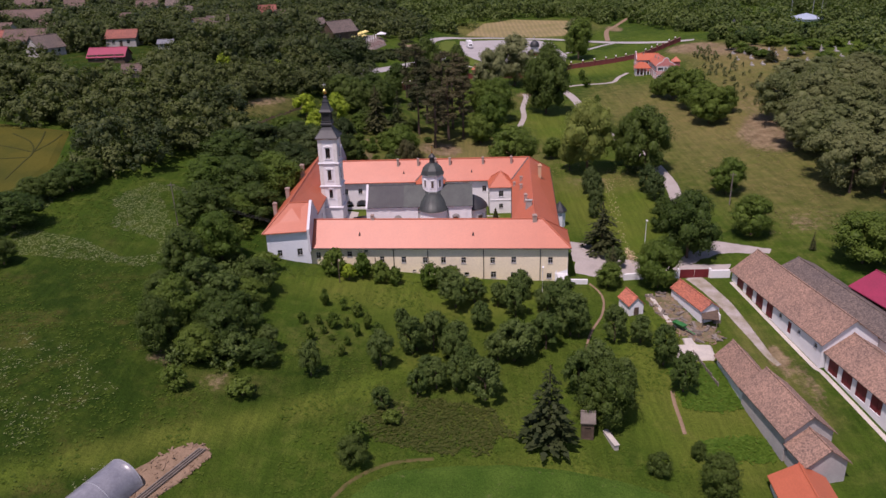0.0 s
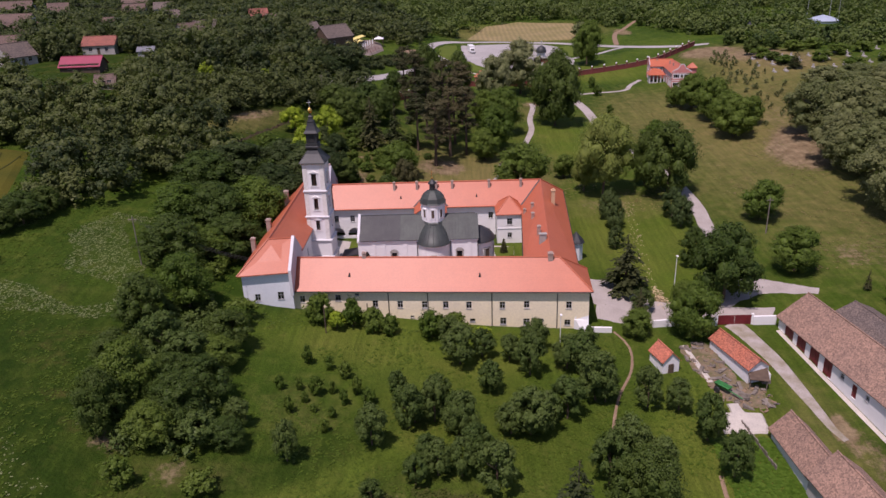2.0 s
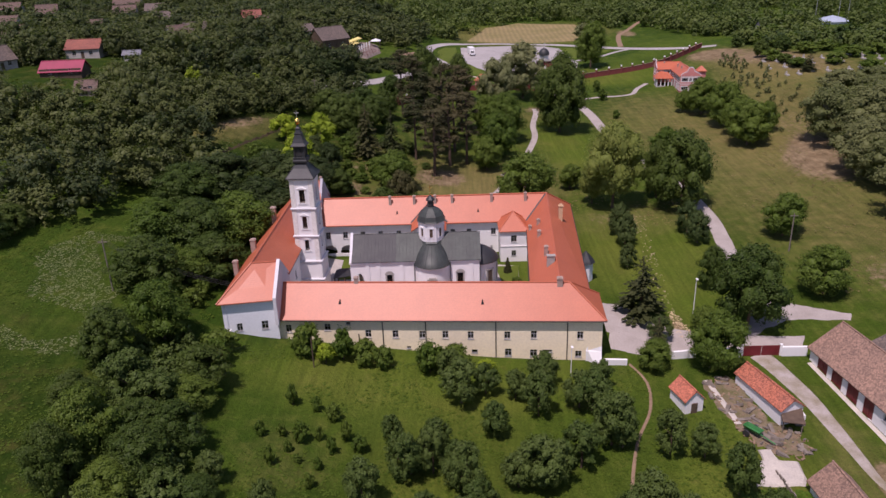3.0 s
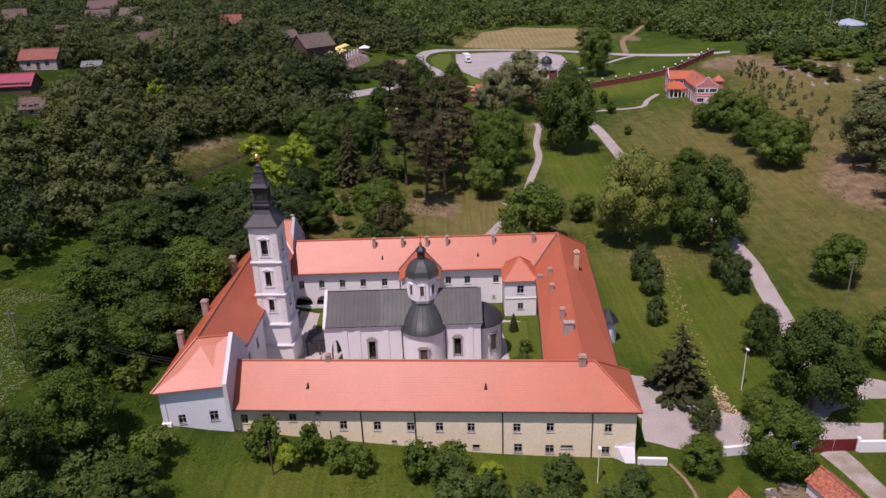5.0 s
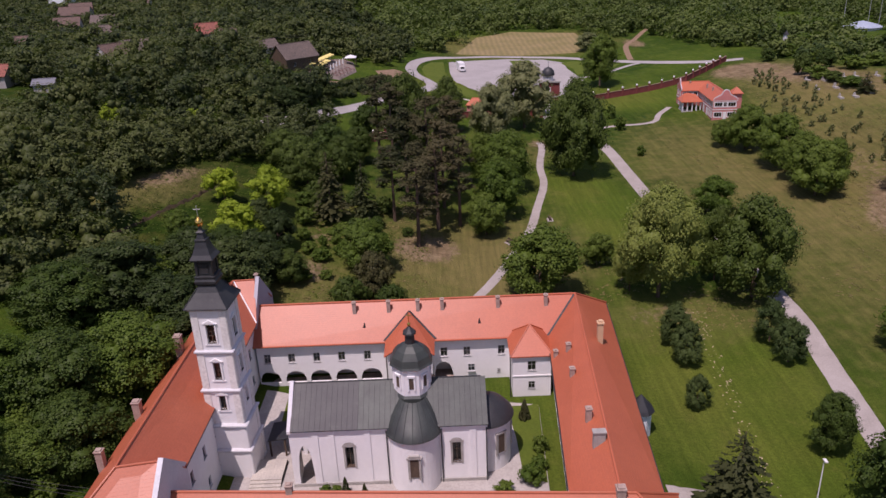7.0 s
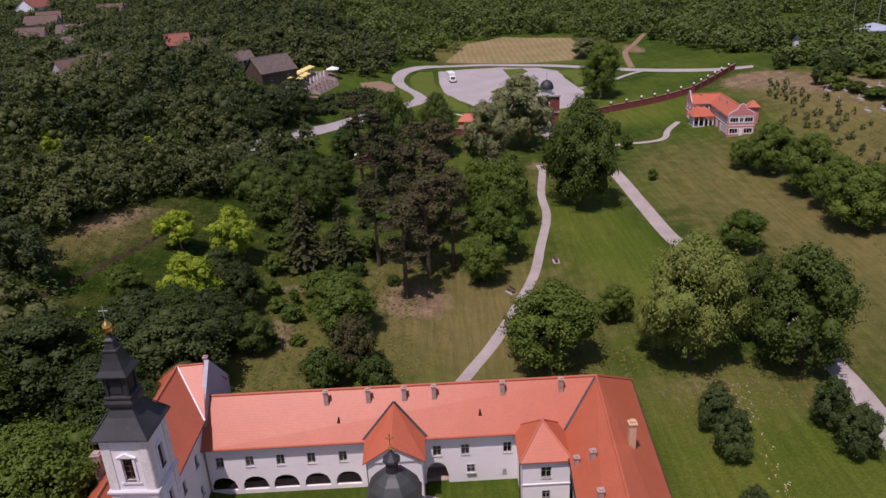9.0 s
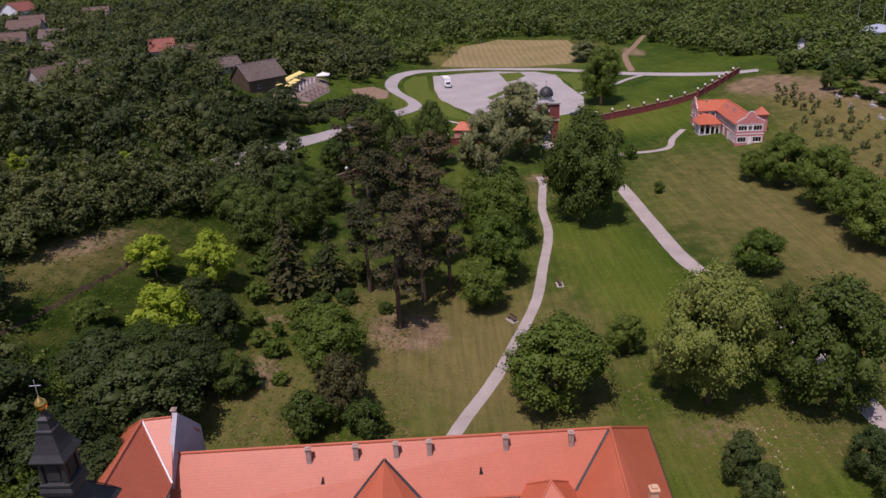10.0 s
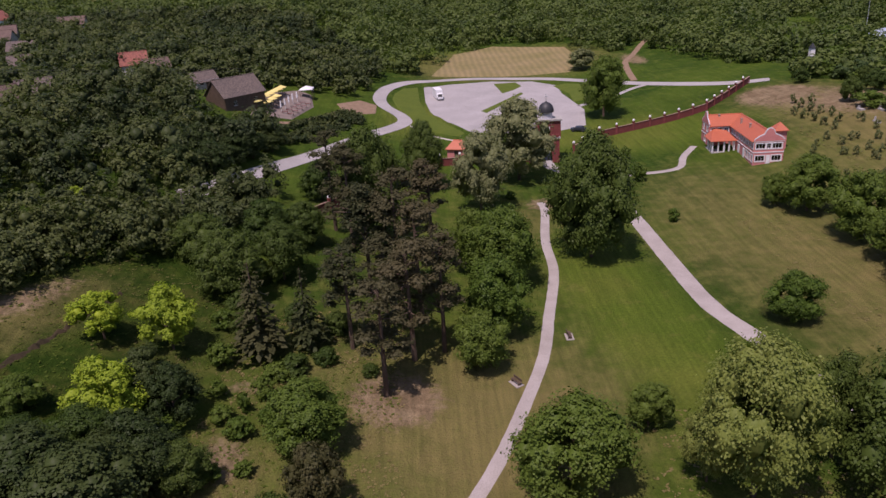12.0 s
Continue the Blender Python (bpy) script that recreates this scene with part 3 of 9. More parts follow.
def patch(name, poly, material, label, category, up=0.06, kind="structure", step=2.0):
    """A paved or bare area over the ground inside an outline."""
    poly = [Vector(q) for q in poly]
    cx, cy = sum(q.x for q in poly) / len(poly), sum(q.y for q in poly) / len(poly)
    ring = []
    for i, q in enumerate(poly):
        r = poly[(i + 1) % len(poly)]
        m = max(1, int((r - q).length / step))
        ring += [q.lerp(r, j / m) for j in range(m)]
    mb = Mesh()
    layers, n = 8, len(ring)
    for l in range(layers + 1):
        f = l / layers
        for q in ring:
            x, y = cx + (q.x - cx) * f, cy + (q.y - cy) * f
            mb.v.append((x, y, height(x, y) + (up if l < layers else -0.1)))
    for l in range(layers):
        for i in range(n):
            mb.f.append((l * n + i, (l + 1) * n + i, (l + 1) * n + (i + 1) % n, l * n + (i + 1) % n))
    return single(name, mb, material, label, category, kind=kind)


# ---- monastery ----
def front_at(u, v):
    """A place of the slightly turned front range: u along its facade, v into the courtyard."""
    x, y = rot2(u, v, -3.45)
    return (x, 124.25 + y)


def house_roof(parent, faces, material, thick=0.16, name="roof", label=""):
    mb = Mesh()
    for f in faces:
        mb.slab(f, thick)
    return part(name, mb, material, parent, label)


def chimney(x, y, z, parent, w=0.55, h=1.5, label=""):
    """Rendered brick stack with a cap, as a part of its house."""
    mb = Mesh().box(x - w / 2, y - w / 2, z - 1.2, x + w / 2, y + w / 2, z + h)
    mb.box(x - w / 2 - 0.07, y - w / 2 - 0.07, z + h, x + w / 2 + 0.07, y + w / 2 + 0.07, z + h + 0.12)
    mb.box(x - w / 2 + 0.08, y - w / 2 + 0.08, z + h + 0.12, x + w / 2 - 0.08, y + w / 2 - 0.08, z + h + 0.25)
    return part("chimney", mb, BRICK, parent, label)


def dormer_vent(x, y, z, parent):
    """Small triangular roof vent of sheet metal."""
    mb = Mesh().add([(x - 0.22, y - 0.3, z - 0.25), (x + 0.22, y - 0.3, z - 0.25), (x, y - 0.25, z + 0.55), (x - 0.1, y + 0.5, z + 0.2), (x + 0.1, y + 0.5, z + 0.2)],
                    [(0, 1, 2), (1, 4, 2), (0, 2, 3), (2, 4, 3)])
    return part("roof_vent", mb, SHEET_DARK, parent)


def drainpipe(x, y, z0, z1, parent):
    return part("drainpipe", Mesh().bar((x, y, z0), (x, y, z1), 0.07, 6), SHEET_DARK, parent)


def front_range():
    """The long low range that faces the orchard."""
    F = front_at
    t = thing("front_range", *F(-3, 4.6), 0, "long cream plastered monastery range with a red tiled hip roof", "building")
    a, b = F(-27.4, 0.6), F(21.0, 0.6)
    upper = [(-13.83, 2.9), (-9.7, 2.85), (-5.65, 2.8), (-2.18, 2.8), (1.61, 2.75), (7.06, 2.75), (10.99, 2.85), (17.79, 2.8)]
    holes = [(u + 27.4, z, 0.9, 1.25) for u, z in upper]
    low = [(-7.77, 0.62, 0.65, 0.35), (-3.43, 0.5, 0.65, 0.35), (2.17, 0.0, 0.9, 0.6), (7.2, -0.15, 1.0, 1.25), (10.98, -0.25, 1.05, 1.2), (13.0, 0.1, 1.5, 0.45), (17.62, -0.35, 0.95, 1.05),
           (-26.0, 3.75, 0.9, 1.25), (-23.2, 3.85, 0.95, 1.3), (-20.0, 4.0, 0.95, 1.1), (-16.8, 4.65, 0.7, 0.4)]
    holes += [(u + 27.4, z, w, h) for u, z, w, h in low]
    part("front_wall", wall_plate(Mesh(), a, b, -3.6, 5.45, 0.6, holes), PLASTER_CREAM, t)
    part("end_wall", wall_plate(Mesh(), F(21.0, 0.6), F(21.0, 8.6), -3.6, 5.45, 0.6, [(3.0, 3.0, 0.9, 1.2)]), PLASTER_CREAM, t)
    yard = [(2.5 + 3.6 * i, 3.2, 0.9, 1.3) for i in range(8)]
    part("courtyard_wall", wall_plate(Mesh(), F(10.8, 8.6), F(-26.8, 8.6), -0.5, 5.45, 0.6, yard), PLASTER_WHITE, t)
    for s, z, w, h in holes:
        window(t, a, b, s, z, w, h, bars=(1, 1) if h > 0.9 else (0, 0))
    for s, z, w, h in yard:
        window(t, F(10.8, 8.6), F(-26.8, 8.6), s, z, w, h)
    window(t, F(21.0, 0.6), F(21.0, 8.6), 3.0, 3.0, 0.9, 1.2)
    P = lambda u, v, z: (*F(u, v), z)
    A, B, C, D = P(-27.3, 0, 5.5), P(21.5, 0, 5.5), P(21.5, 9.2, 5.5), P(-27.3, 9.2, 5.5)
    r0, r1 = P(-27.3, 4.6, 9.6), P(16.4, 4.6, 9.6)
    house_roof(t, [(A, B, r1, r0), (B, C, r1), (C, D, r0, r1)], TILE_RED)
    cap = Mesh()
    for p, q in ((r0, r1), (r1, B), (r1, C)):
        ridge_cap(cap, p, q, 0.14)
    part("ridge_tiles", cap, TILE_RED, t)
    part("cornice", Mesh().add([P(-27.3, 0.3, 5.2), P(21.2, 0.3, 5.2), P(21.2, 0.3, 5.42), P(-27.3, 0.3, 5.42), P(-27.3, 0.62, 4.95), P(21.2, 0.62, 4.95)], [(0, 1, 2, 3), (4, 5, 1, 0)]), PLASTER_CREAM, t)
    part("gutter", Mesh().bar(P(-27.3, -0.07, 5.4), P(21.5, -0.07, 5.4), 0.08, 6), SHEET_DARK, t)
    for u in (-11.6, -5.1, 5.35, 15.9):
        drainpipe(*F(u, 0.5), -1.8, 5.4, t)
    for u, v, w, h in ((-15.9, 4.7, 0.6, 1.0), (14.9, 4.4, 0.8, 1.0)):
        chimney(*F(u, v), 9.3, t, w, h)
    for u in (-18.1, 3.4):
        dormer_vent(*F(u, 2.2), 7.45, t)
    # sloping buttress and the pale base course
    mb = Mesh()
    for u0, u1, d in ((18.7, 19.0, 0.0), (19.0, 21.0, 1.0)):
        p = [P(u0, 0.6, -3.6), P(u1, 0.6, -3.6), P(u1, 0.6 - d * 1.6 - 0.25, -3.6), P(u0, 0.6 - 0.25, -3.6), P(u0, 0.6, 0.3), P(u1, 0.6, 1.0), P(u1, 0.45, 0.2), P(u0, 0.45, 0.2)]
        mb.add(p, [(0, 3, 2, 1), (4, 5, 6, 7), (3, 0, 4, 7), (2, 3, 7, 6), (1, 2, 6, 5)])
    part("buttress", mb, PLASTER_WHITE, t)
    return t


def east_wing():
    t = thing("east_wing", 16.5, 150, 0, "white monastery wing with an orange-red tiled roof", "building")
    inner = lambda y: (11.9 + (y - 133.5) * 0.075)
    outer = lambda y: (20.0 + (y - 133.0) * 0.074)
    a, b = (inner(132.5), 132.5), (inner(163.2), 163.2)
    n_in = [(2.5 + 3.4 * i, 4.3, 0.9, 1.4) for i in range(8)]
    arches = [(2.5 + 3.4 * i, 0.1, 2.2, 2.6) for i in range(7)]
    part("courtyard_wall", wall_plate(Mesh(), b, a, -0.3, 6.3, 0.5, [(30.7 - s, z, w, h) for s, z, w, h in n_in], [(30.7 - s, f, w, c) for s, f, w, c in arches]), PLASTER_WHITE, t)
    for s, z, w, h in n_in:
        window(t, b, a, 30.7 - s, z, w, h)
    part("arcade_back_wall", wall_plate(Mesh(), (b[0] + 2.2, b[1]), (a[0] + 2.2, a[1]), -0.3, 6.3, 0.3), PLASTER_WHITE, t)
    c, d = (outer(132), 132.0), (outer(172.6), 172.6)
    n_out = [(2.5 + 3.3 * i, 4.2, 0.95, 1.5) for i in range(12)]
    part("outer_wall", wall_plate(Mesh(), c, d, -1.5, 6.3, 0.5, n_out), PLASTER_WHITE, t)
    for s, z, w, h in n_out:
        window(t, c, d, s, z, w, h)
    i0, i1 = (inner(131.6) - 0.6, 131.4, 6.35), (inner(163.0) - 0.6, 163.0, 6.6)
    o0, o1 = (outer(131.4) + 0.55, 131.2, 6.2), (23.55, 173.0, 6.4)
    r0, r1 = (15.2, 127.75, 9.74), (17.85, 167.4, 10.84)
    house_roof(t, [(i0, r0, r1, i1), (o0, o1, r1, r0)], TILE_RED)
    cap = ridge_cap(ridge_cap(Mesh(), r0, r1), r1, o1)
    part("ridge_tiles", cap, TILE_RED, t)
    part("valley_flashing", Mesh().add([(i1[0] - 0.25, i1[1], i1[2] + 0.08), (i1[0] + 0.35, i1[1], i1[2] + 0.08), (r1[0] + 0.2, r1[1] - 0.2, r1[2] + 0.02), (r1[0] - 0.3, r1[1] - 0.2, r1[2] + 0.02)], [(0, 1, 2, 3)]), SHEET_DARK, t)
    part("gutter", Mesh().bar((o0[0] + 0.06, 131.4, 6.1), (o1[0] + 0.06, o1[1], 6.3), 0.08, 6).bar((i0[0] - 0.06, 132, 6.25), (i1[0] - 0.06, 163, 6.5), 0.08, 6), SHEET_DARK, t)
    part("flashing", Mesh().bar((i0[0] + 0.1, i0[1], i0[2] + 0.1), (r0[0], r0[1], r0[2] + 0.06), 0.07, 5).bar((r0[0], r0[1], r0[2] + 0.06), (o0[0], o0[1], o0[2] + 0.1), 0.07, 5), SHEET_DARK, t)
    for x, y, w, h in ((14.6, 140.2, 0.6, 1.2), (14.5, 149.8, 0.55, 1.1), (15.0, 155.6, 0.55, 1.0), (13.6, 156.8, 0.5, 0.9)):
        s = (x - (inner(y) - 0.6)) / (15.35 + (y - 130.2) * 0.0672 - inner(y) + 0.6)
        chimney(x, y, 6.4 + s * 4.2, t, w, h)
    # the large wedge-shaped stack and the tall clay stack
    part("chimney", Mesh().box(14.2, 135.5, 8.4, 15.4, 136.1, 10.6).box(14.1, 135.4, 10.6, 15.5, 136.2, 10.75), STONE, t)
    part("chimney", Mesh().box(18.9, 156.6, 7.5, 19.6, 157.3, 11.6).box(18.8, 156.5, 11.6, 19.7, 157.4, 11.75).box(19.0, 156.7, 11.75, 19.5, 157.2, 12.0), surface("clay_stack", (0.62, 0.40, 0.24), (0.5, 0.33, 0.2)), t, "tall pale clay chimney stack")
    # round stair turret on the outer side
    mb = Mesh().lathe(22.9, 149.6, [(1.35, -1.5), (1.35, 3.6)], 8, 22.5, 382.5)
    part("turret", mb, PLASTER_BLUE, t)
    part("turret_roof", Mesh().lathe(22.9, 149.6, [(1.75, 3.5), (1.5, 3.9), (0.8, 4.7), (0.05, 5.6)], 8, 22.5, 382.5), SHEET_DARK, t, "grey sheet-metal turret roof")
    return t


def north_wing():
    t = thing("north_wing", -4, 167.5, 0, "white arcaded monastery wing with a red tiled roof", "building")
    a, b = (-27.0, 163.6), (13.6, 163.6)
    sx = lambda x: x + 27.0
    wins = [(sx(x), 4.45, 0.95, 1.4) for x in (-25.6, -22.2, -18.7, -15.2, -11.6, -0.9, 2.3, 7.1)] + [(sx(2.85), 1.9, 0.95, 1.1), (sx(6.7), 1.2, 0.4, 0.6)]
    arches = [(sx(x), 0.55, 2.9, 2.35) for x in (-25.5, -21.9, -18.4, -14.8, -11.2)] + [(sx(-1.0), -0.1, 2.6, 2.9)]
    wins_ok = [w for w in wins]
    part("courtyard_wall", wall_plate(Mesh(), a, b, -0.3, 6.6, 0.28, wins_ok[:8], arches), PLASTER_WHITE, t)
    for s, z, w, h in wins_ok[:8]:
        window(t, a, b, s, z, w, h)
    for s, z, w, h in wins_ok[8:]:
        window(t, a, b, s, z, w, h, depth=-0.05)
    part("arcade_back_wall", wall_plate(Mesh(), (-27, 166.3), (13.6, 166.3), -0.3, 6.4, 0.3), PLASTER_WHITE, t)
    part("arcade_floor", Mesh().box(-27, 163.9, -0.3, 13.6, 166.3, 0.1), BRICK, t, "brick arcade floor")
    c, d = (23.0, 171.6), (-27.0, 171.6)
    nb = [(3 + 3.3 * i, 4.2, 0.95, 1.4) for i in range(14)]
    part("outer_wall", wall_plate(Mesh(), c, d, -1.0, 6.4, 0.5, nb), PLASTER_WHITE, t)
    for s, z, w, h in nb:
        window(t, c, d, s, z, w, h)
    e0, e1, r0, r1 = (-27.3, 163.0, 6.7), (13.9, 163.0, 6.62), (-27.3, 167.6, 10.84), (17.85, 167.4, 10.84)
    b0, b1 = (-27.3, 172.3, 6.7), (23.55, 173.0, 6.4)
    house_roof(t, [(e0, e1, r1, r0), (b1, b0, r0, r1)], TILE_RED)
    part("ridge_tiles", ridge_cap(Mesh(), r0, r1), TILE_RED, t)
    part("eave_tiles", Mesh().bar((-27.3, 163.0, 6.66), (13.6, 163.0, 6.6), 0.12, 6), TILE_RED, t)
    for x in (-13.2, -8.4, -4.3, -0.9, 6.9, 13.6):
        chimney(x, 166.4, 9.75, t, 0.5, 1.5)
    for x in (-11.8, 4.2):
        dormer_vent(x, 164.9, 8.4, t)
    # gabled porch bay in the middle
    p = part("porch_bay", wall_plate(wall_plate(wall_plate(Mesh(), (-8.4, 159.6), (-2.5, 159.6), -0.3, 6.5, 0.4, [(2.95, 4.3, 1.0, 1.5)], [(2.95, -0.2, 2.4, 2.6)]), (-8.4, 163.6), (-8.4, 159.6), -0.3, 6.5, 0.4), (-2.5, 159.6), (-2.5, 163.6), -0.3, 6.5, 0.4), PLASTER_WHITE, t)
    part("pediment", Mesh().add([(-8.5, 159.45, 6.5), (-2.4, 159.45, 6.5), (-5.6, 159.45, 8.5), (-8.5, 159.9, 6.5), (-2.4, 159.9, 6.5), (-5.6, 159.9, 8.5)], [(0, 1, 2), (5, 4, 3), (0, 3, 4, 1)]), PLASTER_WHITE, t)
    house_roof(t, [((-8.85, 159.2, 6.6), (-5.6, 159.2, 8.7), (-5.5, 165.3, 10.1), (-8.9, 163.2, 6.9)), ((-2.1, 159.2, 6.6), (-2.1, 163.2, 6.9), (-5.5, 165.3, 10.1), (-5.6, 159.2, 8.7))], TILE_RED, name="porch_roof")
    part("valley_flashing", Mesh().slab([(-9.15, 163.1, 6.98), (-8.8, 163.1, 6.98), (-5.45, 165.25, 10.16), (-5.55, 165.6, 10.18)], 0.04).slab([(-2.2, 163.1, 6.98), (-1.8, 163.1, 6.98), (-5.4, 165.6, 10.18), (-5.5, 165.25, 10.16)], 0.04), SHEET_DARK, t)
    # square stair house in the corner
    q = Mesh()
    h2 = [(2.55, 4.7, 1.1, 1.4), (2.55, 1.75, 0.9, 1.1)]
    wall_plate(q, (8.2, 158.6), (13.3, 158.6), -0.5, 6.4, 0.4, h2)
    wall_plate(q, (8.2, 163.6), (8.2, 158.6), -0.5, 6.4, 0.4)
    wall_plate(q, (13.3, 158.6), (13.3, 163.6), -0.5, 6.4, 0.4)
    part("stair_house", q, PLASTER_WHITE, t)
    for s, z, w, h in h2:
        window(t, (8.2, 158.6), (13.3, 158.6), s, z, w, h)
    part("string_course", Mesh().box(8.15, 158.5, 3.15, 13.35, 158.62, 3.3), PLASTER_WHITE, t)
    ap = (10.8, 161.9, 9.15)
    k0, k1, k2, k3 = (7.85, 158.25, 6.35), (13.6, 158.25, 6.35), (13.6, 164.5, 6.6), (7.85, 164.5, 6.6)
    house_roof(t, [(k0, k1, ap), (k1, k2, ap), (k2, k3, ap), (k3, k0, ap)], TILE_RED, name="stair_house_roof")
    cap = Mesh()
    for z in (k0, k1, k2, k3):
        ridge_cap(cap, z, ap, 0.1)
    part("ridge_tiles", cap, TILE_RED, t)
    for x in (-9.0, 7.9):
        drainpipe(x, 163.5 if x < 0 else 158.5, 0, 6.5, t)
    return t


def west_wing():
    t = thing("west_wing", -31, 148, 0, "tall monastery wing with pale blue end wall and red roof", "building")
    sw, se, ne, nw = (-35.0, 124.7), (-27.2, 125.9), (-27.2, 171.0), (-34.6, 172.5)
    sh = [(2.2, 4.9, 0.85, 1.25), (5.9, 4.9, 1.0, 1.35)]
    part("south_wall", wall_plate(Mesh(), sw, se, 0.2, 9.2, 0.6, sh), PLASTER_BLUE, t, "pale blue plaster end wall")
    for s, z, w, h in sh:
        window(t, sw, se, s, z, w, h)
    east = [(6.0 + 4.2 * i, 6.6, 0.9, 1.5) for i in range(9)] + [(6.0 + 4.2 * i, 2.6, 0.9, 1.3) for i in range(9)]
    part("courtyard_wall", wall_plate(Mesh(), (-27.25, 126.0), ne, -0.3, 9.4, 0.6, east), PLASTER_WHITE, t)
    for s, z, w, h in east:
        window(t, (-27.25, 126.0), ne, s, z, w, h)
    part("west_wall", wall_plate(Mesh(), nw, sw, -0.5, 9.4, 0.6, [(4 + 4.4 * i, 6.5, 0.9, 1.5) for i in range(10)]), PLASTER_WHITE, t)
    part("north_wall", wall_plate(Mesh(), ne, nw, -0.5, 9.6, 0.6), PLASTER_WHITE, t)
    S0, S1, ap = (-35.5, 124.0, 9.2), (-27.25, 125.3, 9.15), (-31.25, 129.7, 13.3)
    fs, fi = (-27.6, 130.6, 13.1), (-26.9, 134.5, 9.3)
    na, nf, ni, nl, n4 = (-30.3, 169.0, 14.2), (-27.4, 169.4, 14.1), (-26.5, 164.2, 9.8), (-26.2, 173.0, 9.8), (-34.9, 173.6, 9.8)
    house_roof(t, [(S0, S1, fs, ap), (ap, fs, fi), (ap, fi, ni, na), (na, ni, nf), (S0, ap, na, n4), (na, nf, nl, n4)], TILE_RED)
    cap = Mesh()
    for p, q in ((S0, ap), (ap, na), (na, nf), (ap, fs), (na, n4)):
        ridge_cap(cap, p, q, 0.13)
    part("ridge_tiles", cap, TILE_RED, t)
    part("verge_strip", Mesh().bar((na[0], na[1], na[2] + 0.05), (ni[0], ni[1], ni[2] + 0.08), 0.11, 6), PAINT_WHITE, t, "white mortar valley strip")
    # fire walls that rise past the roof
    part("fire_wall", Mesh().add([(-27.45, 125.2, 5.0), (-26.95, 125.2, 5.0), (-27.0, 135.0, 5.0), (-27.5, 135.0, 5.0), (-27.45, 125.2, 9.5), (-26.95, 125.2, 9.5), (-27.0, 135.0, 9.5), (-27.5, 135.0, 9.5), (-27.55, 130.6, 13.5), (-27.05, 130.6, 13.5)],
                               [(0, 1, 5, 4), (1, 2, 6, 5), (2, 3, 7, 6), (3, 0, 4, 7), (4, 5, 9, 8), (6, 7, 8, 9), (5, 6, 9), (4, 8, 7)]), PLASTER_GREY, t)
    # the north one is darkened by colour, as a side away from the sun
    part("fire_wall", Mesh().add([(-27.3, 165.0, 6.0), (-26.8, 165.0, 6.0), (-26.4, 174.0, 6.0), (-26.9, 174.0, 6.0), (-27.3, 165.0, 10.0), (-26.8, 165.0, 10.0), (-26.4, 174.0, 9.8), (-26.9, 174.0, 9.8), (-27.2, 169.4, 14.6), (-26.7, 169.4, 14.6)],
                               [(0, 1, 5, 4), (1, 2, 6, 5), (2, 3, 7, 6), (3, 0, 4, 7), (4, 5, 9, 8), (6, 7, 8, 9), (5, 6, 9), (4, 8, 7)]), PLASTER_SHADE, t, "grey plaster gable with shade in its colour")
    part("gutter", Mesh().bar((fi[0], fi[1], 9.2), (ni[0], ni[1], 9.7), 0.08, 6), SHEET_DARK, t)
    for x, y, z, w, h in ((-34.2, 142.0, 10.7, 0.8, 1.6), (-35.2, 134.5, 9.2, 0.7, 2.4), (-33.2, 153.5, 12.0, 0.8, 2.0), (-27.2, 169.8, 14.0, 0.45, 0.7)):
        chimney(x, y, z, t, w, h)
    part("buttress", Mesh().add([(-36.2, 123.9, 0), (-34.0, 123.6, 0), (-34.0, 125.2, 0), (-36.2, 126.5, 0), (-35.2, 124.5, 4.6), (-34.1, 124.6, 4.6), (-34.0, 125.2, 4.8), (-35.2, 126.0, 4.8)],
                               [(0, 1, 5, 4), (1, 2, 6, 5), (2, 3, 7, 6), (3, 0, 4, 7), (4, 5, 6, 7)]), PLASTER_WHITE, t, "white sloping corner buttress")
    return t


def cross(mb, x, y, z, h, r=0.06):
    mb.bar((x, y, z), (x, y, z + h), r, 6)
    mb.bar((x - h * 0.28, y, z + h * 0.68), (x + h * 0.28, y, z + h * 0.68), r, 6)
    return mb


PLASTER_STRIP = surface("pale_stone_plaster", (0.72, 0.70, 0.66), (0.68, 0.665, 0.63), 0.9, 0.3, 3, 0.006)


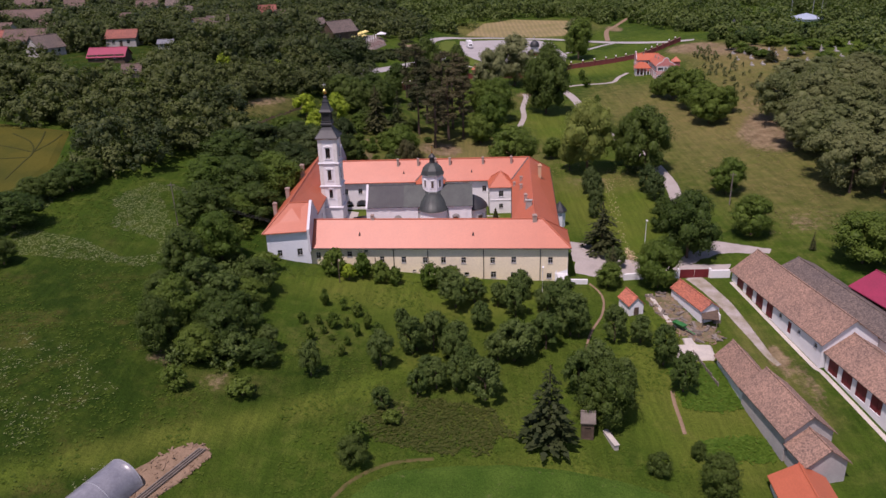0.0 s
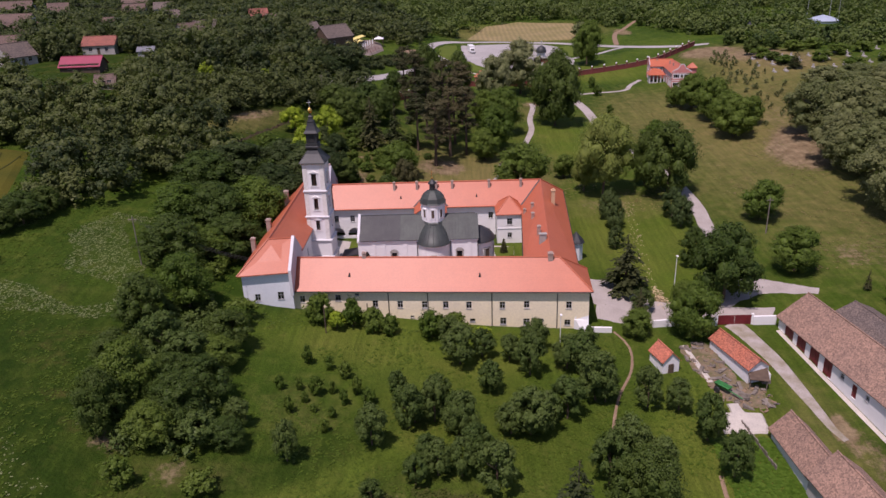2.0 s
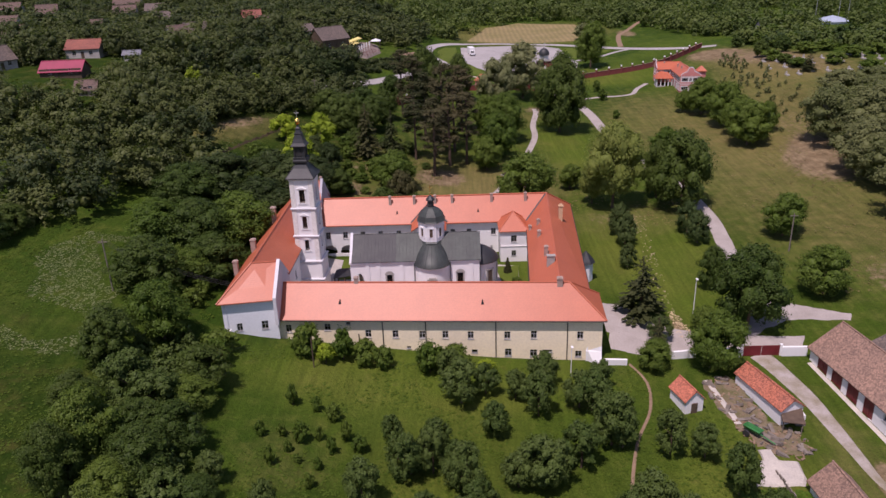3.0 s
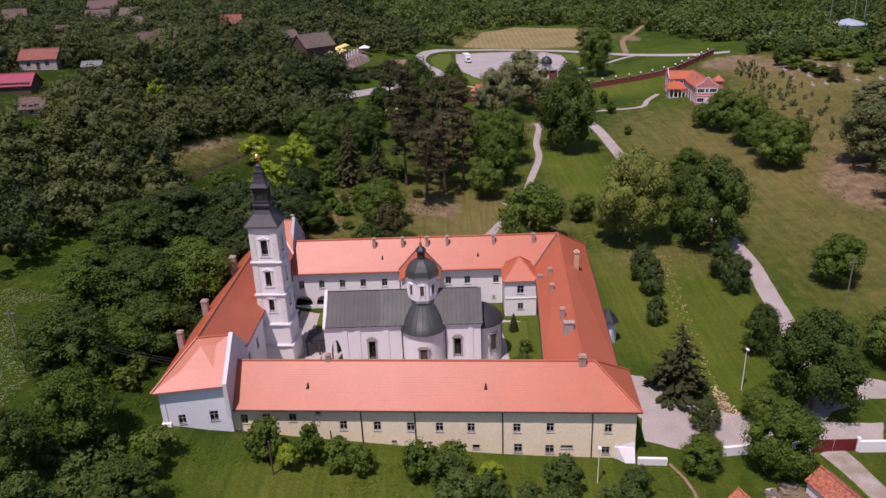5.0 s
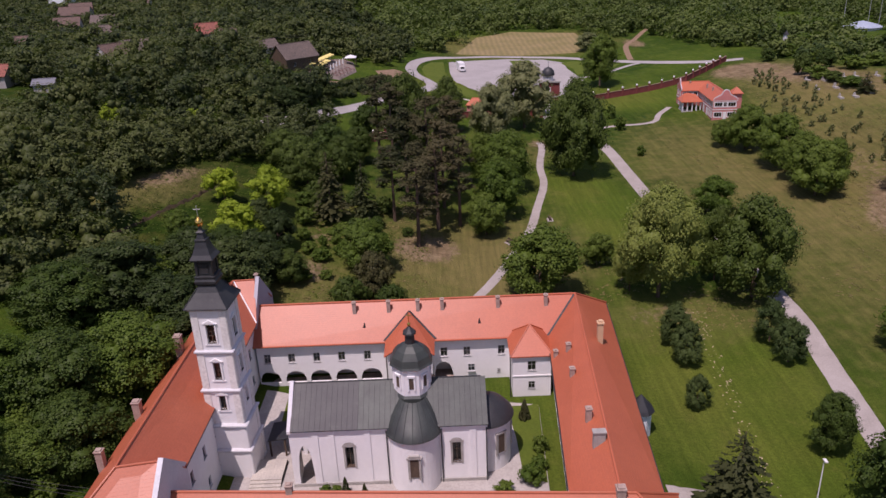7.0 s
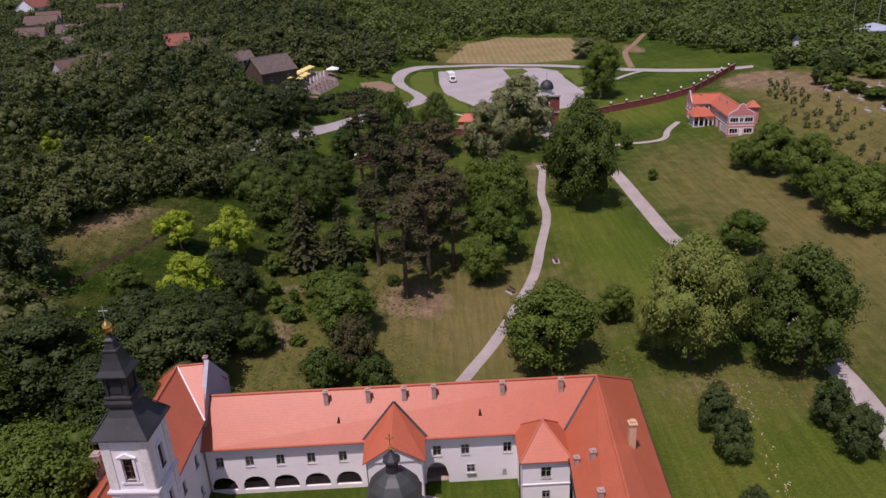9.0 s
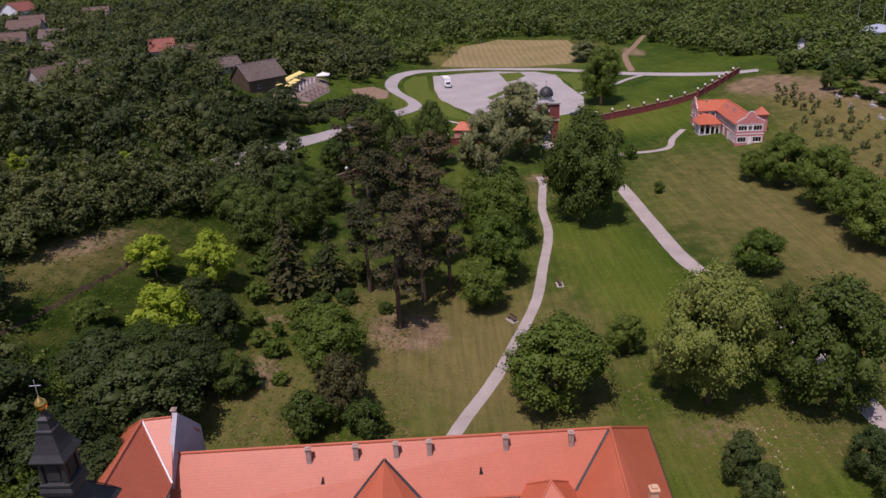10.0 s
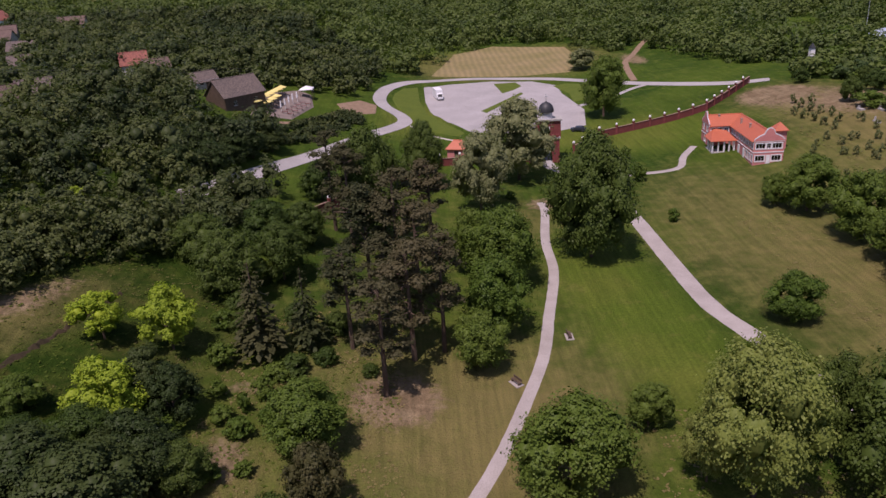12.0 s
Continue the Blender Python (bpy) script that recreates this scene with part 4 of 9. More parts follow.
def bell_tower():
    F = front_at
    cx, cy = F(-26.85, 20.6)
    t = thing("bell_tower", cx, cy, 0, "white baroque bell tower with dark metal spire", "bell tower")
    turn = -3.45

    def sq(h, z):
        return [(*[c + d for c, d in zip((cx, cy), rot2(x * h, y * h, turn))], z) for x, y in ((-1, -1), (1, -1), (1, 1), (-1, 1))]

    def tube(mb, rows):
        p = []
        for h, z in rows:
            p += sq(h, z)
        f = [(4 * j + i, 4 * j + (i + 1) % 4, 4 * j + 4 + (i + 1) % 4, 4 * j + 4 + i) for j in range(len(rows) - 1) for i in range(4)]
        return mb.add(p, f + [(3, 2, 1, 0), tuple(len(p) - 4 + i for i in range(4))])

    stages = [(2.35, -0.5, 4.0), (2.2, 4.0, 7.3), (2.02, 7.3, 11.9), (1.97, 11.9, 16.8), (1.92, 16.8, 22.0)]
    for i, (h, z0, z1) in enumerate(stages):
        mb = Mesh()
        corners = [Vector(q[:2]) for q in sq(h, 0)]
        hole = {0: [], 1: [], 2: [(h, 10.2, 0.75, 1.7)], 3: [(h, 14.3, 0.8, 2.0)], 4: [(h, 18.9, 0.95, 2.1)]}[i]
        for j in range(4):
            wall_plate(mb, corners[j], corners[(j + 1) % 4], z0, z1, 0.4, hole)
        body = part("stage", mb, PLASTER_WHITE, t)
        # corner strips and panels stand a little proud
        for j in range(4):
            a, b = corners[j], corners[(j + 1) % 4]
            d = (b - a).normalized()
            nr = Vector((d.y, -d.x)) * 0.07
            for s in (0.0, 2 * h - 0.75):
                p = [a + d * s, a + d * (s + 0.75)]
                part("corner_strip", Mesh().prism([tuple(p[0] + nr), tuple(p[1] + nr), tuple(p[1]), tuple(p[0])], z0 + 0.1, z1 - 0.35), PLASTER_STRIP if i > 1 else PLASTER_WHITE, t)
        part("cornice", tube(tube(Mesh(), [(h + 0.10, z1 - 0.32), (h + 0.24, z1 - 0.16), (h + 0.24, z1)]), [(h + 0.24, z1), (h + 0.05, z1 + 0.12)]), PLASTER_GREY, t)
        for s, z, w, hh in hole:
            for j in range(4):
                a, b = corners[j], corners[(j + 1) % 4]
                window(t, a, b, s, z, w, hh, 0.22, WOOD_DARK, (1, 0) if i != 4 else (1, 3))
                d = (b - a).normalized()
                nr = Vector((d.y, -d.x))
                m = Mesh()
                for s0, s1, q0, q1 in ((s - w / 2 - 0.2, s - w / 2, z - hh / 2 - 0.25, z + hh / 2 + 0.2), (s + w / 2, s + w / 2 + 0.2, z - hh / 2 - 0.25, z + hh / 2 + 0.2), (s - w / 2 - 0.35, s + w / 2 + 0.35, z - hh / 2 - 0.35, z - hh / 2 - 0.18)):
                    pa, pb = a + d * s0, a + d * s1
                    m.prism([tuple(pa + nr * 0.1), tuple(pb + nr * 0.1), tuple(pb), tuple(pa)], q0, q1)
                top = z + hh / 2 + 0.2
                pa, pb, pm = a + d * (s - w / 2 - 0.35), a + d * (s + w / 2 + 0.35), a + d * s
                m.add([(*(pa + nr * 0.18), top), (*(pb + nr * 0.18), top), (*(pm + nr * 0.18), top + 0.42), (*pa, top), (*pb, top), (*pm, top + 0.42)], [(0, 1, 2), (0, 2, 5, 3), (1, 4, 5, 2), (0, 3, 4, 1)])
                part("window_surround", m, PLASTER_WHITE, t)
    part("roof_skirt", tube(Mesh(), [(2.3, 21.9), (2.4, 21.98), (2.36, 22.08), (1.72, 22.9), (1.28, 23.5), (1.02, 24.0)]), SHEET_DARK, t)
    part("hip_roll", Mesh().bar(sq(2.36, 22.1)[0], sq(1.02, 24.0)[0], 0.05, 5).bar(sq(2.36, 22.1)[1], sq(1.02, 24.0)[1], 0.05, 5).bar(sq(2.36, 22.1)[2], sq(1.02, 24.0)[2], 0.05, 5).bar(sq(2.36, 22.1)[3], sq(1.02, 24.0)[3], 0.05, 5), SHEET_DARK, t)
    part("lantern_base", tube(Mesh(), [(1.02, 23.95), (0.92, 24.12), (0.96, 24.24), (1.13, 24.42), (1.17, 24.72), (1.06, 24.95), (0.95, 25.0), (1.09, 25.08), (1.09, 25.24), (0.86, 25.3)]), SHEET_DARK, t)
    part("lantern", tube(Mesh(), [(0.78, 25.25), (0.78, 26.95), (0.98, 27.0), (1.12, 27.14)]), SHEET_DARK, t)
    for x, y in ((-0.8, -0.8), (0.8, -0.8), (0.8, 0.8), (-0.8, 0.8)):
        px, py = rot2(x, y, turn)
        part("lantern_post", Mesh().box(-0.13, -0.13, 25.26, 0.13, 0.13, 27.0, pose(cx + px, cy + py, 0, 0, 0, turn)), SHEET_DARK, t)
    for k_ in range(4):
        m = pose(cx, cy, 0, 0, 0, turn + 90 * k_)
        part("louvre", Mesh().box(-0.42, -0.84, 25.5, 0.42, -0.77, 26.75, m), BLACK_RUBBER, t)
    part("spire", tube(Mesh(), [(1.22, 27.1), (1.24, 27.22), (0.96, 27.68), (0.72, 28.35), (0.54, 29.05), (0.60, 29.1), (0.60, 29.24), (0.44, 29.3), (0.30, 29.85), (0.38, 29.9), (0.38, 30.02), (0.18, 30.2), (0.12, 30.55)]), SHEET_DARK, t)
    part("finial", Mesh().lathe(cx, cy, [(0.02, 30.45), (0.14, 30.55), (0.34, 30.75), (0.43, 31.0), (0.43, 31.15), (0.32, 31.38), (0.12, 31.55), (0.03, 31.75)], 12), GOLD, t, "gilded ball", True)
    part("cross", cross(Mesh(), cx, cy, 31.6, 1.3, 0.035), STEEL, t, "pale metal cross")
    return t


def church():
    t = thing("church", -5, 146.4, 0, "white domed church with a dark sheet-metal roof", "church")
    y0, y1, yc, x0, x1 = 142.1, 150.7, 146.4, -18.3, 3.7
    ez, rz = 7.75, 11.1
    a, b = (x0, y0), (x1, y0)
    holes = [(-11.7 - x0, 3.9, 0.95, 2.6), (0.35 - x0, 4.0, 0.95, 2.6)]
    part("south_wall", wall_plate(Mesh(), (x0 + 2.9, y0), b, -0.4, ez, 0.6, [(s - 2.9, z, w, h) for s, z, w, h in holes]), PLASTER_WHITE, t)
    part("portico", wall_plate(wall_plate(Mesh(), a, (x0 + 2.9, y0), -0.4, ez, 0.5, [], [(1.55, 0.0, 1.7, 5.6)]), (x0, y1), a, -0.4, ez, 0.5, [], [(4.3, 0.0, 3.0, 5.6)]), PLASTER_WHITE, t)
    part("north_wall", wall_plate(Mesh(), (x1, y1), (x0, y1), -0.4, ez, 0.6, [(5, 3.9, 0.95, 2.6), (19, 3.9, 0.95, 2.6)]), PLASTER_WHITE, t)
    part("portico_back", wall_plate(Mesh(), (x0 + 2.9, y1), (x0 + 2.9, y0), -0.4, ez, 0.4), PLASTER_CREAM, t)
    part("gable", Mesh().add([(x1, y0, -0.4), (x1, y1, -0.4), (x1, y1, ez), (x1, yc, rz - 0.06), (x1, y0, ez), (x1 - 0.6, y0, -0.4), (x1 - 0.6, y1, -0.4), (x1 - 0.6, y1, ez), (x1 - 0.6, yc, rz - 0.06), (x1 - 0.6, y0, ez)],
                           [(0, 1, 2, 3, 4), (9, 8, 7, 6, 5), (4, 3, 8, 9), (3, 2, 7, 8)]), PLASTER_WHITE, t)
    part("west_gable", Mesh().add([(x0 - 0.1, y0 - 0.2, ez), (x0 - 0.1, y1 + 0.2, ez), (x0 - 0.1, yc, rz + 0.35), (x0 + 0.35, y0 - 0.2, ez), (x0 + 0.35, y1 + 0.2, ez), (x0 + 0.35, yc, rz + 0.35)],
                                [(0, 2, 1), (3, 4, 5), (0, 3, 5, 2), (1, 2, 5, 4), (0, 1, 4, 3)]), PLASTER_GREY, t)
    for s, z, w, h in holes:
        window(t, a, b, s, z, w, h, 0.3, WOOD_DARK, (1, 1))
        q = Mesh().box(x0 + s - w / 2 - 0.22, y0 - 0.1, z - h / 2 - 0.2, x0 + s - w / 2, y0, z + h / 2 + 0.1).box(x0 + s + w / 2, y0 - 0.1, z - h / 2 - 0.2, x0 + s + w / 2 + 0.22, y0, z + h / 2 + 0.1)
        q.box(x0 + s - w / 2 - 0.3, y0 - 0.14, z + h / 2 + 0.1, x0 + s + w / 2 + 0.3, y0, z + h / 2 + 0.3)
        arc = []
        for i in range(9):
            an = math.pi * i / 8
            arc.append((x0 + s - math.cos(an) * (w / 2 + 0.2), y0 - 0.15, z + h / 2 + 0.3 + math.sin(an) * 0.45))
        q.add(arc, [tuple(range(9))[::-1]])
        part("window_surround", q, STONE, t)
    for x in (x0 + 2.9, -13.6, -9.6, 2.2):
        part("pilaster", Mesh().box(x - 0.35, y0 - 0.1, -0.3, x + 0.35, y0, ez - 0.35), PLASTER_WHITE, t)
    for xa, xb in ((x0 - 0.1, -7.2), (-1.5, x1 + 0.1)):
        part("cornice", Mesh().box(xa, y0 - 0.25, ez - 0.35, xb, y0, ez), PLASTER_WHITE, t)
    # standing-seam roofs
    r = Mesh()
    e = 0.35
    xm = -10.5
    r.slab([(x0 + 0.3, y0 - e, ez + 0.02), (xm, y0 - e, ez + 0.02), (xm, yc, rz), (x0 + 0.3, yc, rz)], 0.1)
    r.slab([(xm, y1 + e, ez + 0.02), (x0 + 0.3, y1 + e, ez + 0.02), (x0 + 0.3, yc, rz), (xm, yc, rz)], 0.1)
    part("nave_roof", r, SHEET_DARK, t)
    r = Mesh()
    r.slab([(xm, y0 - e, ez + 0.02), (x1 + 0.2, y0 - e, ez + 0.02), (x1 + 0.2, yc, rz), (xm, yc, rz)], 0.1)
    r.slab([(x1 + 0.2, y1 + e, ez + 0.02), (xm, y1 + e, ez + 0.02), (xm, yc, rz), (x1 + 0.2, yc, rz)], 0.1)
    part("nave_roof", r, SHEET_GREEN, t, "patinated half of the nave roof")
    seams = Mesh()
    x = x0 + 0.6
    while x < x1 - 0.4:
        seams.bar((x, y0 - e, ez + 0.03), (x, yc, rz + 0.01), 0.011, 4)
        x += 0.6
    seams.bar((x0 + 0.3, yc, rz + 0.04), (x1 - 0.3, yc, rz + 0.04), 0.07, 6)
    part("standing_seams", seams, SHEET_DARK, t)
    # side conch
    cx, cy = -4.35, 142.75
    for sgn, name in ((1, "south_conch"), (-1, "north_conch")):
        yy = cy if sgn > 0 else 150.5
        aa = (180, 360) if sgn > 0 else (0, 180)
        part(name, Mesh().lathe(cx, yy, [(2.85, -0.4), (2.85, 6.85), (3.05, 7.0), (3.05, 7.15)], 20, *aa), PLASTER_WHITE, t, smooth=False)
        cr = Mesh()
        rows = [(3.25, 7.1, 0.0), (3.15, 7.35, 0.0), (2.88, 7.95, 0.2), (2.5, 8.55, 0.5), (2.1, 9.1, 0.9), (1.7, 9.6, 1.3), (1.35, 10.0, 1.7)]
        nseg = 20
        for r_, z_, sh in rows:
            for i in range(nseg + 1):
                an = radians(aa[0] - 12 + (204) * i / nseg)
                cr.v.append((cx + r_ * math.cos(an), yy + sgn * sh + r_ * math.sin(an), z_))
        for j in range(len(rows) - 1):
            for i in range(nseg):
                cr.f.append((j * (nseg + 1) + i, j * (nseg + 1) + i + 1, (j + 1) * (nseg + 1) + i + 1, (j + 1) * (nseg + 1) + i))
        ribs = Mesh()
        for i in range(2, nseg - 1, 2):
            for j in range(len(rows) - 1):
                ribs.bar(cr.v[j * (nseg + 1) + i], cr.v[(j + 1) * (nseg + 1) + i], 0.035, 4)
        part("conch_roof", cr, SHEET_GREEN, t, "patinated half-dome roof", True)
        part("conch_ribs", ribs, SHEET_GREEN, t)
    win = Mesh()
    win.box(cx - 0.48, cy - 2.95, 2.5, cx + 0.48, cy - 2.6, 4.9)
    part("conch_window", win, WOOD_DARK, t)
    q = Mesh().box(cx - 0.72, cy - 3.0, 2.3, cx - 0.48, cy - 2.7, 5.0).box(cx + 0.48, cy - 3.0, 2.3, cx + 0.72, cy - 2.7, 5.0).box(cx - 0.85, cy - 3.1, 5.0, cx + 0.85, cy - 2.7, 5.2).box(cx - 0.6, cy - 3.1, 5.2, cx + 0.6, cy - 2.7, 5.45)
    part("window_surround", q, STONE, t)
    # apse
    part("apse", Mesh().lathe(x1, yc, [(3.05, -0.4), (3.05, 6.0), (3.25, 6.1), (3.25, 6.25)], 16, -90, 90), PLASTER_WHITE, t)
    part("apse_roof", Mesh().lathe(x1, yc, [(3.45, 6.22), (3.3, 6.6), (2.5, 7.5), (1.2, 8.3), (0.1, 8.6)], 16, -90, 90), SHEET_DARK, t, "dark half-dome roof", True)
    for deg in (-55, 0, 55):
        px, py = x1 + 3.0 * math.cos(radians(deg)), yc + 3.0 * math.sin(radians(deg))
        m = pose(px, py, 0, 0, 0, deg)
        part("apse_window", Mesh().box(-0.1, -0.45, 2.4, 0.14, 0.45, 4.9, m), WOOD_DARK, t)
        part("window_surround", Mesh().box(-0.1, -0.7, 2.2, 0.18, -0.45, 5.1, m).box(-0.1, 0.45, 2.2, 0.18, 0.7, 5.1, m).box(-0.1, -0.75, 4.9, 0.22, 0.75, 5.15, m), STONE, t)
    # drum and dome
    dx, dy = -4.4, 146.4
    oct_ = lambda rows: Mesh().lathe(dx, dy, rows, 8, 22.5, 382.5)
    part("drum_base", oct_([(2.7, 9.0), (2.55, 9.9), (2.3, 10.15)]), SHEET_GREEN, t)
    part("drum", oct_([(2.25, 9.9), (2.25, 13.2), (2.45, 13.4), (2.45, 13.6)]), PLASTER_WHITE, t)
    for i in range(8):
        m = pose(dx, dy, 0, 0, 0, 45 * i)
        part("drum_window", Mesh().box(1.98, -0.26, 11.0, 2.13, 0.26, 12.5, m), WOOD_DARK, t)
        part("window_surround", Mesh().box(2.0, -0.45, 10.8, 2.2, -0.26, 12.65, m).box(2.0, 0.26, 10.8, 2.2, 0.45, 12.65, m).box(2.0, -0.45, 12.5, 2.26, 0.45, 12.75, m), PLASTER_WHITE, t)
    part("dome", oct_([(2.6, 13.55), (2.45, 13.75), (2.2, 14.5), (1.65, 15.2), (0.95, 15.7), (0.6, 15.85)]), SHEET_GREEN, t, "patinated octagonal dome")
    part("lantern", oct_([(0.6, 15.8), (0.55, 16.9), (0.8, 17.0), (0.75, 17.2), (0.35, 17.6), (0.08, 17.9)]), SHEET_DARK, t)
    part("finial", Mesh().lathe(dx, dy, [(0.02, 17.8), (0.2, 18.0), (0.2, 18.2), (0.03, 18.4)], 10), GOLD, t, "gilded ball", True)
    part("cross", cross(Mesh(), dx, dy, 18.3, 1.3, 0.05), GOLD, t, "gilded cross")
    part("plinth", Mesh().box(x0 - 0.1, y0 - 0.15, -0.4, x1, y0, 0.45), STONE, t)
    for x in (-7.4, -1.3, x1):
        drainpipe(x, y0 - 0.15, -0.2, 7.4, t)
    return t


front_range()
east_wing()
north_wing()
west_wing()
bell_tower()
church()


# ---- trees ----
def leaf_cloud(rng, clumps, per, leaf, flat=1.0, lift=0.45, out=None):
    """Leaf cards spread over rounded sprays (x, y, z, r), facing outwards and up: their corners, four to a leaf."""
    c = np.repeat(np.array(clumps, float), per, axis=0)
    m = len(c)
    d = rng.normal(size=(m, 3))
    d /= np.linalg.norm(d, axis=1)[:, None]
    if out is None:
        d[:, 2] = np.where(d[:, 2] < -0.35, -d[:, 2], d[:, 2])
    pos = c[:, :3] + d * c[:, 3:4] * np.array([1.0, 1.0, flat]) * rng.uniform(0.45, 1.25, (m, 1))
    nrm = d * (1.0 if out is None else 0.45) + np.array([0, 0, lift]) + rng.normal(scale=0.30, size=(m, 3))
    if out is not None:
        nrm += 0.75 * np.repeat(out, per, axis=0)
    nrm /= np.linalg.norm(nrm, axis=1)[:, None]
    ta = np.cross(nrm, rng.normal(size=(m, 3)))
    ta /= np.linalg.norm(ta, axis=1)[:, None]
    tb = np.cross(nrm, ta)
    s = leaf * rng.uniform(0.55, 1.3, (m, 1))
    return np.stack([pos - ta * s, pos - tb * s * 0.7, pos + ta * s, pos + tb * s * 0.7], 1).reshape(-1, 3)


def sprays_on(rng, boughs, axis, each, size):
    """Sprays of twigs over the outer, upper side of each bough (x, y, z, r): the sprays, and the way each one faces."""
    b_ = np.repeat(boughs, each, axis=0)
    o = b_[:, :3] - np.repeat(axis, each, axis=0)
    o[:, 2] = 0.35 * o[:, 2] + 0.25 * b_[:, 3]
    o /= np.linalg.norm(o, axis=1)[:, None] + 1e-6
    d = rng.normal(size=(len(b_), 3))
    d = d / np.linalg.norm(d, axis=1)[:, None] + 0.62 * o
    d /= np.linalg.norm(d, axis=1)[:, None]
    pos = b_[:, :3] + d * b_[:, 3:4] * rng.uniform(0.62, 1.14, (len(b_), 1)) * np.array([1.0, 1.0, 0.85])
    return np.concatenate([pos, (b_[:, 3] * size * rng.uniform(0.7, 1.4, len(b_)))[:, None]], 1), d


CORE_V = np.array([(sr * math.cos(1.2566 * i + sz), sr * math.sin(1.2566 * i + sz), sz) for sz, sr in ((-0.9, 0.35), (-0.3, 0.95), (0.45, 0.85), (0.95, 0.3)) for i in range(5)])
CORE_Q = np.array([(l * 5 + i, l * 5 + (i + 1) % 5, l * 5 + 5 + (i + 1) % 5, l * 5 + 5 + i) for l in range(3) for i in range(5)])


def core_cloud(rng, clumps, k=0.72, flat=1.0):
    """Small closed hulls inside the clumps, which stop light from passing straight through: eight faces each, as quads."""
    c = np.array(clumps, float)
    v = c[:, None, :3] + CORE_V[None] * c[:, None, 3:4] * k * np.array([1.0, 1.0, flat])
    q = CORE_Q[None] + 20 * np.arange(len(c))[:, None, None]
    return v.reshape(-1, 3), q.reshape(-1, 4)


def crown_boughs(rng, n, tall=1.0, low=0.15, peak=1.0, stout=1.0):
    """Boughs filling a crown of radius 1 between low and its top, with an uneven outline and hollows between them."""
    seed = rng.uniform(0, 50)
    order = rng.permutation(n)
    c = []
    for i in range(n):
        a = 2.39996 * i + rng.uniform(-0.5, 0.5)
        zt = ((order[i] + rng.uniform(0.0, 1.0)) / n) ** 0.8
        env = math.sin(math.pi * min(0.97, 0.13 + 0.83 * zt ** peak)) ** 0.6
        lobe = 0.98 + 0.30 * noise.noise(Vector((1.3 * math.cos(a), 1.3 * math.sin(a), seed + 1.6 * zt)))
        r = stout * rng.uniform(0.24, 0.38) * (0.6 + 0.4 * env)
        rad = max(0.0, env * lobe - 0.85 * r) * (rng.uniform(0.84, 1.04) if rng.uniform() < 0.8 else rng.uniform(0.2, 0.7))
        c.append((rad * math.cos(a), rad * math.sin(a), low + (tall - low) * (0.10 + 0.84 * zt), r))
    return np.array(c)


def foliage_mesh(name, leaves, core_v, core_q, material, tint=None):
    nl = len(leaves) // 4
    verts = np.concatenate([leaves, core_v]) if len(core_v) else leaves
    quads = np.arange(nl * 4).reshape(nl, 4)
    if len(core_v):
        quads = np.concatenate([quads, core_q + nl * 4])
    me = bpy.data.meshes.new(name)
    fill_mesh(me, verts, quads)
    if tint is not None:
        me.attributes.new("tint", "FLOAT", "POINT").data.foreach_set("value", tint.astype(np.float32))
    me.materials.append(material)
    return me


def trunk_mesh(rng, top, r, limbs=5, spread=0.5):
    mb = Mesh()
    mb.bar((0, 0, -0.15), (0.02, 0.01, top * 0.45), r, 7, r * 0.75)
    mb.bar((0.02, 0.01, top * 0.45), (rng.uniform(-0.05, 0.05), rng.uniform(-0.05, 0.05), top), r * 0.75, 7, r * 0.25)
    for i in range(limbs):
        a = 6.2832 * (i + rng.uniform(-0.3, 0.3)) / limbs
        z = top * rng.uniform(0.35, 0.75)
        mb.bar((0, 0, z), (spread * math.cos(a), spread * math.sin(a), z + top * 0.3), r * 0.45, 5, r * 0.12)
    return mb.data("trunk")


KINDS = {}


def kind_of_tree(kind, material, boughs, each, per, leaf, tall, low, variants=3, trunk=0.05, peak=1.0, stout=1.0, spray=0.34):
    out = []
    for i in range(variants):
        rng = np.random.default_rng(len(KINDS) * 17 + i + 3)
        bo = crown_boughs(rng, boughs, tall, low, peak, stout)
        axis = np.zeros((len(bo), 3))
        axis[:, 2] = low + 0.35 * (tall - low)
        sp, face = sprays_on(rng, bo, axis, each, spray)
        cv, cq = core_cloud(rng, bo, 0.67)
        tone = rng.uniform(0, 0.34, len(bo))
        # the inner hulls keep 0.3 of the tone, as painted shade between boughs
        tint = np.concatenate([np.repeat(tone, each * per * 4), np.repeat(tone * 0.3, 20)])
        crown = foliage_mesh("crown", leaf_cloud(rng, sp, per, leaf, 0.7, 0.45, face), cv, cq, material, tint)
        tm = trunk_mesh(rng, tall * 0.7, trunk)
        tm.materials.append(BARK)
        out.append((crown, tm))
    KINDS[kind] = out


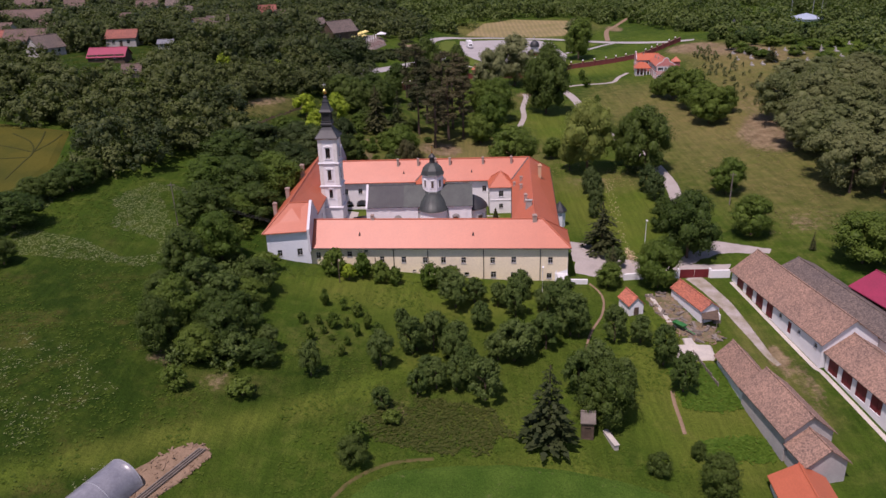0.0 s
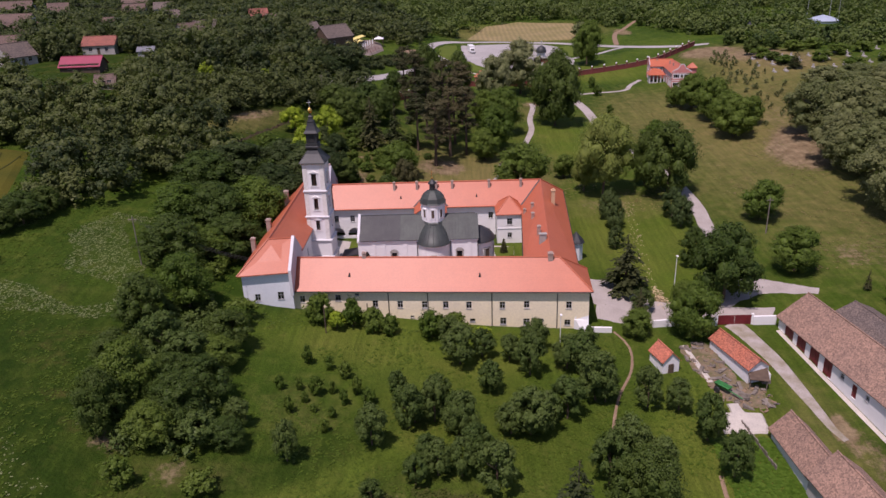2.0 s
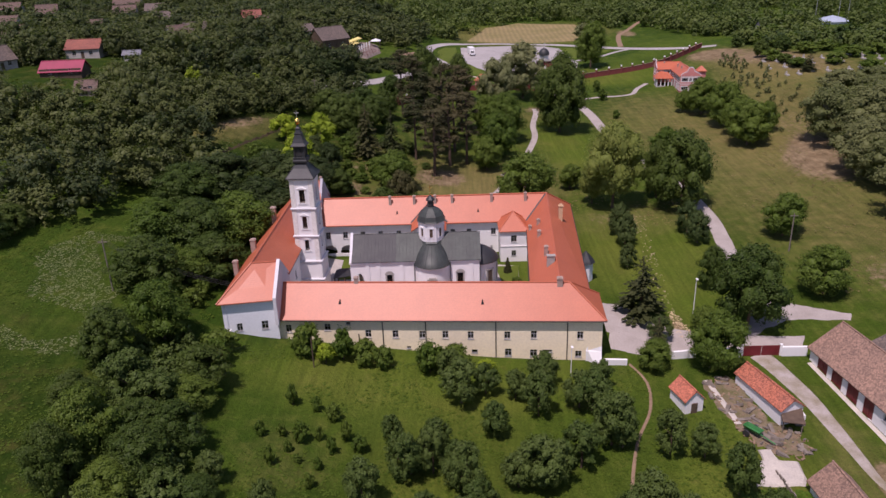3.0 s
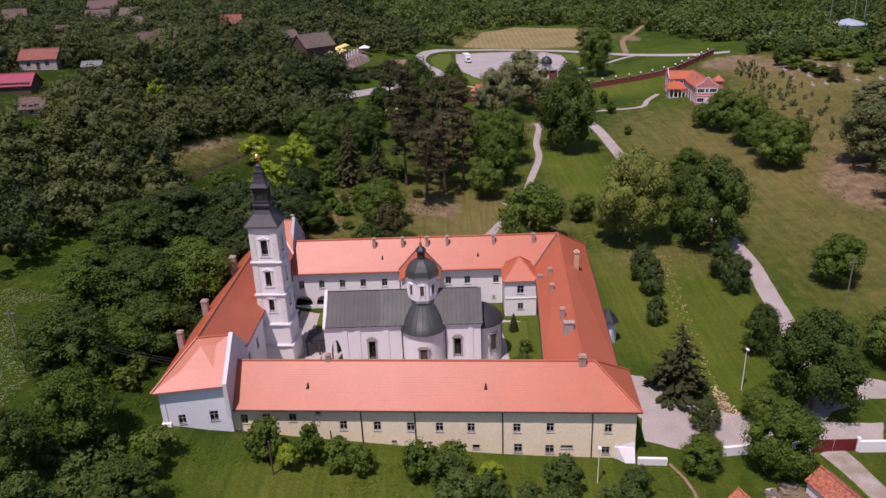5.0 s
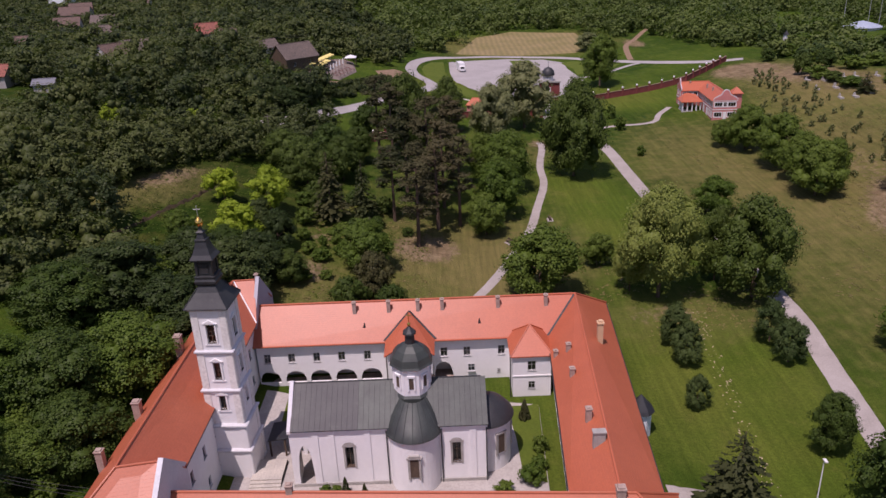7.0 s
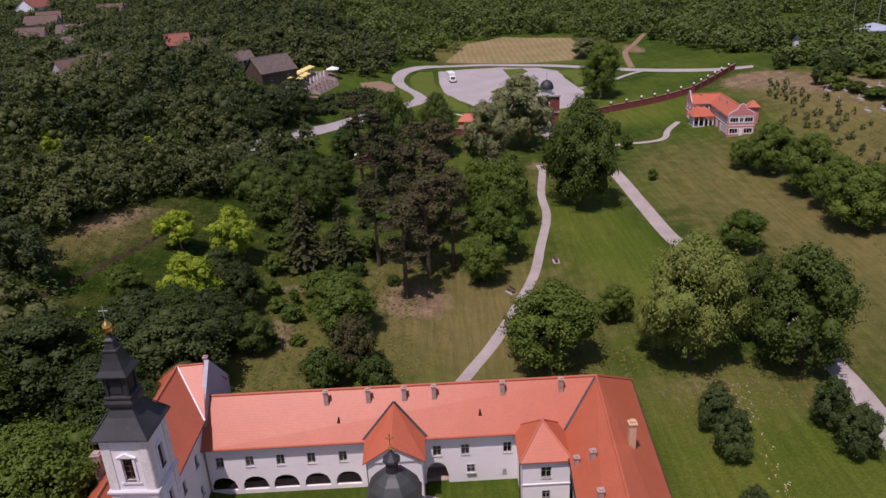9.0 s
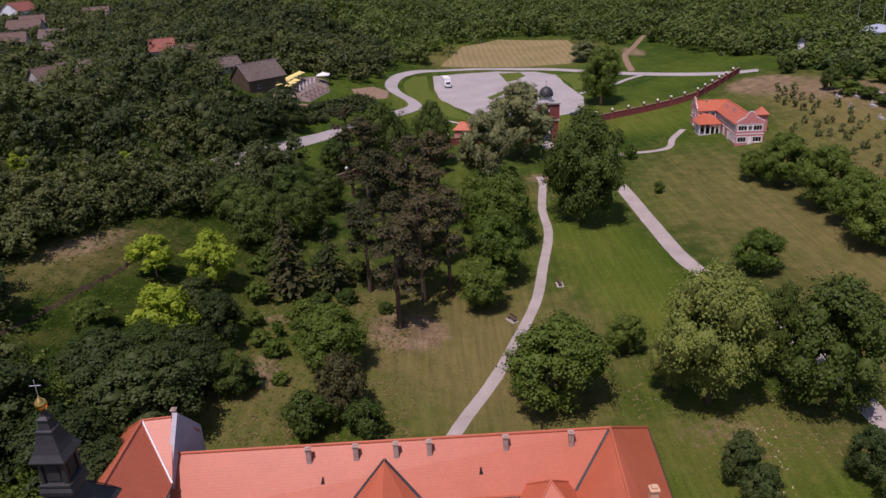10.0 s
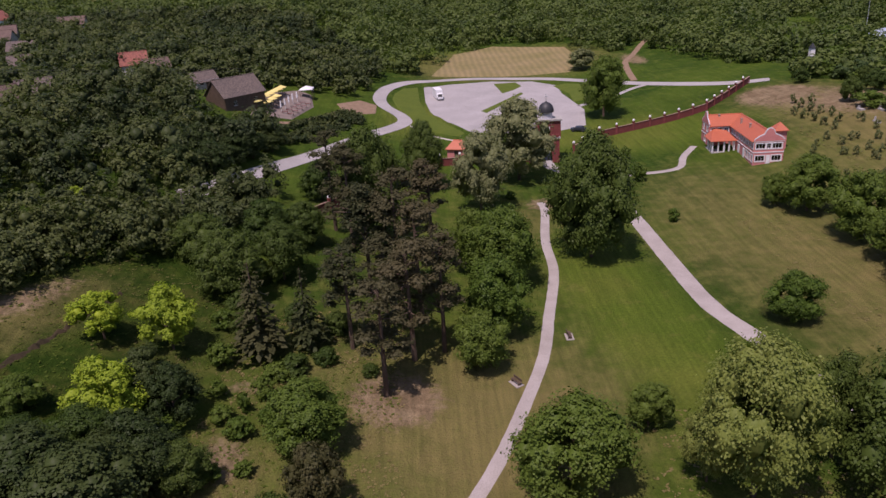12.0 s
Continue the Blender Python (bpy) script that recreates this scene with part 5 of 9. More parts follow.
def spruce_kind(kind, material, tiers, per, wide, variants=2, low=0.06, droop=0.35, gap=0.0):
    """Conifers: whorls of drooping boughs round a straight stem, one metre tall."""
    out = []
    for i in range(variants):
        rng = np.random.default_rng(91 + i + len(KINDS))
        cards = []
        for t in range(tiers):
            z = low + (0.98 - low) * t / tiers
            reach = wide * (1 - (z - low) / (1 - low)) ** 0.85 + 0.02
            nb = max(5, int(per * (reach / wide + 0.15)))
            for b_ in range(nb):
                a = rng.uniform(0, 6.2832)
                ln = reach * rng.uniform(0.7, 1.12)
                if rng.uniform() < gap:
                    continue
                for s in (0.35, 0.6, 0.85, 1.0):
                    x, y = math.cos(a) * ln * s, math.sin(a) * ln * s
                    zz = z - droop * ln * s * s + rng.uniform(-0.012, 0.012)
                    w = reach * 0.22 * (1.25 - s * 0.7)
                    e = ln * 0.20
                    tx, ty = -math.sin(a) * w, math.cos(a) * w
                    dz = -droop * 1.3 * e + rng.uniform(-0.02, 0.02)
                    cards += [(x - tx, y - ty, zz + rng.uniform(-0.02, 0.01)), (x - math.cos(a) * e * 0.5, y - math.sin(a) * e * 0.5, zz + 0.01), (x + tx, y + ty, zz + rng.uniform(-0.02, 0.01)), (x + math.cos(a) * e, y + math.sin(a) * e, zz + dz)]
        crown = foliage_mesh("crown", np.array(cards), np.zeros((0, 3)), np.zeros((0, 4), int), material)
        mb = Mesh().bar((0, 0, -0.02), (0, 0, 0.97), 0.022, 7, 0.004)
        tm = mb.data("trunk")
        tm.materials.append(BARK)
        out.append((crown, tm))
    KINDS[kind] = out


def pine_kind(kind, material, variants=3):
    """Tall pines with bare reddish stems and ragged plates of needles, one metre tall."""
    out = []
    for i in range(variants):
        rng = np.random.default_rng(400 + i)
        cl, mb = [], Mesh()
        mb.bar((0, 0, -0.02), (0.01, 0.0, 0.93), 0.02, 7, 0.007)
        for j in range(30):
            z = rng.uniform(0.36, 0.98)
            reach = 0.27 * (1.05 - z) ** 0.45 * rng.uniform(0.35, 1.0)
            a = rng.uniform(0, 6.2832)
            x, y = reach * math.cos(a), reach * math.sin(a)
            cl.append((x, y, z, rng.uniform(0.045, 0.085)))
            mb.bar((0, 0, z - 0.04), (x, y, z), 0.006, 4, 0.002)
        lv = leaf_cloud(rng, cl, 130, 0.011, 0.6)
        cv, cq = core_cloud(rng, cl, 0.6, 0.5)
        crown = foliage_mesh("crown", lv, cv, cq, material)
        tm = mb.data("trunk")
        tm.materials.append(BARK)
        out.append((crown, tm))
    KINDS[kind] = out


def cone_kind(kind, material, variants=2):
    """Dense young firs: tufts packed in a cone, one metre tall."""
    out = []
    for i in range(variants):
        rng = np.random.default_rng(700 + i)
        cl = []
        for j in range(120):
            z = rng.uniform(0, 1) ** 1.3
            reach = 0.31 * (1 - z) ** 0.75 * rng.uniform(0.75, 1.0)
            a = rng.uniform(0, 6.2832)
            cl.append((reach * math.cos(a), reach * math.sin(a), 0.06 + 0.88 * z, 0.04 + 0.06 * (1 - z)))
        cv, cq = core_cloud(rng, cl, 0.7)
        crown = foliage_mesh("crown", leaf_cloud(rng, cl, 60, 0.020), cv, cq, material)
        tm = Mesh().bar((0, 0, -0.02), (0, 0, 0.95), 0.025, 7, 0.004).data("trunk")
        tm.materials.append(BARK)
        out.append((crown, tm))
    KINDS[kind] = out


kind_of_tree("tree", LEAF, 62, 13, 18, 0.028, 2.0, 0.13, stout=1.08)
kind_of_tree("dark_tree", LEAF_DARK, 64, 13, 18, 0.028, 2.0, 0.12, stout=1.1)
kind_of_tree("slope_tree", LEAF_SLOPE, 58, 12, 18, 0.032, 2.0, 0.12, 3)
kind_of_tree("egg_tree", LEAF_DARK, 74, 13, 17, 0.027, 2.0, 0.13, 2, peak=0.85, stout=1.1)
kind_of_tree("linden", LEAF_OLIVE, 84, 14, 18, 0.022, 2.0, 0.36, 2)
kind_of_tree("lime_tree", LEAF_LIME, 40, 11, 18, 0.036, 2.0, 0.3, 2)
kind_of_tree("fruit_tree", LEAF_FRUIT, 34, 11, 18, 0.043, 1.8, 0.28, 4, 0.06)
kind_of_tree("bush", LEAF, 20, 9, 14, 0.068, 1.4, 0.0, 3, 0.04, stout=1.25)
kind_of_tree("dark_bush", LEAF_DARK, 32, 11, 18, 0.047, 1.4, 0.0, 3, 0.04, stout=1.1)
kind_of_tree("brown_bush", LEAF_BROWN, 34, 12, 18, 0.040, 1.4, 0.0, 1, 0.04, stout=1.1)
kind_of_tree("lawn_tree", LEAF_EVERGREEN, 46, 12, 18, 0.032, 2.0, 0.12, 3, 0.05, peak=0.75)
spruce_kind("spruce", NEEDLE, 30, 13, 0.23, low=0.14, droop=0.24, gap=0.42)
kind_of_tree("hill_linden", LEAF_HILL, 52, 13, 18, 0.029, 2.0, 0.2, 3)
kind_of_tree("sapling", LEAF_HILL, 9, 7, 9, 0.085, 1.4, 0.0, 3, 0.03, stout=1.1)
kind_of_tree("pale_linden", LEAF_PALE, 56, 13, 18, 0.029, 2.0, 0.2, 2)
cone_kind("fir", NEEDLE)
pine_kind("pine", NEEDLE_BROWN)
_count = {}


def tree(kind, x, y, width, tall, label, group="", name="tree", category="tree", turn=None):
    """A tree with its trunk and crown; width and height in metres."""
    i = _count.get(kind, 0)
    _count[kind] = i + 1
    crown, trunk = KINDS[kind][i % len(KINDS[kind])]
    e = new(name)
    e.location = on_ground(x, y)
    base_w, base_h = {"spruce": (0.46, 1.0), "fir": (0.66, 1.0), "pine": (0.44, 1.0), "bush": (2.0, 1.5), "dark_bush": (2.0, 1.5), "brown_bush": (2.0, 1.5), "sapling": (2.0, 1.5), "fruit_tree": (2.0, 1.9)}.get(kind, (2.0, 2.1))
    e.scale = (width / base_w, width / base_w, tall / base_h)
    e.rotation_euler = (0, 0, (i * 2.4) % 6.28 if turn is None else turn)
    tagged(e, label, category, group)
    for nm, me in (("trunk", trunk), ("crown", crown)):
        o = new(nm, me)
        o.parent = e
    return e


# ---- roads and paths ----
strip("road", [(-46, 262), (-41.5, 270.2), (-32.1, 293.6), (-25.7, 306.5), (-18, 319.8), (-12.2, 328.4), (-6, 337.4), (-3.2, 344.6), (-4.8, 352), (-10, 362.1), (-11.8, 375), (-8.6, 394), (1.7, 410.5), (22, 416), (45.8, 408.5), (64.6, 393.5), (82.3, 376.5), (101.5, 356.5), (112, 351)], 4.5, ASPHALT, "bleached asphalt village road", "road", kerb=1)
patch("car_park", [(2, 402), (12, 409), (30, 412), (46, 406), (53.5, 394), (53, 378), (55.3, 350.5), (51.3, 330.7), (42.7, 327), (29.7, 327), (15.4, 331), (4.5, 354.7), (2.1, 375.3)], ASPHALT, "large bleached asphalt car park", "car park", 0.09)
strip("gate_drive", [(38, 330), (35, 316), (33, 306), (33, 298)], 4.4, ASPHALT, "asphalt drive through the gate", "road", 0.08)
STUBBLE, n, k, b = shader("stubble", 0.95)
co = n.new("ShaderNodeNewGeometry")
w = n.new("ShaderNodeTexWave")
w.wave_type, w.bands_direction = "BANDS", "X"
w.inputs["Scale"].default_value, w.inputs["Distortion"].default_value, w.inputs["Detail"].default_value = 0.12, 3.0, 3
k.new(co.outputs["Position"], w.inputs["Vector"])
c = mix(n, k, "MIX", ramp(n, k, tex(n, k, 0.08, 5, 0.6, "P"), 0.35, 0.65), (0.17, 0.145, 0.05), (0.24, 0.185, 0.085))
c = mix(n, k, "MULTIPLY", 0.6, c, mix(n, k, "MIX", w.outputs["Fac"], (0.75, 0.78, 0.7), (1.2, 1.15, 1.1)))
k.new(c, b.inputs["Base Color"])
patch("stubble_field", [(6, 424), (18.4, 475.9), (39.0, 493.7), (71.2, 470), (72, 440), (62, 413), (46.4, 415)], STUBBLE, "mown straw-coloured hay field in rows", "field", 0.3, step=6)
patch("crop_field", [(-130, 173), (-108, 173), (-92, 172), (-85.5, 150), (-86, 133), (-97, 136), (-118, 150)], surface("ripening_crop", (0.078, 0.072, 0.009), (0.046, 0.053, 0.007), 0.95, 0.10, 2.5, 0.15), "yellow-green ripening crop field", "field", 0.35, step=4)
CROP_TRACK = surface("flattened_crop", (0.030, 0.034, 0.007), (0.045, 0.048, 0.010), 0.95, 0.5, 4, 0.05)
for pts in ([(-91.6, 141), (-92.6, 150), (-93.4, 156), (-97, 162), (-103, 166)], [(-93.4, 156), (-95, 163), (-97, 169)], [(-93.4, 156), (-92.4, 163), (-92.6, 168)], [(-93.4, 156), (-100, 158), (-110, 160)], [(-93.2, 153), (-99, 151), (-108, 151)]):
    strip("crop_track", pts, 0.6, CROP_TRACK, "dark wheel track through the crop", "track", 0.43)
BEET, n, k, b = shader("green_field_crop", 0.9)
b.inputs["Specular IOR Level"].default_value = 0.1
c = mix(n, k, "MIX", ramp(n, k, tex(n, k, 0.25, 5, 0.6, "P"), 0.35, 0.65), (0.042, 0.092, 0.010), (0.066, 0.122, 0.016))
leafy = tex(n, k, 3.4, 5, 0.75, "P")
c = mix(n, k, "MULTIPLY", 0.85, c, mix(n, k, "MIX", ramp(n, k, leafy, 0.32, 0.7), (0.55, 0.6, 0.55), (1.35, 1.3, 1.3)))
c = mix(n, k, "MIX", ramp(n, k, tex(n, k, 0.9, 5, 0.7, "P"), 0.62, 0.74), c, (0.13, 0.14, 0.05))
k.new(c, b.inputs["Base Color"])
bump(n, k, b, leafy, 0.3, 0.9)
patch("green_field", [(-27, 40), (-17, 60.5), (-13.9, 66.7), (-11.6, 69.7), (-7.7, 72.4), (-0.7, 74.3), (6.6, 75.3), (13.9, 74.8), (20.8, 73.2), (26.1, 71.2), (30.5, 68.6), (33, 60), (30, 40)], BEET, "bright green field of low leafy crop", "field", 0.14, step=2)
strip("field_margin", [(-18, 58.5), (-14.6, 66.5), (-12.2, 70.0), (-8.2, 73.0), (-3.0, 74.6)], 0.7, surface("dead_grass", (0.110, 0.088, 0.034), (0.066, 0.072, 0.018), 0.95, 0.9, 5, 0.05), "dead straw margin of the green field", "margin", 0.1)
strip("park_path", [(26.5, 273), (26.6, 268), (24, 252), (23.2, 239), (19.6, 223.5), (17, 213), (13, 203), (8, 192), (3.5, 184), (0, 177)], 2.5, GRAVEL, "pale gravel park path", "path")
strip("drive", [(33, 298), (38, 288), (42, 276), (43.8, 262), (44.3, 240.5), (45, 223.5), (48, 212), (52, 195), (53.5, 176), (52, 160), (50.5, 146), (50, 138), (47, 132), (42, 128.5)], 4.4, GRAVEL, "pale gravel drive through the park", "path")
patch("gravel_apron", ragged([(46.4, 130.4), (50.0, 135.7), (51.4, 139.8), (53.8, 139.1), (57.7, 136.9), (63.5, 133.8), (62.5, 131.8), (58.3, 132.3), (54.8, 133.1), (52.0, 132.7), (49.4, 131.2)], 0.2), GRAVEL, "gravel bend beside the drive", "path", 0.075)
patch("gate_apron", ragged([(41.5, 124.4), (41.5, 129.4), (45.4, 129.5), (49.1, 128.7), (53.6, 128.5), (51.5, 124.6), (51.0, 123.7)], 0.12), GRAVEL, "dusty gravel before the yard gate", "path", 0.085)
strip("house_path", [(43, 285), (50.8, 287), (58, 287), (62.8, 289), (66, 296), (71, 303)], 2.4, GRAVEL, "pale paved path to the pink house", "path")
patch("forecourt", [(22, 126), (22.5, 141), (27, 140), (31, 133), (40, 130), (52, 128), (52, 124), (38, 125), (28, 124)], GRAVEL, "dusty paved forecourt beside the monastery", "forecourt")
WORN = surface("worn_dust", (0.36, 0.325, 0.30), (0.23, 0.20, 0.14), 0.95, 0.5, 6, 0.02, dirt=(0.15, 0.15, 0.07))
strip("yard_track", [(44.6, 124), (45.6, 121), (46.6, 117), (47.4, 113.5), (48.0, 108), (48.5, 103), (48.9, 98.5), (49.6, 96)], [4.6, 1.2], WORN, "pale dusty farmyard track", "path")
strip("stable_walk", [(50.9, 121.5), (52.6, 109), (54.5, 95.2), (55.0, 94.2), (56.5, 83), (57.8, 73.5)], 1.1, CONCRETE, "narrow concrete walk along the stable wall", "paving", 0.06)
strip("orchard_path", [(25, 122.5), (26.5, 118), (25.5, 112), (22.5, 106), (20.5, 100), (19, 94)], 0.6, DIRT, "trodden earth orchard path", "path")
strip("field_track", [(79, 385), (80.6, 396), (83, 410), (86, 422), (92, 434), (97, 445), (103, 458), (112, 475)], 3.4, DIRT, "sandy field track", "path")


# ---- houses and barns ----
def gable_house(name, a, b, depth, eave, ridge, label, category, wall=None, roof=None, openings=(), group="", over=0.4, inset=None, door=None, base=None, hip=0.0):
    """A gabled house on the front line a-b (outside on the right hand): walls, roof, ridge tiles, and its doors and windows.
    openings: (s, z above the base, w, h, kind)."""
    a, b = Vector(a), Vector(b)
    d = (b - a).normalized()
    nr = Vector((-d.y, d.x))
    L = (b - a).length
    c2, d2 = b + nr * depth, a + nr * depth
    zs = [height(*p) for p in (a, b, c2, d2)]
    z0 = base if base is not None else sum(zs) / 4
    foot = min(zs) - 0.6
    ez, rz = z0 + eave, z0 + ridge
    mid = (a + c2) / 2
    t = thing(name, mid.x, mid.y, z0, label, category, group)
    wall, roof = wall or PLASTER_WHITE, roof or TILE_OLD
    holes = [(s, z0 + z, w, h) for s, z, w, h, kd in openings]
    mb = wall_plate(Mesh(), a, b, foot, ez, 0.3, holes)
    for p, q in ((b, c2), (c2, d2), (d2, a)):
        wall_plate(mb, p, q, foot, ez, 0.3)
    if not hip:
        for p, q in ((a, d2), (b, c2)):
            m = (p + q) / 2
            e = d * (0.3 if p == a else -0.3)
            mb.add([(*p, ez), (*q, ez), (*m, rz - 0.12), (*(p + e), ez), (*(q + e), ez), (*(m + e), rz - 0.12)], [(0, 1, 2), (5, 4, 3), (0, 2, 5, 3), (1, 4, 5, 2)])
    part("wall", mb, wall, t)
    drop = over * (rz - ez) / (depth / 2)
    A, B, C, D = a - d * over - nr * over, b + d * over - nr * over, c2 + d * over + nr * over, d2 - d * over + nr * over
    r0, r1 = (a + d2) / 2 - d * (over - hip), (b + c2) / 2 + d * (over - hip)
    e = ez - drop
    fs = [((*A, e), (*B, e), (*r1, rz), (*r0, rz)), ((*C, e), (*D, e), (*r0, rz), (*r1, rz))]
    if hip:
        fs += [((*B, e), (*C, e), (*r1, rz)), ((*D, e), (*A, e), (*r0, rz))]
    house_roof(t, fs, roof, 0.14)
    part("ridge_tiles", ridge_cap(Mesh(), (*r0, rz), (*r1, rz), 0.12), roof, t)
    for s, z, w, h, kd in openings:
        if kd == "void":
            continue
        if kd == "window":
            window(t, a, b, s, z0 + z, w, h)
        else:
            p, q = a + d * (s - w / 2) + nr * 0.12, a + d * (s + w / 2) + nr * 0.12
            m = Mesh().prism([tuple(p), tuple(q), tuple(q + nr * 0.06), tuple(p + nr * 0.06)], z0 + z - h / 2, z0 + z + h / 2)
            for f in (0.0, 0.48, 0.94):
                u = p.lerp(q, f)
                v = p.lerp(q, f + 0.06)
                m.prism([tuple(u - nr * 0.04), tuple(v - nr * 0.04), tuple(v), tuple(u)], z0 + z - h / 2, z0 + z + h / 2)
            part("door", m, DOOR_RED if kd == "door" else WOOD_DARK, t)
    return t


# farmyard: long stable, its rear range, cart sheds
doors = [(3.0, 1.35, 2.3, 2.7, "door"), (6.3, 1.35, 2.3, 2.7, "door"), (9.7, 1.35, 2.3, 2.7, "door"), (13.0, 1.35, 2.0, 2.7, "door"), (16.2, 1.9, 0.9, 0.9, "window"), (19.0, 1.2, 1.0, 2.0, "door"), (21.6, 1.8, 0.8, 0.8, "window"), (26.0, 1.8, 0.8, 0.8, "window")]
gable_house("stable", (51.2, 122.3), (55.0, 94.9), 9.0, 3.3, 6.7, "long white stable with oxblood doors and weathered tiles", "barn", openings=doors, base=-2.4)
gable_house("cart_shed", (55.7, 94.6), (58.6, 73.0), 8.0, 3.0, 5.6, "white cart shed with oxblood doors and brown tiles", "barn", openings=[(1.8, 1.3, 2.3, 2.6, "door"), (5.0, 1.3, 2.3, 2.6, "door"), (8.2, 1.3, 2.3, 2.6, "door"), (11.4, 1.3, 2.3, 2.6, "door")], base=-3.5)
gable_house("rear_barn", (60.5, 122.8), (64.4, 93.8), 6.0, 3.1, 4.5, "low grey-roofed lean-to range behind the stable", "barn", roof=TILE_GREY, base=-2.0)
gable_house("open_barn", (67.3, 111.6), (70.6, 96.0), 9.0, 4.2, 6.4, "open barn with a magenta sheet-metal roof", "barn", wall=WOOD_DARK, roof=SHEET_MAGENTA, base=-2.0, openings=[(4.0, 1.9, 6.6, 3.8, "void"), (11.8, 1.9, 6.6, 3.8, "void")])
gable_house("long_shed", (40.3, 97.0), (40.9, 87.6), 4.6, 2.2, 4.4, "white low shed with weathered tiles", "shed", base=-4.2)
gable_house("storage_shed", (40.7, 87.4), (42.0, 76.2), 6.4, 3.3, 5.9, "grey plastered shed with weathered tiles", "shed", wall=PLASTER_ROUGH, base=-4.9)
gable_house("storage_annex", (42.3, 76.0), (42.9, 71.8), 5.4, 2.6, 4.6, "grey shed annex with weathered tiles", "shed", wall=PLASTER_ROUGH, base=-5.4)
gable_house("small_barn", (38.8, 117.6), (41.3, 108.4), 3.3, 2.4, 3.6, "white small barn with orange-brown tiles", "shed", roof=roof_tiles("orange_brown_tiles", (0.40, 0.125, 0.07), (0.26, 0.095, 0.062), (0.13, 0.07, 0.055), 0.3, 0.8, 0.6), base=-2.6, over=0.25)
chapel = gable_house("gate_chapel", (28.8, 114.6), (29.8, 111.0), 2.7, 2.6, 3.9, "tiny white wayside chapel with red tiles", "chapel", roof=roof_tiles("chapel_tiles", (0.46, 0.145, 0.085), (0.36, 0.12, 0.075), (0.22, 0.09, 0.07), 0.3, 0.8, 0.5), base=-2.9, over=0.22)
part("door", Mesh().box(-0.42, -0.1, 0.0, 0.42, 0.05, 1.9, pose(31.1, 111.3, -2.9, 0, 0, 15.6)), WOOD_DARK, chapel)
gable_house("red_roofed_house", (38.9, 71.9), (38.2, 62.0), 6.2, 3.0, 4.8, "house with a new orange tiled roof", "house", roof=TILE_RED, base=-7.6)
gable_house("privy", (16.7, 80.0), (18.3, 79.8), 1.6, 3.0, 4.0, "dark wooden hut in the orchard", "hut", wall=WOOD_DARK, roof=WOOD_GREY, base=-4.7, over=0.2, openings=[(0.8, 1.0, 0.8, 1.8, "wood")])
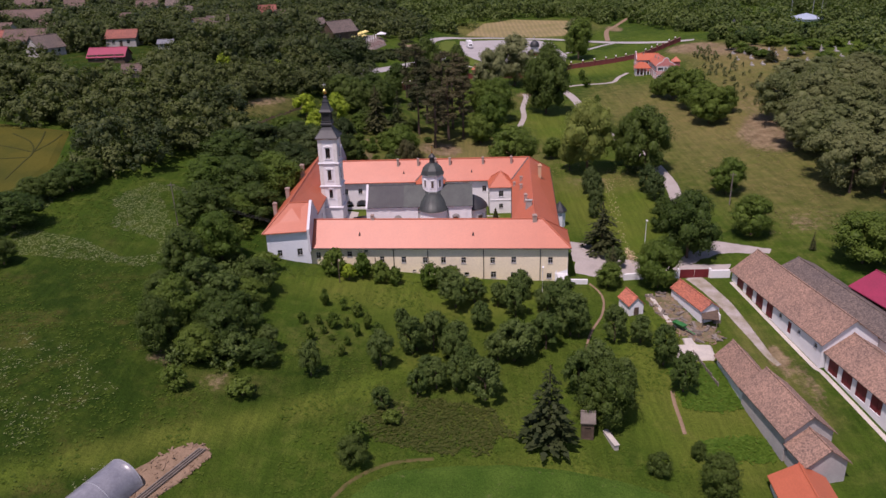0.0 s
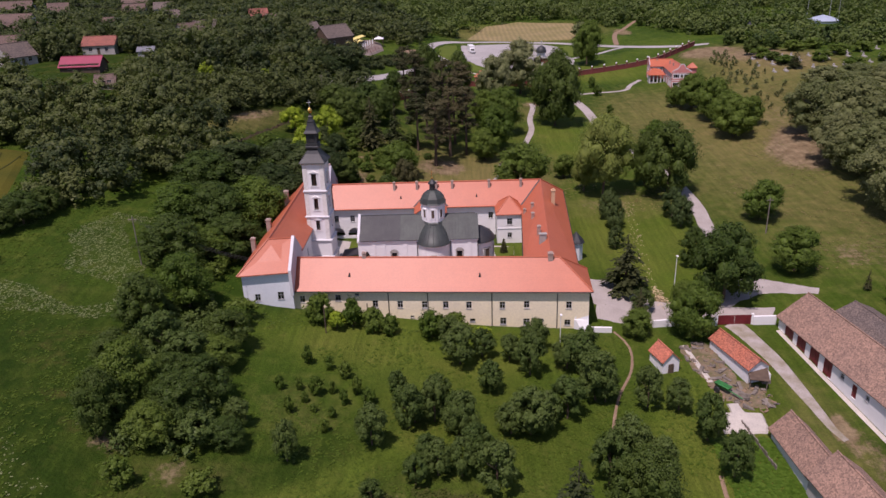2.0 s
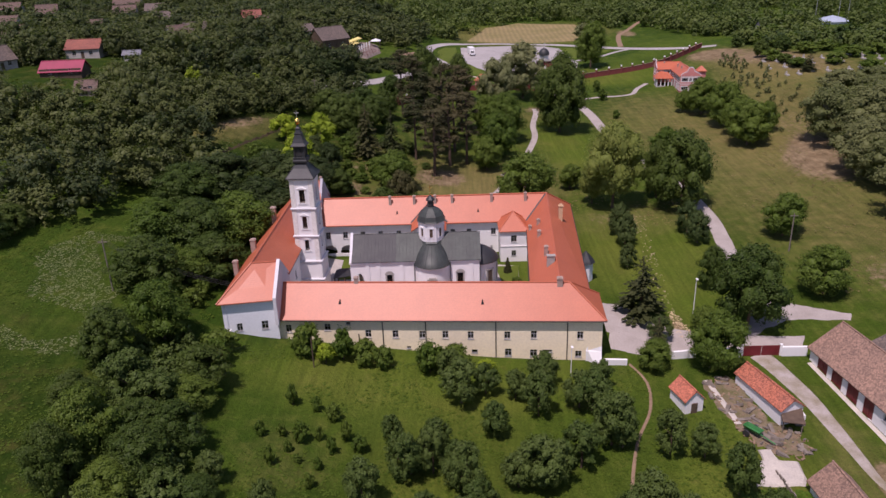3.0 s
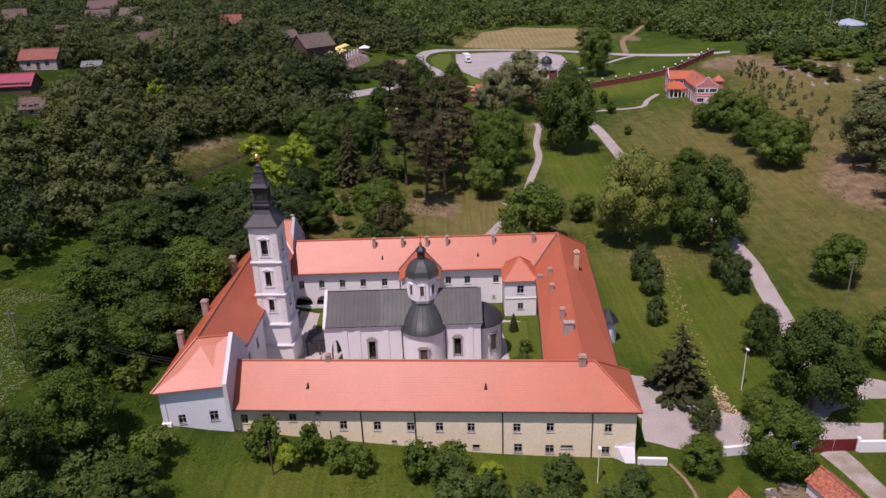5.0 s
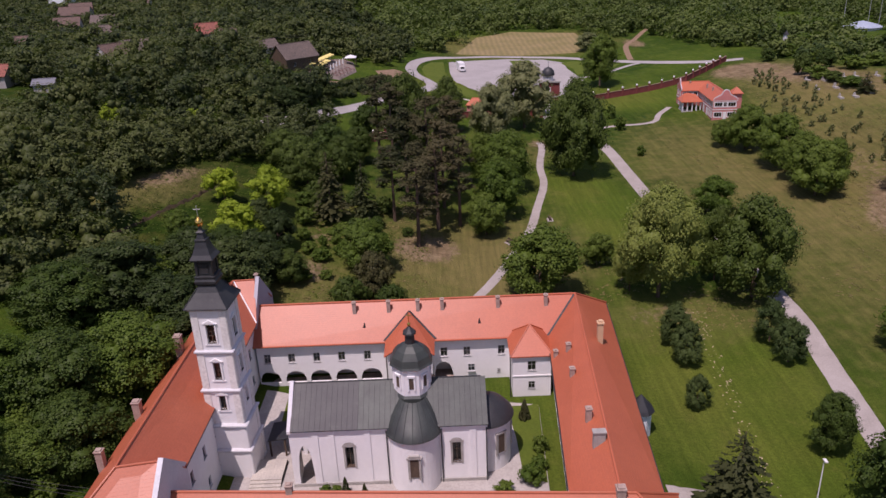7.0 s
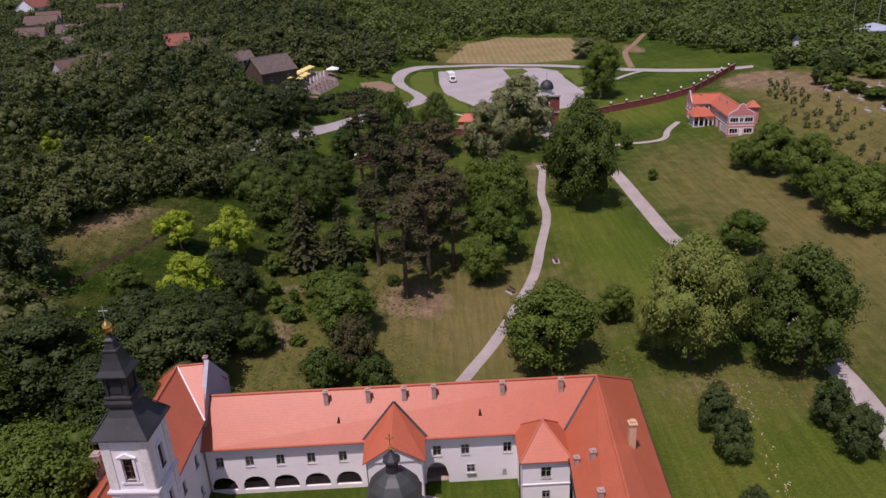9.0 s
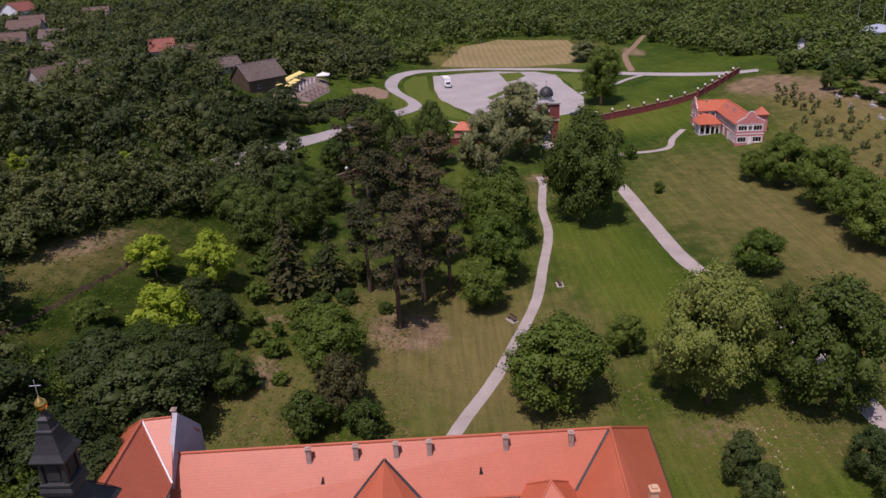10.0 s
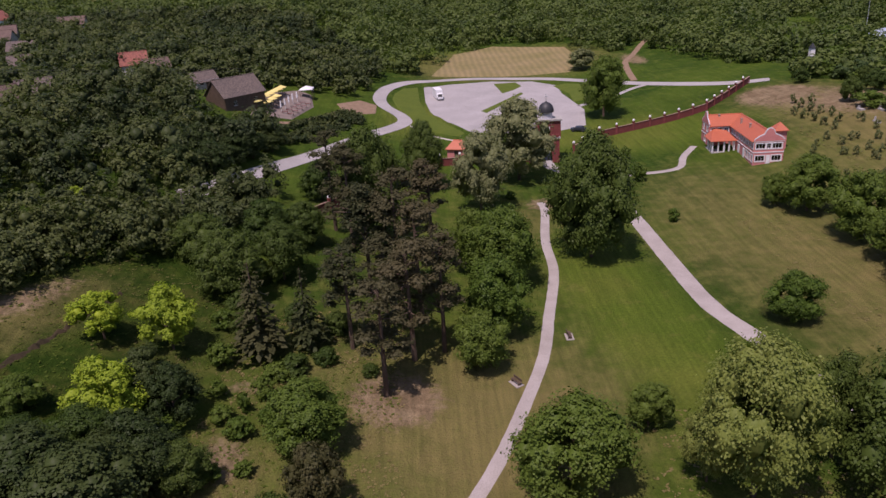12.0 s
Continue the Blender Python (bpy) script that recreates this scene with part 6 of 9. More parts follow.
# village on the slope
VILLAGE = (
        (-205.4, 366, 25, 10, 3.5, 7, 4, PLASTER_VILLAGE, TILE_BROWN, "long white village house with brown roof"),
        (-173, 322, 13, 9, 3.2, 6.6, 8, PLASTER_VILLAGE, TILE_BROWN, "white village house with brown roof"),
        (-151, 267, 14.5, 9, 3.4, 6.8, 6, PLASTER_VILLAGE, TILE_BROWN, "white village house with brown roof"),
        (-136, 249, 9, 8, 3, 6.6, 60, PLASTER_VILLAGE, TILE_GREY, "white gabled village house with grey-brown roof"),
        (-160, 268, 9, 8, 3.2, 6.4, 10, PLASTER_VILLAGE, TILE_VILLAGE, "village house with an orange roof"),
        (-210, 425, 10, 9, 3.5, 8, 20, PLASTER_VILLAGE, TILE_BROWN, "white village house with steep brown roof"),
        (-119.5, 273, 10.5, 8, 3.2, 5.6, 5, PLASTER_VILLAGE, TILE_VILLAGE, "white village house with a bright red roof"),
        (-111, 240.5, 11.5, 7, 1.8, 4.2, 4, WOOD_DARK, SHEET_MAGENTA, "dark barn with a magenta metal roof"),
        (-96.6, 222.5, 5.2, 5, 1.5, 3.6, 10, BRICK, TILE_BROWN, "rusty brown shed among trees"),
        (-99, 321, 8.5, 7, 3.2, 6.4, 30, WOOD_DARK, TILE_GREY, "weathered dark village house among trees"),
        (-104, 314, 7.5, 7, 3, 6, 55, PLASTER_VILLAGE, TILE_BROWN, "grey village house among trees"),
        (-156, 432, 10, 8, 3.5, 6.6, 10, PLASTER_VILLAGE, TILE_GREY, "village house with a grey-brown roof"),
        (-101.7, 266, 5, 4, 2.2, 3.2, 10, PLASTER_VILLAGE, FILM, "small shed with a pale blue metal roof"),
        (-153, 354, 6, 6, 3, 5.6, 15, PLASTER_VILLAGE, TILE_BROWN, "small village house with brown roof"),
        (-88.7, 366, 8, 7, 3.6, 7, 20, PLASTER_VILLAGE, TILE_VILLAGE, "village house with a red roof"),
        (-80, 360, 7.5, 6.5, 3, 5.6, 30, PLASTER_VILLAGE, TILE_BROWN, "low village house with brown roof"),
        (-62, 345, 7, 6, 2.2, 4.6, 40, PLASTER_VILLAGE, TILE_GREY, "grey outbuilding behind the tavern"),
        (-49.5, 330, 13, 9.5, 3.8, 8.0, 46, WOOD_DARK, TILE_GREY, "large dark-roofed tavern beside its terrace"),
        (-170, 514, 13, 9, 3.5, 7, 8, PLASTER_VILLAGE, TILE_BROWN, "village house with brown roof"),
        (-196, 627, 14, 9, 3.5, 7, 8, PLASTER_VILLAGE, TILE_VILLAGE, "village house with a red roof"),
        (-192, 490, 11, 9, 3.5, 7, 20, PLASTER_VILLAGE, TILE_BROWN, "white village house with brown roof"),
        (-248, 452, 18, 10, 3.5, 7.5, 10, PLASTER_VILLAGE, TILE_BROWN, "long white village house with brown roof"),
        (-187, 472, 15, 9, 3.4, 7, 6, PLASTER_VILLAGE, TILE_BROWN, "long village house with faded brown roof"),
        (-169, 424, 11, 8, 3.2, 6.6, 12, PLASTER_VILLAGE, TILE_BROWN, "village house with faded brown roof"),
        (-226, 546, 18, 12, 4.5, 9, 80, PLASTER_BLUE, TILE_VILLAGE, "tall gabled village house with red roof"),
        (-133, 385, 9, 7, 3, 6, 25, PLASTER_VILLAGE, TILE_GREY, "village house with grey-brown hipped roof"),
        (-180, 300, 11, 8, 3.2, 6.4, -8, PLASTER_VILLAGE, TILE_BROWN, "white village house with brown roof"))
for x, y, w, d, eave, rg, turn, wl, rf, lb in VILLAGE:
    p = [rot2(-w / 2, -d / 2, turn), rot2(w / 2, -d / 2, turn)]
    gable_house("village_house", (x + p[0][0], y + p[0][1]), (x + p[1][0], y + p[1][1]), d, eave, rg, lb, "house", wl, rf, [(w * 0.25, 1.7, 1.1, 1.3, "window"), (w * 0.5, 1.1, 1.0, 2.1, "wood"), (w * 0.75, 1.7, 1.1, 1.3, "window")], "village houses")


# ---- woods ----
def inside(x, y, poly):
    c = False
    j = len(poly) - 1
    for i in range(len(poly)):
        xi, yi, xj, yj = *poly[i], *poly[j]
        if (yi > y) != (yj > y) and x < (xj - xi) * (y - yi) / (yj - yi) + xi:
            c = not c
        j = i
    return c


def woods(name, poly, spacing, size, tall, leaves, material, label, seed, keep_off=(), leaf=0.55, hulls=True):
    """A wood of many crowns as one sheet of foliage: crowns differ in size, tone and outline, and run into one another."""
    rng = np.random.default_rng(seed)
    xs, ys = [p[0] for p in poly], [p[1] for p in poly]
    cl, ax, tn = [], [], []
    y = min(ys)
    while y < max(ys):
        x = min(xs) + rng.uniform(0, spacing)
        while x < max(xs):
            px, py = x + rng.uniform(-0.5, 0.5) * spacing, y + rng.uniform(-0.5, 0.5) * spacing
            x += spacing
            if not inside(px, py, poly) or any((px - q[0]) ** 2 + (py - q[1]) ** 2 < q[2] ** 2 for q in keep_off):
                continue
            slow = noise.noise(Vector((px * 0.03, py * 0.03, seed)))
            stand = noise.noise(Vector((px * 0.011, py * 0.016, seed + 7.0)))
            s = size * rng.uniform(0.45, 1.0) * (1.25 + 0.7 * slow) * (1.3 if rng.uniform() < 0.12 else 1.0)
            h = tall * rng.uniform(0.5, 1.1) * (1.15 + 0.6 * slow) * (1.25 if rng.uniform() < 0.12 else 1.0)
            z = height(px, py)
            tint = 0.25 * (0.5 + slow) + 0.35 * stand + 0.8 * rng.uniform(0, 1) ** 1.5
            nb = 12
            a = 6.2832 * (np.arange(nb) * 0.382 + rng.uniform(0, 1)) + rng.uniform(-0.4, 0.4, nb)
            zt = rng.permutation(nb) / (nb - 1.0) * rng.uniform(0.85, 1.0, nb)
            rad = np.sin(math.pi * np.minimum(0.96, 0.2 + 0.76 * zt)) ** 0.6 * rng.uniform(0.40, 0.74, nb) * s
            cl.append(np.stack([px + rad * np.cos(a), py + rad * np.sin(a), z + (0.18 + 0.66 * zt) * h, s * rng.uniform(0.28, 0.50, nb)], 1))
            ax.append(np.tile([px, py, z + 0.4 * h], (nb, 1)))
            tn.append(np.clip(tint + rng.uniform(-0.10, 0.10, nb), 0, 0.99))
        y += spacing * 0.9
    if not cl:
        return None
    cl, ax, tn = np.concatenate(cl), np.concatenate(ax), np.concatenate(tn)
    each = 8
    per = max(3, leaves // (nb * each))
    sp, face = sprays_on(rng, cl, ax, each, 0.34)
    lv = leaf_cloud(rng, sp, per, leaf, 0.75, 0.5, face)
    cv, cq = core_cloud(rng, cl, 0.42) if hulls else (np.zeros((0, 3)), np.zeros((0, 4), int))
    # hulls get half the leaf tint: shade inside the crowns put into the colour
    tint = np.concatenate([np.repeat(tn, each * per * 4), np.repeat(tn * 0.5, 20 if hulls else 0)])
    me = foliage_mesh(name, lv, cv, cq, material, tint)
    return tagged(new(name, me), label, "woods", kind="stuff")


HOMES = []
for x, y, w, d, *rest in VILLAGE:
    r = 0.55 * max(w, d) + 3.0
    for k_ in (0.0, 0.8, 1.6, 2.4, 3.1) if y < 300 else (0.0, 0.8, 1.5):
        HOMES.append((x - k_ * r * x / 300, y - k_ * r * 0.9, r))
HOMES += [(-38, 340, 15), (-36, 352, 12), (-96, 294, 6)]
ROAD_EDGE = [(-36.5, 282, 4.6), (-32, 293, 4.6), (-28.5, 300, 4.6)]
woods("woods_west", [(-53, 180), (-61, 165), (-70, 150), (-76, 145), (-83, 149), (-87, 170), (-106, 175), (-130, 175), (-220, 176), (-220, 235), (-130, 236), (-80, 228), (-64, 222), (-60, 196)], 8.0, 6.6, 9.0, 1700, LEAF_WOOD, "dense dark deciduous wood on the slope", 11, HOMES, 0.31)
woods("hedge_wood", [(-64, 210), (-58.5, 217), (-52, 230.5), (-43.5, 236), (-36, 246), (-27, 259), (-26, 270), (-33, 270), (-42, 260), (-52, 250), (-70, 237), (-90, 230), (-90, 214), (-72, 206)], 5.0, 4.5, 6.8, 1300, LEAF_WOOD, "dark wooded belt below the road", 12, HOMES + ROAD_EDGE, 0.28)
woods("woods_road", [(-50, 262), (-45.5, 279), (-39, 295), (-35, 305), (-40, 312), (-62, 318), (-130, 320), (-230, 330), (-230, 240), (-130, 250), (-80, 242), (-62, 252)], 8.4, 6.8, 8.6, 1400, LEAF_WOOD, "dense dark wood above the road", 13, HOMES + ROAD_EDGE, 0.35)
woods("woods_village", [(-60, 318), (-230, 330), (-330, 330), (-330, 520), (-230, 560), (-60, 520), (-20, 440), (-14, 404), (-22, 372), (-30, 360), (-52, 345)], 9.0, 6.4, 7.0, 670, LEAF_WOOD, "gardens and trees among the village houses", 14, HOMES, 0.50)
woods("woods_north", [(-60, 520), (-20, 440), (-10, 416), (2, 424), (14, 478), (38, 498), (76, 478), (86, 440), (104, 420), (116, 372), (240, 400), (300, 500), (290, 720), (-320, 740), (-300, 540), (-230, 560)], 11.0, 8.4, 9.4, 480, LEAF_FAR, "wide green wood beyond the field", 15, [(198, 430, 14), (193, 419, 12), (188, 408, 12), (183, 397, 12), (178, 386, 12), (172, 374, 11), (206, 424, 12), (140, 546, 9), (140, 528, 9), (140, 510, 9), (142, 495, 9), (146, 480, 10), (153, 469, 11), (156, 455, 12), (158, 441, 13), (180, 470, 13), (190, 492, 14), (165, 425, 14), (205, 444, 14), (8, 476, 12), (-8, 452, 11),  (86, 422, 9), (96, 443, 10), (90, 428, 9), (104, 458, 9)], 0.70, False)
woods("scrub_hill", [(150, 230), (135, 300), (118, 352), (125, 372), (240, 400), (300, 380), (300, 200)], 8.4, 4.8, 6.0, 300, LEAF_FAR, "scrubby trees over the hill cemetery", 16, [(198, 430, 16), (193, 419, 12), (188, 408, 12), (183, 397, 12), (178, 386, 12), (172, 374, 11), (206, 424, 12), (140, 300, 22), (165, 400, 12)], 0.7)
yw = [(-98, 296), (-92, 292.5), (-86, 290)]
mb = Mesh()
for a, b in zip(yw, yw[1:]):
    z = height(*a)
    mb.add([(*a, z - 0.6), (*b, z - 0.6), (b[0], b[1] + 0.3, z - 0.6), (a[0], a[1] + 0.3, z - 0.6), (*a, z + 2.0), (*b, z + 2.0), (b[0], b[1] + 0.3, z + 2.0), (a[0], a[1] + 0.3, z + 2.0)], [(0, 3, 2, 1), (4, 5, 6, 7), (0, 1, 5, 4), (1, 2, 6, 5), (2, 3, 7, 6), (3, 0, 4, 7)])
single("garden_wall", mb, PLASTER_WHITE, "white garden wall beside the village trees", "wall", kind="structure", base=on_ground(-98, 296))


# ---- planted and wild trees ----
P = ("leafy orchard fruit tree in rough grass", "orchard trees", "tree", "tree")
tree("fruit_tree", 0.0, 113.0, 5.8, 6.8, *P)
tree("fruit_tree", 4.2, 106.6, 4.0, 5.0, *P)
tree("fruit_tree", 10.3, 110.9, 4.6, 7.3, *P)
tree("fruit_tree", 17.6, 111.5, 5.5, 6.7, *P)
tree("fruit_tree", 18.9, 105.1, 6.4, 8.1, *P)
tree("fruit_tree", 14.4, 101.1, 5.6, 6.6, *P)
tree("fruit_tree", 9.1, 97.6, 6.1, 7.2, *P)
tree("fruit_tree", 25.8, 103.4, 4.2, 6.6, *P)
tree("fruit_tree", 29.9, 102.8, 4.1, 5.0, *P)
tree("fruit_tree", 32.0, 96.8, 4.6, 7.1, *P)
tree("fruit_tree", 33.2, 90.2, 4.4, 6.9, *P)
tree("fruit_tree", 20.7, 92.5, 5.5, 7.1, *P)
tree("fruit_tree", 24.2, 90.9, 4.9, 5.3, *P)
tree("fruit_tree", 22.1, 84.7, 5.2, 8.0, *P)
tree("fruit_tree", 17.7, 88.7, 5.0, 7.8, *P)
tree("fruit_tree", 4.1, 87.2, 5.3, 7.0, *P)
tree("fruit_tree", 0.5, 95.4, 4.4, 7.6, *P)
tree("fruit_tree", 0.0, 89.1, 3.8, 5.6, *P)
tree("fruit_tree", -1.1, 98.7, 3.4, 5.1, *P)
tree("fruit_tree", -11.2, 92.8, 4.5, 6.0, *P)
tree("fruit_tree", -6.7, 97.1, 4.6, 6.6, *P)
tree("fruit_tree", -3.5, 98.8, 4.3, 6.8, *P)
tree("fruit_tree", -5.5, 86.9, 3.2, 4.2, *P)
tree("fruit_tree", -10.3, 83.2, 2.9, 3.2, *P)
tree("fruit_tree", -4.2, 91.3, 3.4, 3.7, *P)
tree("fruit_tree", -8.7, 103.2, 3.1, 4.3, *P)
tree("fruit_tree", -20.7, 88.1, 3.3, 5.8, *P)
tree("fruit_tree", -27.8, 93.3, 3.6, 4.0, *P)
P = ("young shrub in the rough grass", "saplings", "shrub", "shrub")
tree("bush", -22.0, 109.2, 1.8, 3.1, *P)
tree("bush", -18.8, 108.5, 1.6, 2.2, *P)
tree("bush", -16.4, 106.9, 2.2, 2.5, *P)
tree("bush", -14.2, 102.9, 1.7, 3.0, *P)
tree("bush", -24.6, 102.3, 1.5, 2.1, *P)
tree("bush", -22.1, 102.7, 1.3, 1.8, *P)
tree("bush", -19.5, 101.9, 2.1, 2.9, *P)
tree("bush", -20.8, 99.9, 1.2, 1.6, *P)
tree("bush", -22.4, 97.3, 1.5, 2.5, *P)
tree("bush", -17.5, 102.7, 1.3, 1.9, *P)
tree("bush", -15.6, 100.4, 1.5, 2.4, *P)
tree("bush", -12.4, 101.2, 2.1, 2.4, *P)
tree("bush", -16.8, 97.4, 1.2, 1.6, *P)
tree("bush", -19.3, 98.2, 1.2, 1.1, *P)
tree("bush", -17.2, 94.2, 1.4, 2.0, *P)
tree("bush", -37.6, 81.7, 3.8, 3.2, *P)
tree("bush", -28.8, 81.7, 4.2, 2.8, *P)
tree("bush", -34.0, 119.3, 5.8, 3.5, *P)
tree("bush", -8.7, 80.2, 2.8, 2.0, *P)
tree("bush", -13.0, 75.9, 3.3, 3.0, *P)
P = ("dark spruce standing in the orchard", "", "spruce", "tree")
tree("spruce", 12.1, 78.7, 6.6, 12.7, *P)
P = ("dense dark fruit tree in the orchard", "orchard trees", "tree", "tree")
tree("dark_tree", 20.9, 83.4, 8.2, 10.0, *P)
tree("dark_tree", -12.9, 72.0, 4.2, 4.3, *P)
P = ("dense dark thicket tree below the monastery", "thicket trees", "tree", "tree")
tree("dark_tree", -47.9, 131.1, 10.9, 9.5, *P)
P = ("leafy green thicket tree below the monastery", "thicket trees", "tree", "tree")
tree("tree", -42.1, 119.8, 8.9, 9.3, *P)
P = ("dense dark thicket tree below the monastery", "thicket trees", "tree", "tree")
tree("dark_tree", -46.1, 112.6, 7.9, 8.4, *P)
P = ("grey-green thicket tree below the monastery", "thicket trees", "tree", "tree")
tree("fruit_tree", -40.7, 105.2, 7.0, 7.4, *P)
P = ("dense dark thicket tree below the monastery", "thicket trees", "tree", "tree")
tree("dark_tree", -45.4, 101.1, 6.2, 6.2, *P)
P = ("leafy green thicket tree below the monastery", "thicket trees", "tree", "tree")
tree("tree", -40.7, 94.5, 7.9, 9.5, *P)
P = ("dense dark thicket tree below the monastery", "thicket trees", "tree", "tree")
tree("dark_tree", -42.0, 88.9, 6.2, 9.0, *P)
P = ("grey-green thicket tree below the monastery", "thicket trees", "tree", "tree")
tree("fruit_tree", -36.8, 103.3, 6.9, 6.4, *P)
P = ("dense dark thicket tree below the monastery", "thicket trees", "tree", "tree")
tree("dark_tree", -33.7, 110.6, 7.1, 6.2, *P)
P = ("dense dark thicket tree below the monastery", "thicket trees", "tree", "tree")
tree("dark_tree", -34.6, 92.1, 8.1, 7.2, *P)
P = ("grey-green thicket tree below the monastery", "thicket trees", "tree", "tree")
tree("fruit_tree", -31.2, 89.1, 5.0, 4.6, *P)
P = ("dense dark thicket tree below the monastery", "thicket trees", "tree", "tree")
tree("dark_tree", -27.9, 89.4, 4.9, 4.0, *P)
P = ("leafy green thicket tree below the monastery", "thicket trees", "tree", "tree")
tree("tree", -36.4, 88.2, 6.5, 5.6, *P)
P = ("dense dark thicket tree below the monastery", "thicket trees", "tree", "tree")
tree("dark_tree", -33.1, 97.6, 7.0, 6.4, *P)
P = ("leafy green thicket tree below the monastery", "thicket trees", "tree", "tree")
tree("tree", -33.6, 105.3, 6.8, 5.0, *P)
P = ("dense dark thicket tree below the monastery", "thicket trees", "tree", "tree")
tree("dark_tree", -36.6, 97.2, 7.0, 6.4, *P)
P = ("bushy green tree beside the monastery wall", "trees beside the wall", "tree", "tree")
tree("slope_tree", -34.0, 179.3, 14.5, 10.6, *P)
tree("tree", -39.3, 153.9, 13.8, 11.0, *P)
tree("dark_tree", -46.0, 148.7, 12.7, 9.5, *P)
tree("tree", -52.2, 147.1, 11.4, 8.4, *P)
tree("dark_tree", -40.5, 139.8, 11.0, 8.2, *P)
tree("tree", -44.2, 136.1, 8.6, 6.1, *P)
tree("tree", -48.9, 136.1, 8.5, 6.1, *P)
tree("slope_tree", -40.1, 169.1, 11.8, 8.4, *P)
P = ("dark tree beside the monastery wall", "trees beside the wall", "tree", "tree")
tree("slope_tree", -48.2, 171.5, 14.5, 10.0, *P)
tree("slope_tree", -40.1, 182.9, 11.9, 9.1, *P)
tree("dark_tree", -52.6, 164.4, 13.3, 9.1, *P)
tree("slope_tree", -34.5, 166.0, 10.3, 8.7, *P)
P = ("garden shrub at the foot of the wall", "wall shrubs", "shrub", "shrub")
tree("bush", -22.2, 121.9, 4.8, 5.2, *P)
tree("lime_tree", -19.4, 119.9, 2.8, 3.4, *P)
tree("bush", -17.1, 121.5, 4.1, 4.9, *P)
tree("bush", -13.9, 120.7, 4.1, 4.1, *P)
tree("bush", -11.2, 120.3, 3.4, 3.3, *P)
tree("bush", -4.4, 119.9, 4.7, 4.7, *P)
tree("bush", -0.8, 121.1, 4.8, 3.9, *P)
tree("lime_tree", 3.7, 119.8, 3.2, 2.6, *P)
tree("bush", -33.9, 116.8, 4.3, 3.5, *P)
P = ("dense dark conifer on the mown lawn", "lawn conifers", "tree", "tree")
tree("spruce", 29.5, 135.4, 7.4, 11.2, *P)
tree("lawn_tree", 31.6, 154.4, 3.4, 5.1, *P)
tree("lawn_tree", 30.9, 128.6, 3.9, 4.4, *P)
P = ("broad dark round tree beside the drive", "drive trees", "tree", "tree")
tree("dark_tree", 44.2, 145.0, 5.6, 8.0, *P)
tree("dark_tree", 45.6, 131.8, 11.4, 14.2, *P)
tree("tree", 37.1, 120.6, 8.2, 9.6, *P)
P = ("leafy young tree on the hillside", "", "tree", "tree")
tree("tree", 28.3, 121.3, 5.3, 4.9, *P)
P = ("dark bushy tree at the meadow edge", "meadow edge trees", "tree", "tree")
tree("dark_tree", -79.7, 121.6, 11.3, 6.7, *P)
tree("dark_tree", -81.9, 133.0, 6.6, 4.9, *P)
tree("dark_tree", -77.3, 139.3, 8.0, 6.1, *P)
tree("dark_tree", -75.2, 143.9, 5.9, 5.5, *P)
tree("dark_tree", -79.3, 135.7, 6.7, 5.0, *P)
tree("dark_tree", -74.5, 108.6, 4.7, 5.0, *P)
P = ("large pale-leaved tree on the hillside", "hillside lindens", "linden", "tree")
tree("hill_linden", 104.6, 210.4, 18.9, 15.4, *P)
tree("hill_linden", 107.0, 195.3, 17.7, 13.7, *P)
tree("hill_linden", 90.2, 165.4, 16.0, 14.7, *P)
tree("hill_linden", 103.7, 175.5, 16.8, 13.8, *P)
tree("hill_linden", 109.9, 238.8, 17.5, 12.3, *P)
tree("hill_linden", 120.5, 240.8, 17.5, 11.4, *P)
tree("hill_linden", 130.3, 237.0, 19.1, 11.8, *P)
tree("hill_linden", 96.1, 156.6, 14.0, 14.3, *P)
tree("hill_linden", 92.6, 187.8, 12.7, 11.2, *P)
P = ("leafy young tree on the dry hillside", "", "tree", "tree")
tree("tree", 63.9, 163.6, 9.6, 9.0, *P)
tree("tree", 61.4, 140.8, 9.8, 8.6, *P)
P = ("dense leafy tree in the hillside row", "hillside row", "tree", "tree")
tree("tree", 76.4, 255.5, 11.6, 11.6, *P)
tree("tree", 78.4, 240.5, 12.4, 13.0, *P)
tree("tree", 79.2, 230.6, 10.8, 11.0, *P)
tree("tree", 78.0, 221.5, 12.4, 12.2, *P)
tree("tree", 86.4, 231.0, 8.0, 8.6, *P)
tree("tree", 72.2, 260.0, 6.4, 7.0, *P)
P = ("rounded dark evergreen on the mown lawn", "lawn evergreens", "tree", "tree")
tree("lawn_tree", 33.2, 169.4, 5.2, 7.2, *P)
tree("lawn_tree", 33.4, 164.6, 5.0, 6.8, *P)
tree("lawn_tree", 46.8, 168.6, 5.2, 7.0, *P)
tree("lawn_tree", 47.2, 163.2, 5.4, 7.0, *P)
P = ("dense green tree on the hillside", "", "tree", "tree")
tree("tree", 76.8, 126.1, 13.3, 10.3, *P)
tree("tree", 81.0, 125.6, 9.6, 10.5, *P)
P = ("dark scrub bush on the dry hill", "hill scrub", "shrub", "shrub")
tree("bush", 127.8, 350.6, 10.5, 4.2, *P)
tree("bush", 131.6, 333.1, 8.5, 3.8, *P)
tree("bush", 131.7, 311.9, 9.3, 4.2, *P)
tree("bush", 141.5, 316.0, 8.5, 4.0, *P)
tree("bush", 142.4, 297.3, 8.9, 4.0, *P)
tree("bush", 151.9, 298.9, 8.1, 3.8, *P)
tree("bush", 116.0, 303.4, 8.2, 3.9, *P)
tree("bush", 119.7, 289.4, 7.4, 3.3, *P)
tree("bush", 132.4, 289.0, 7.4, 3.8, *P)
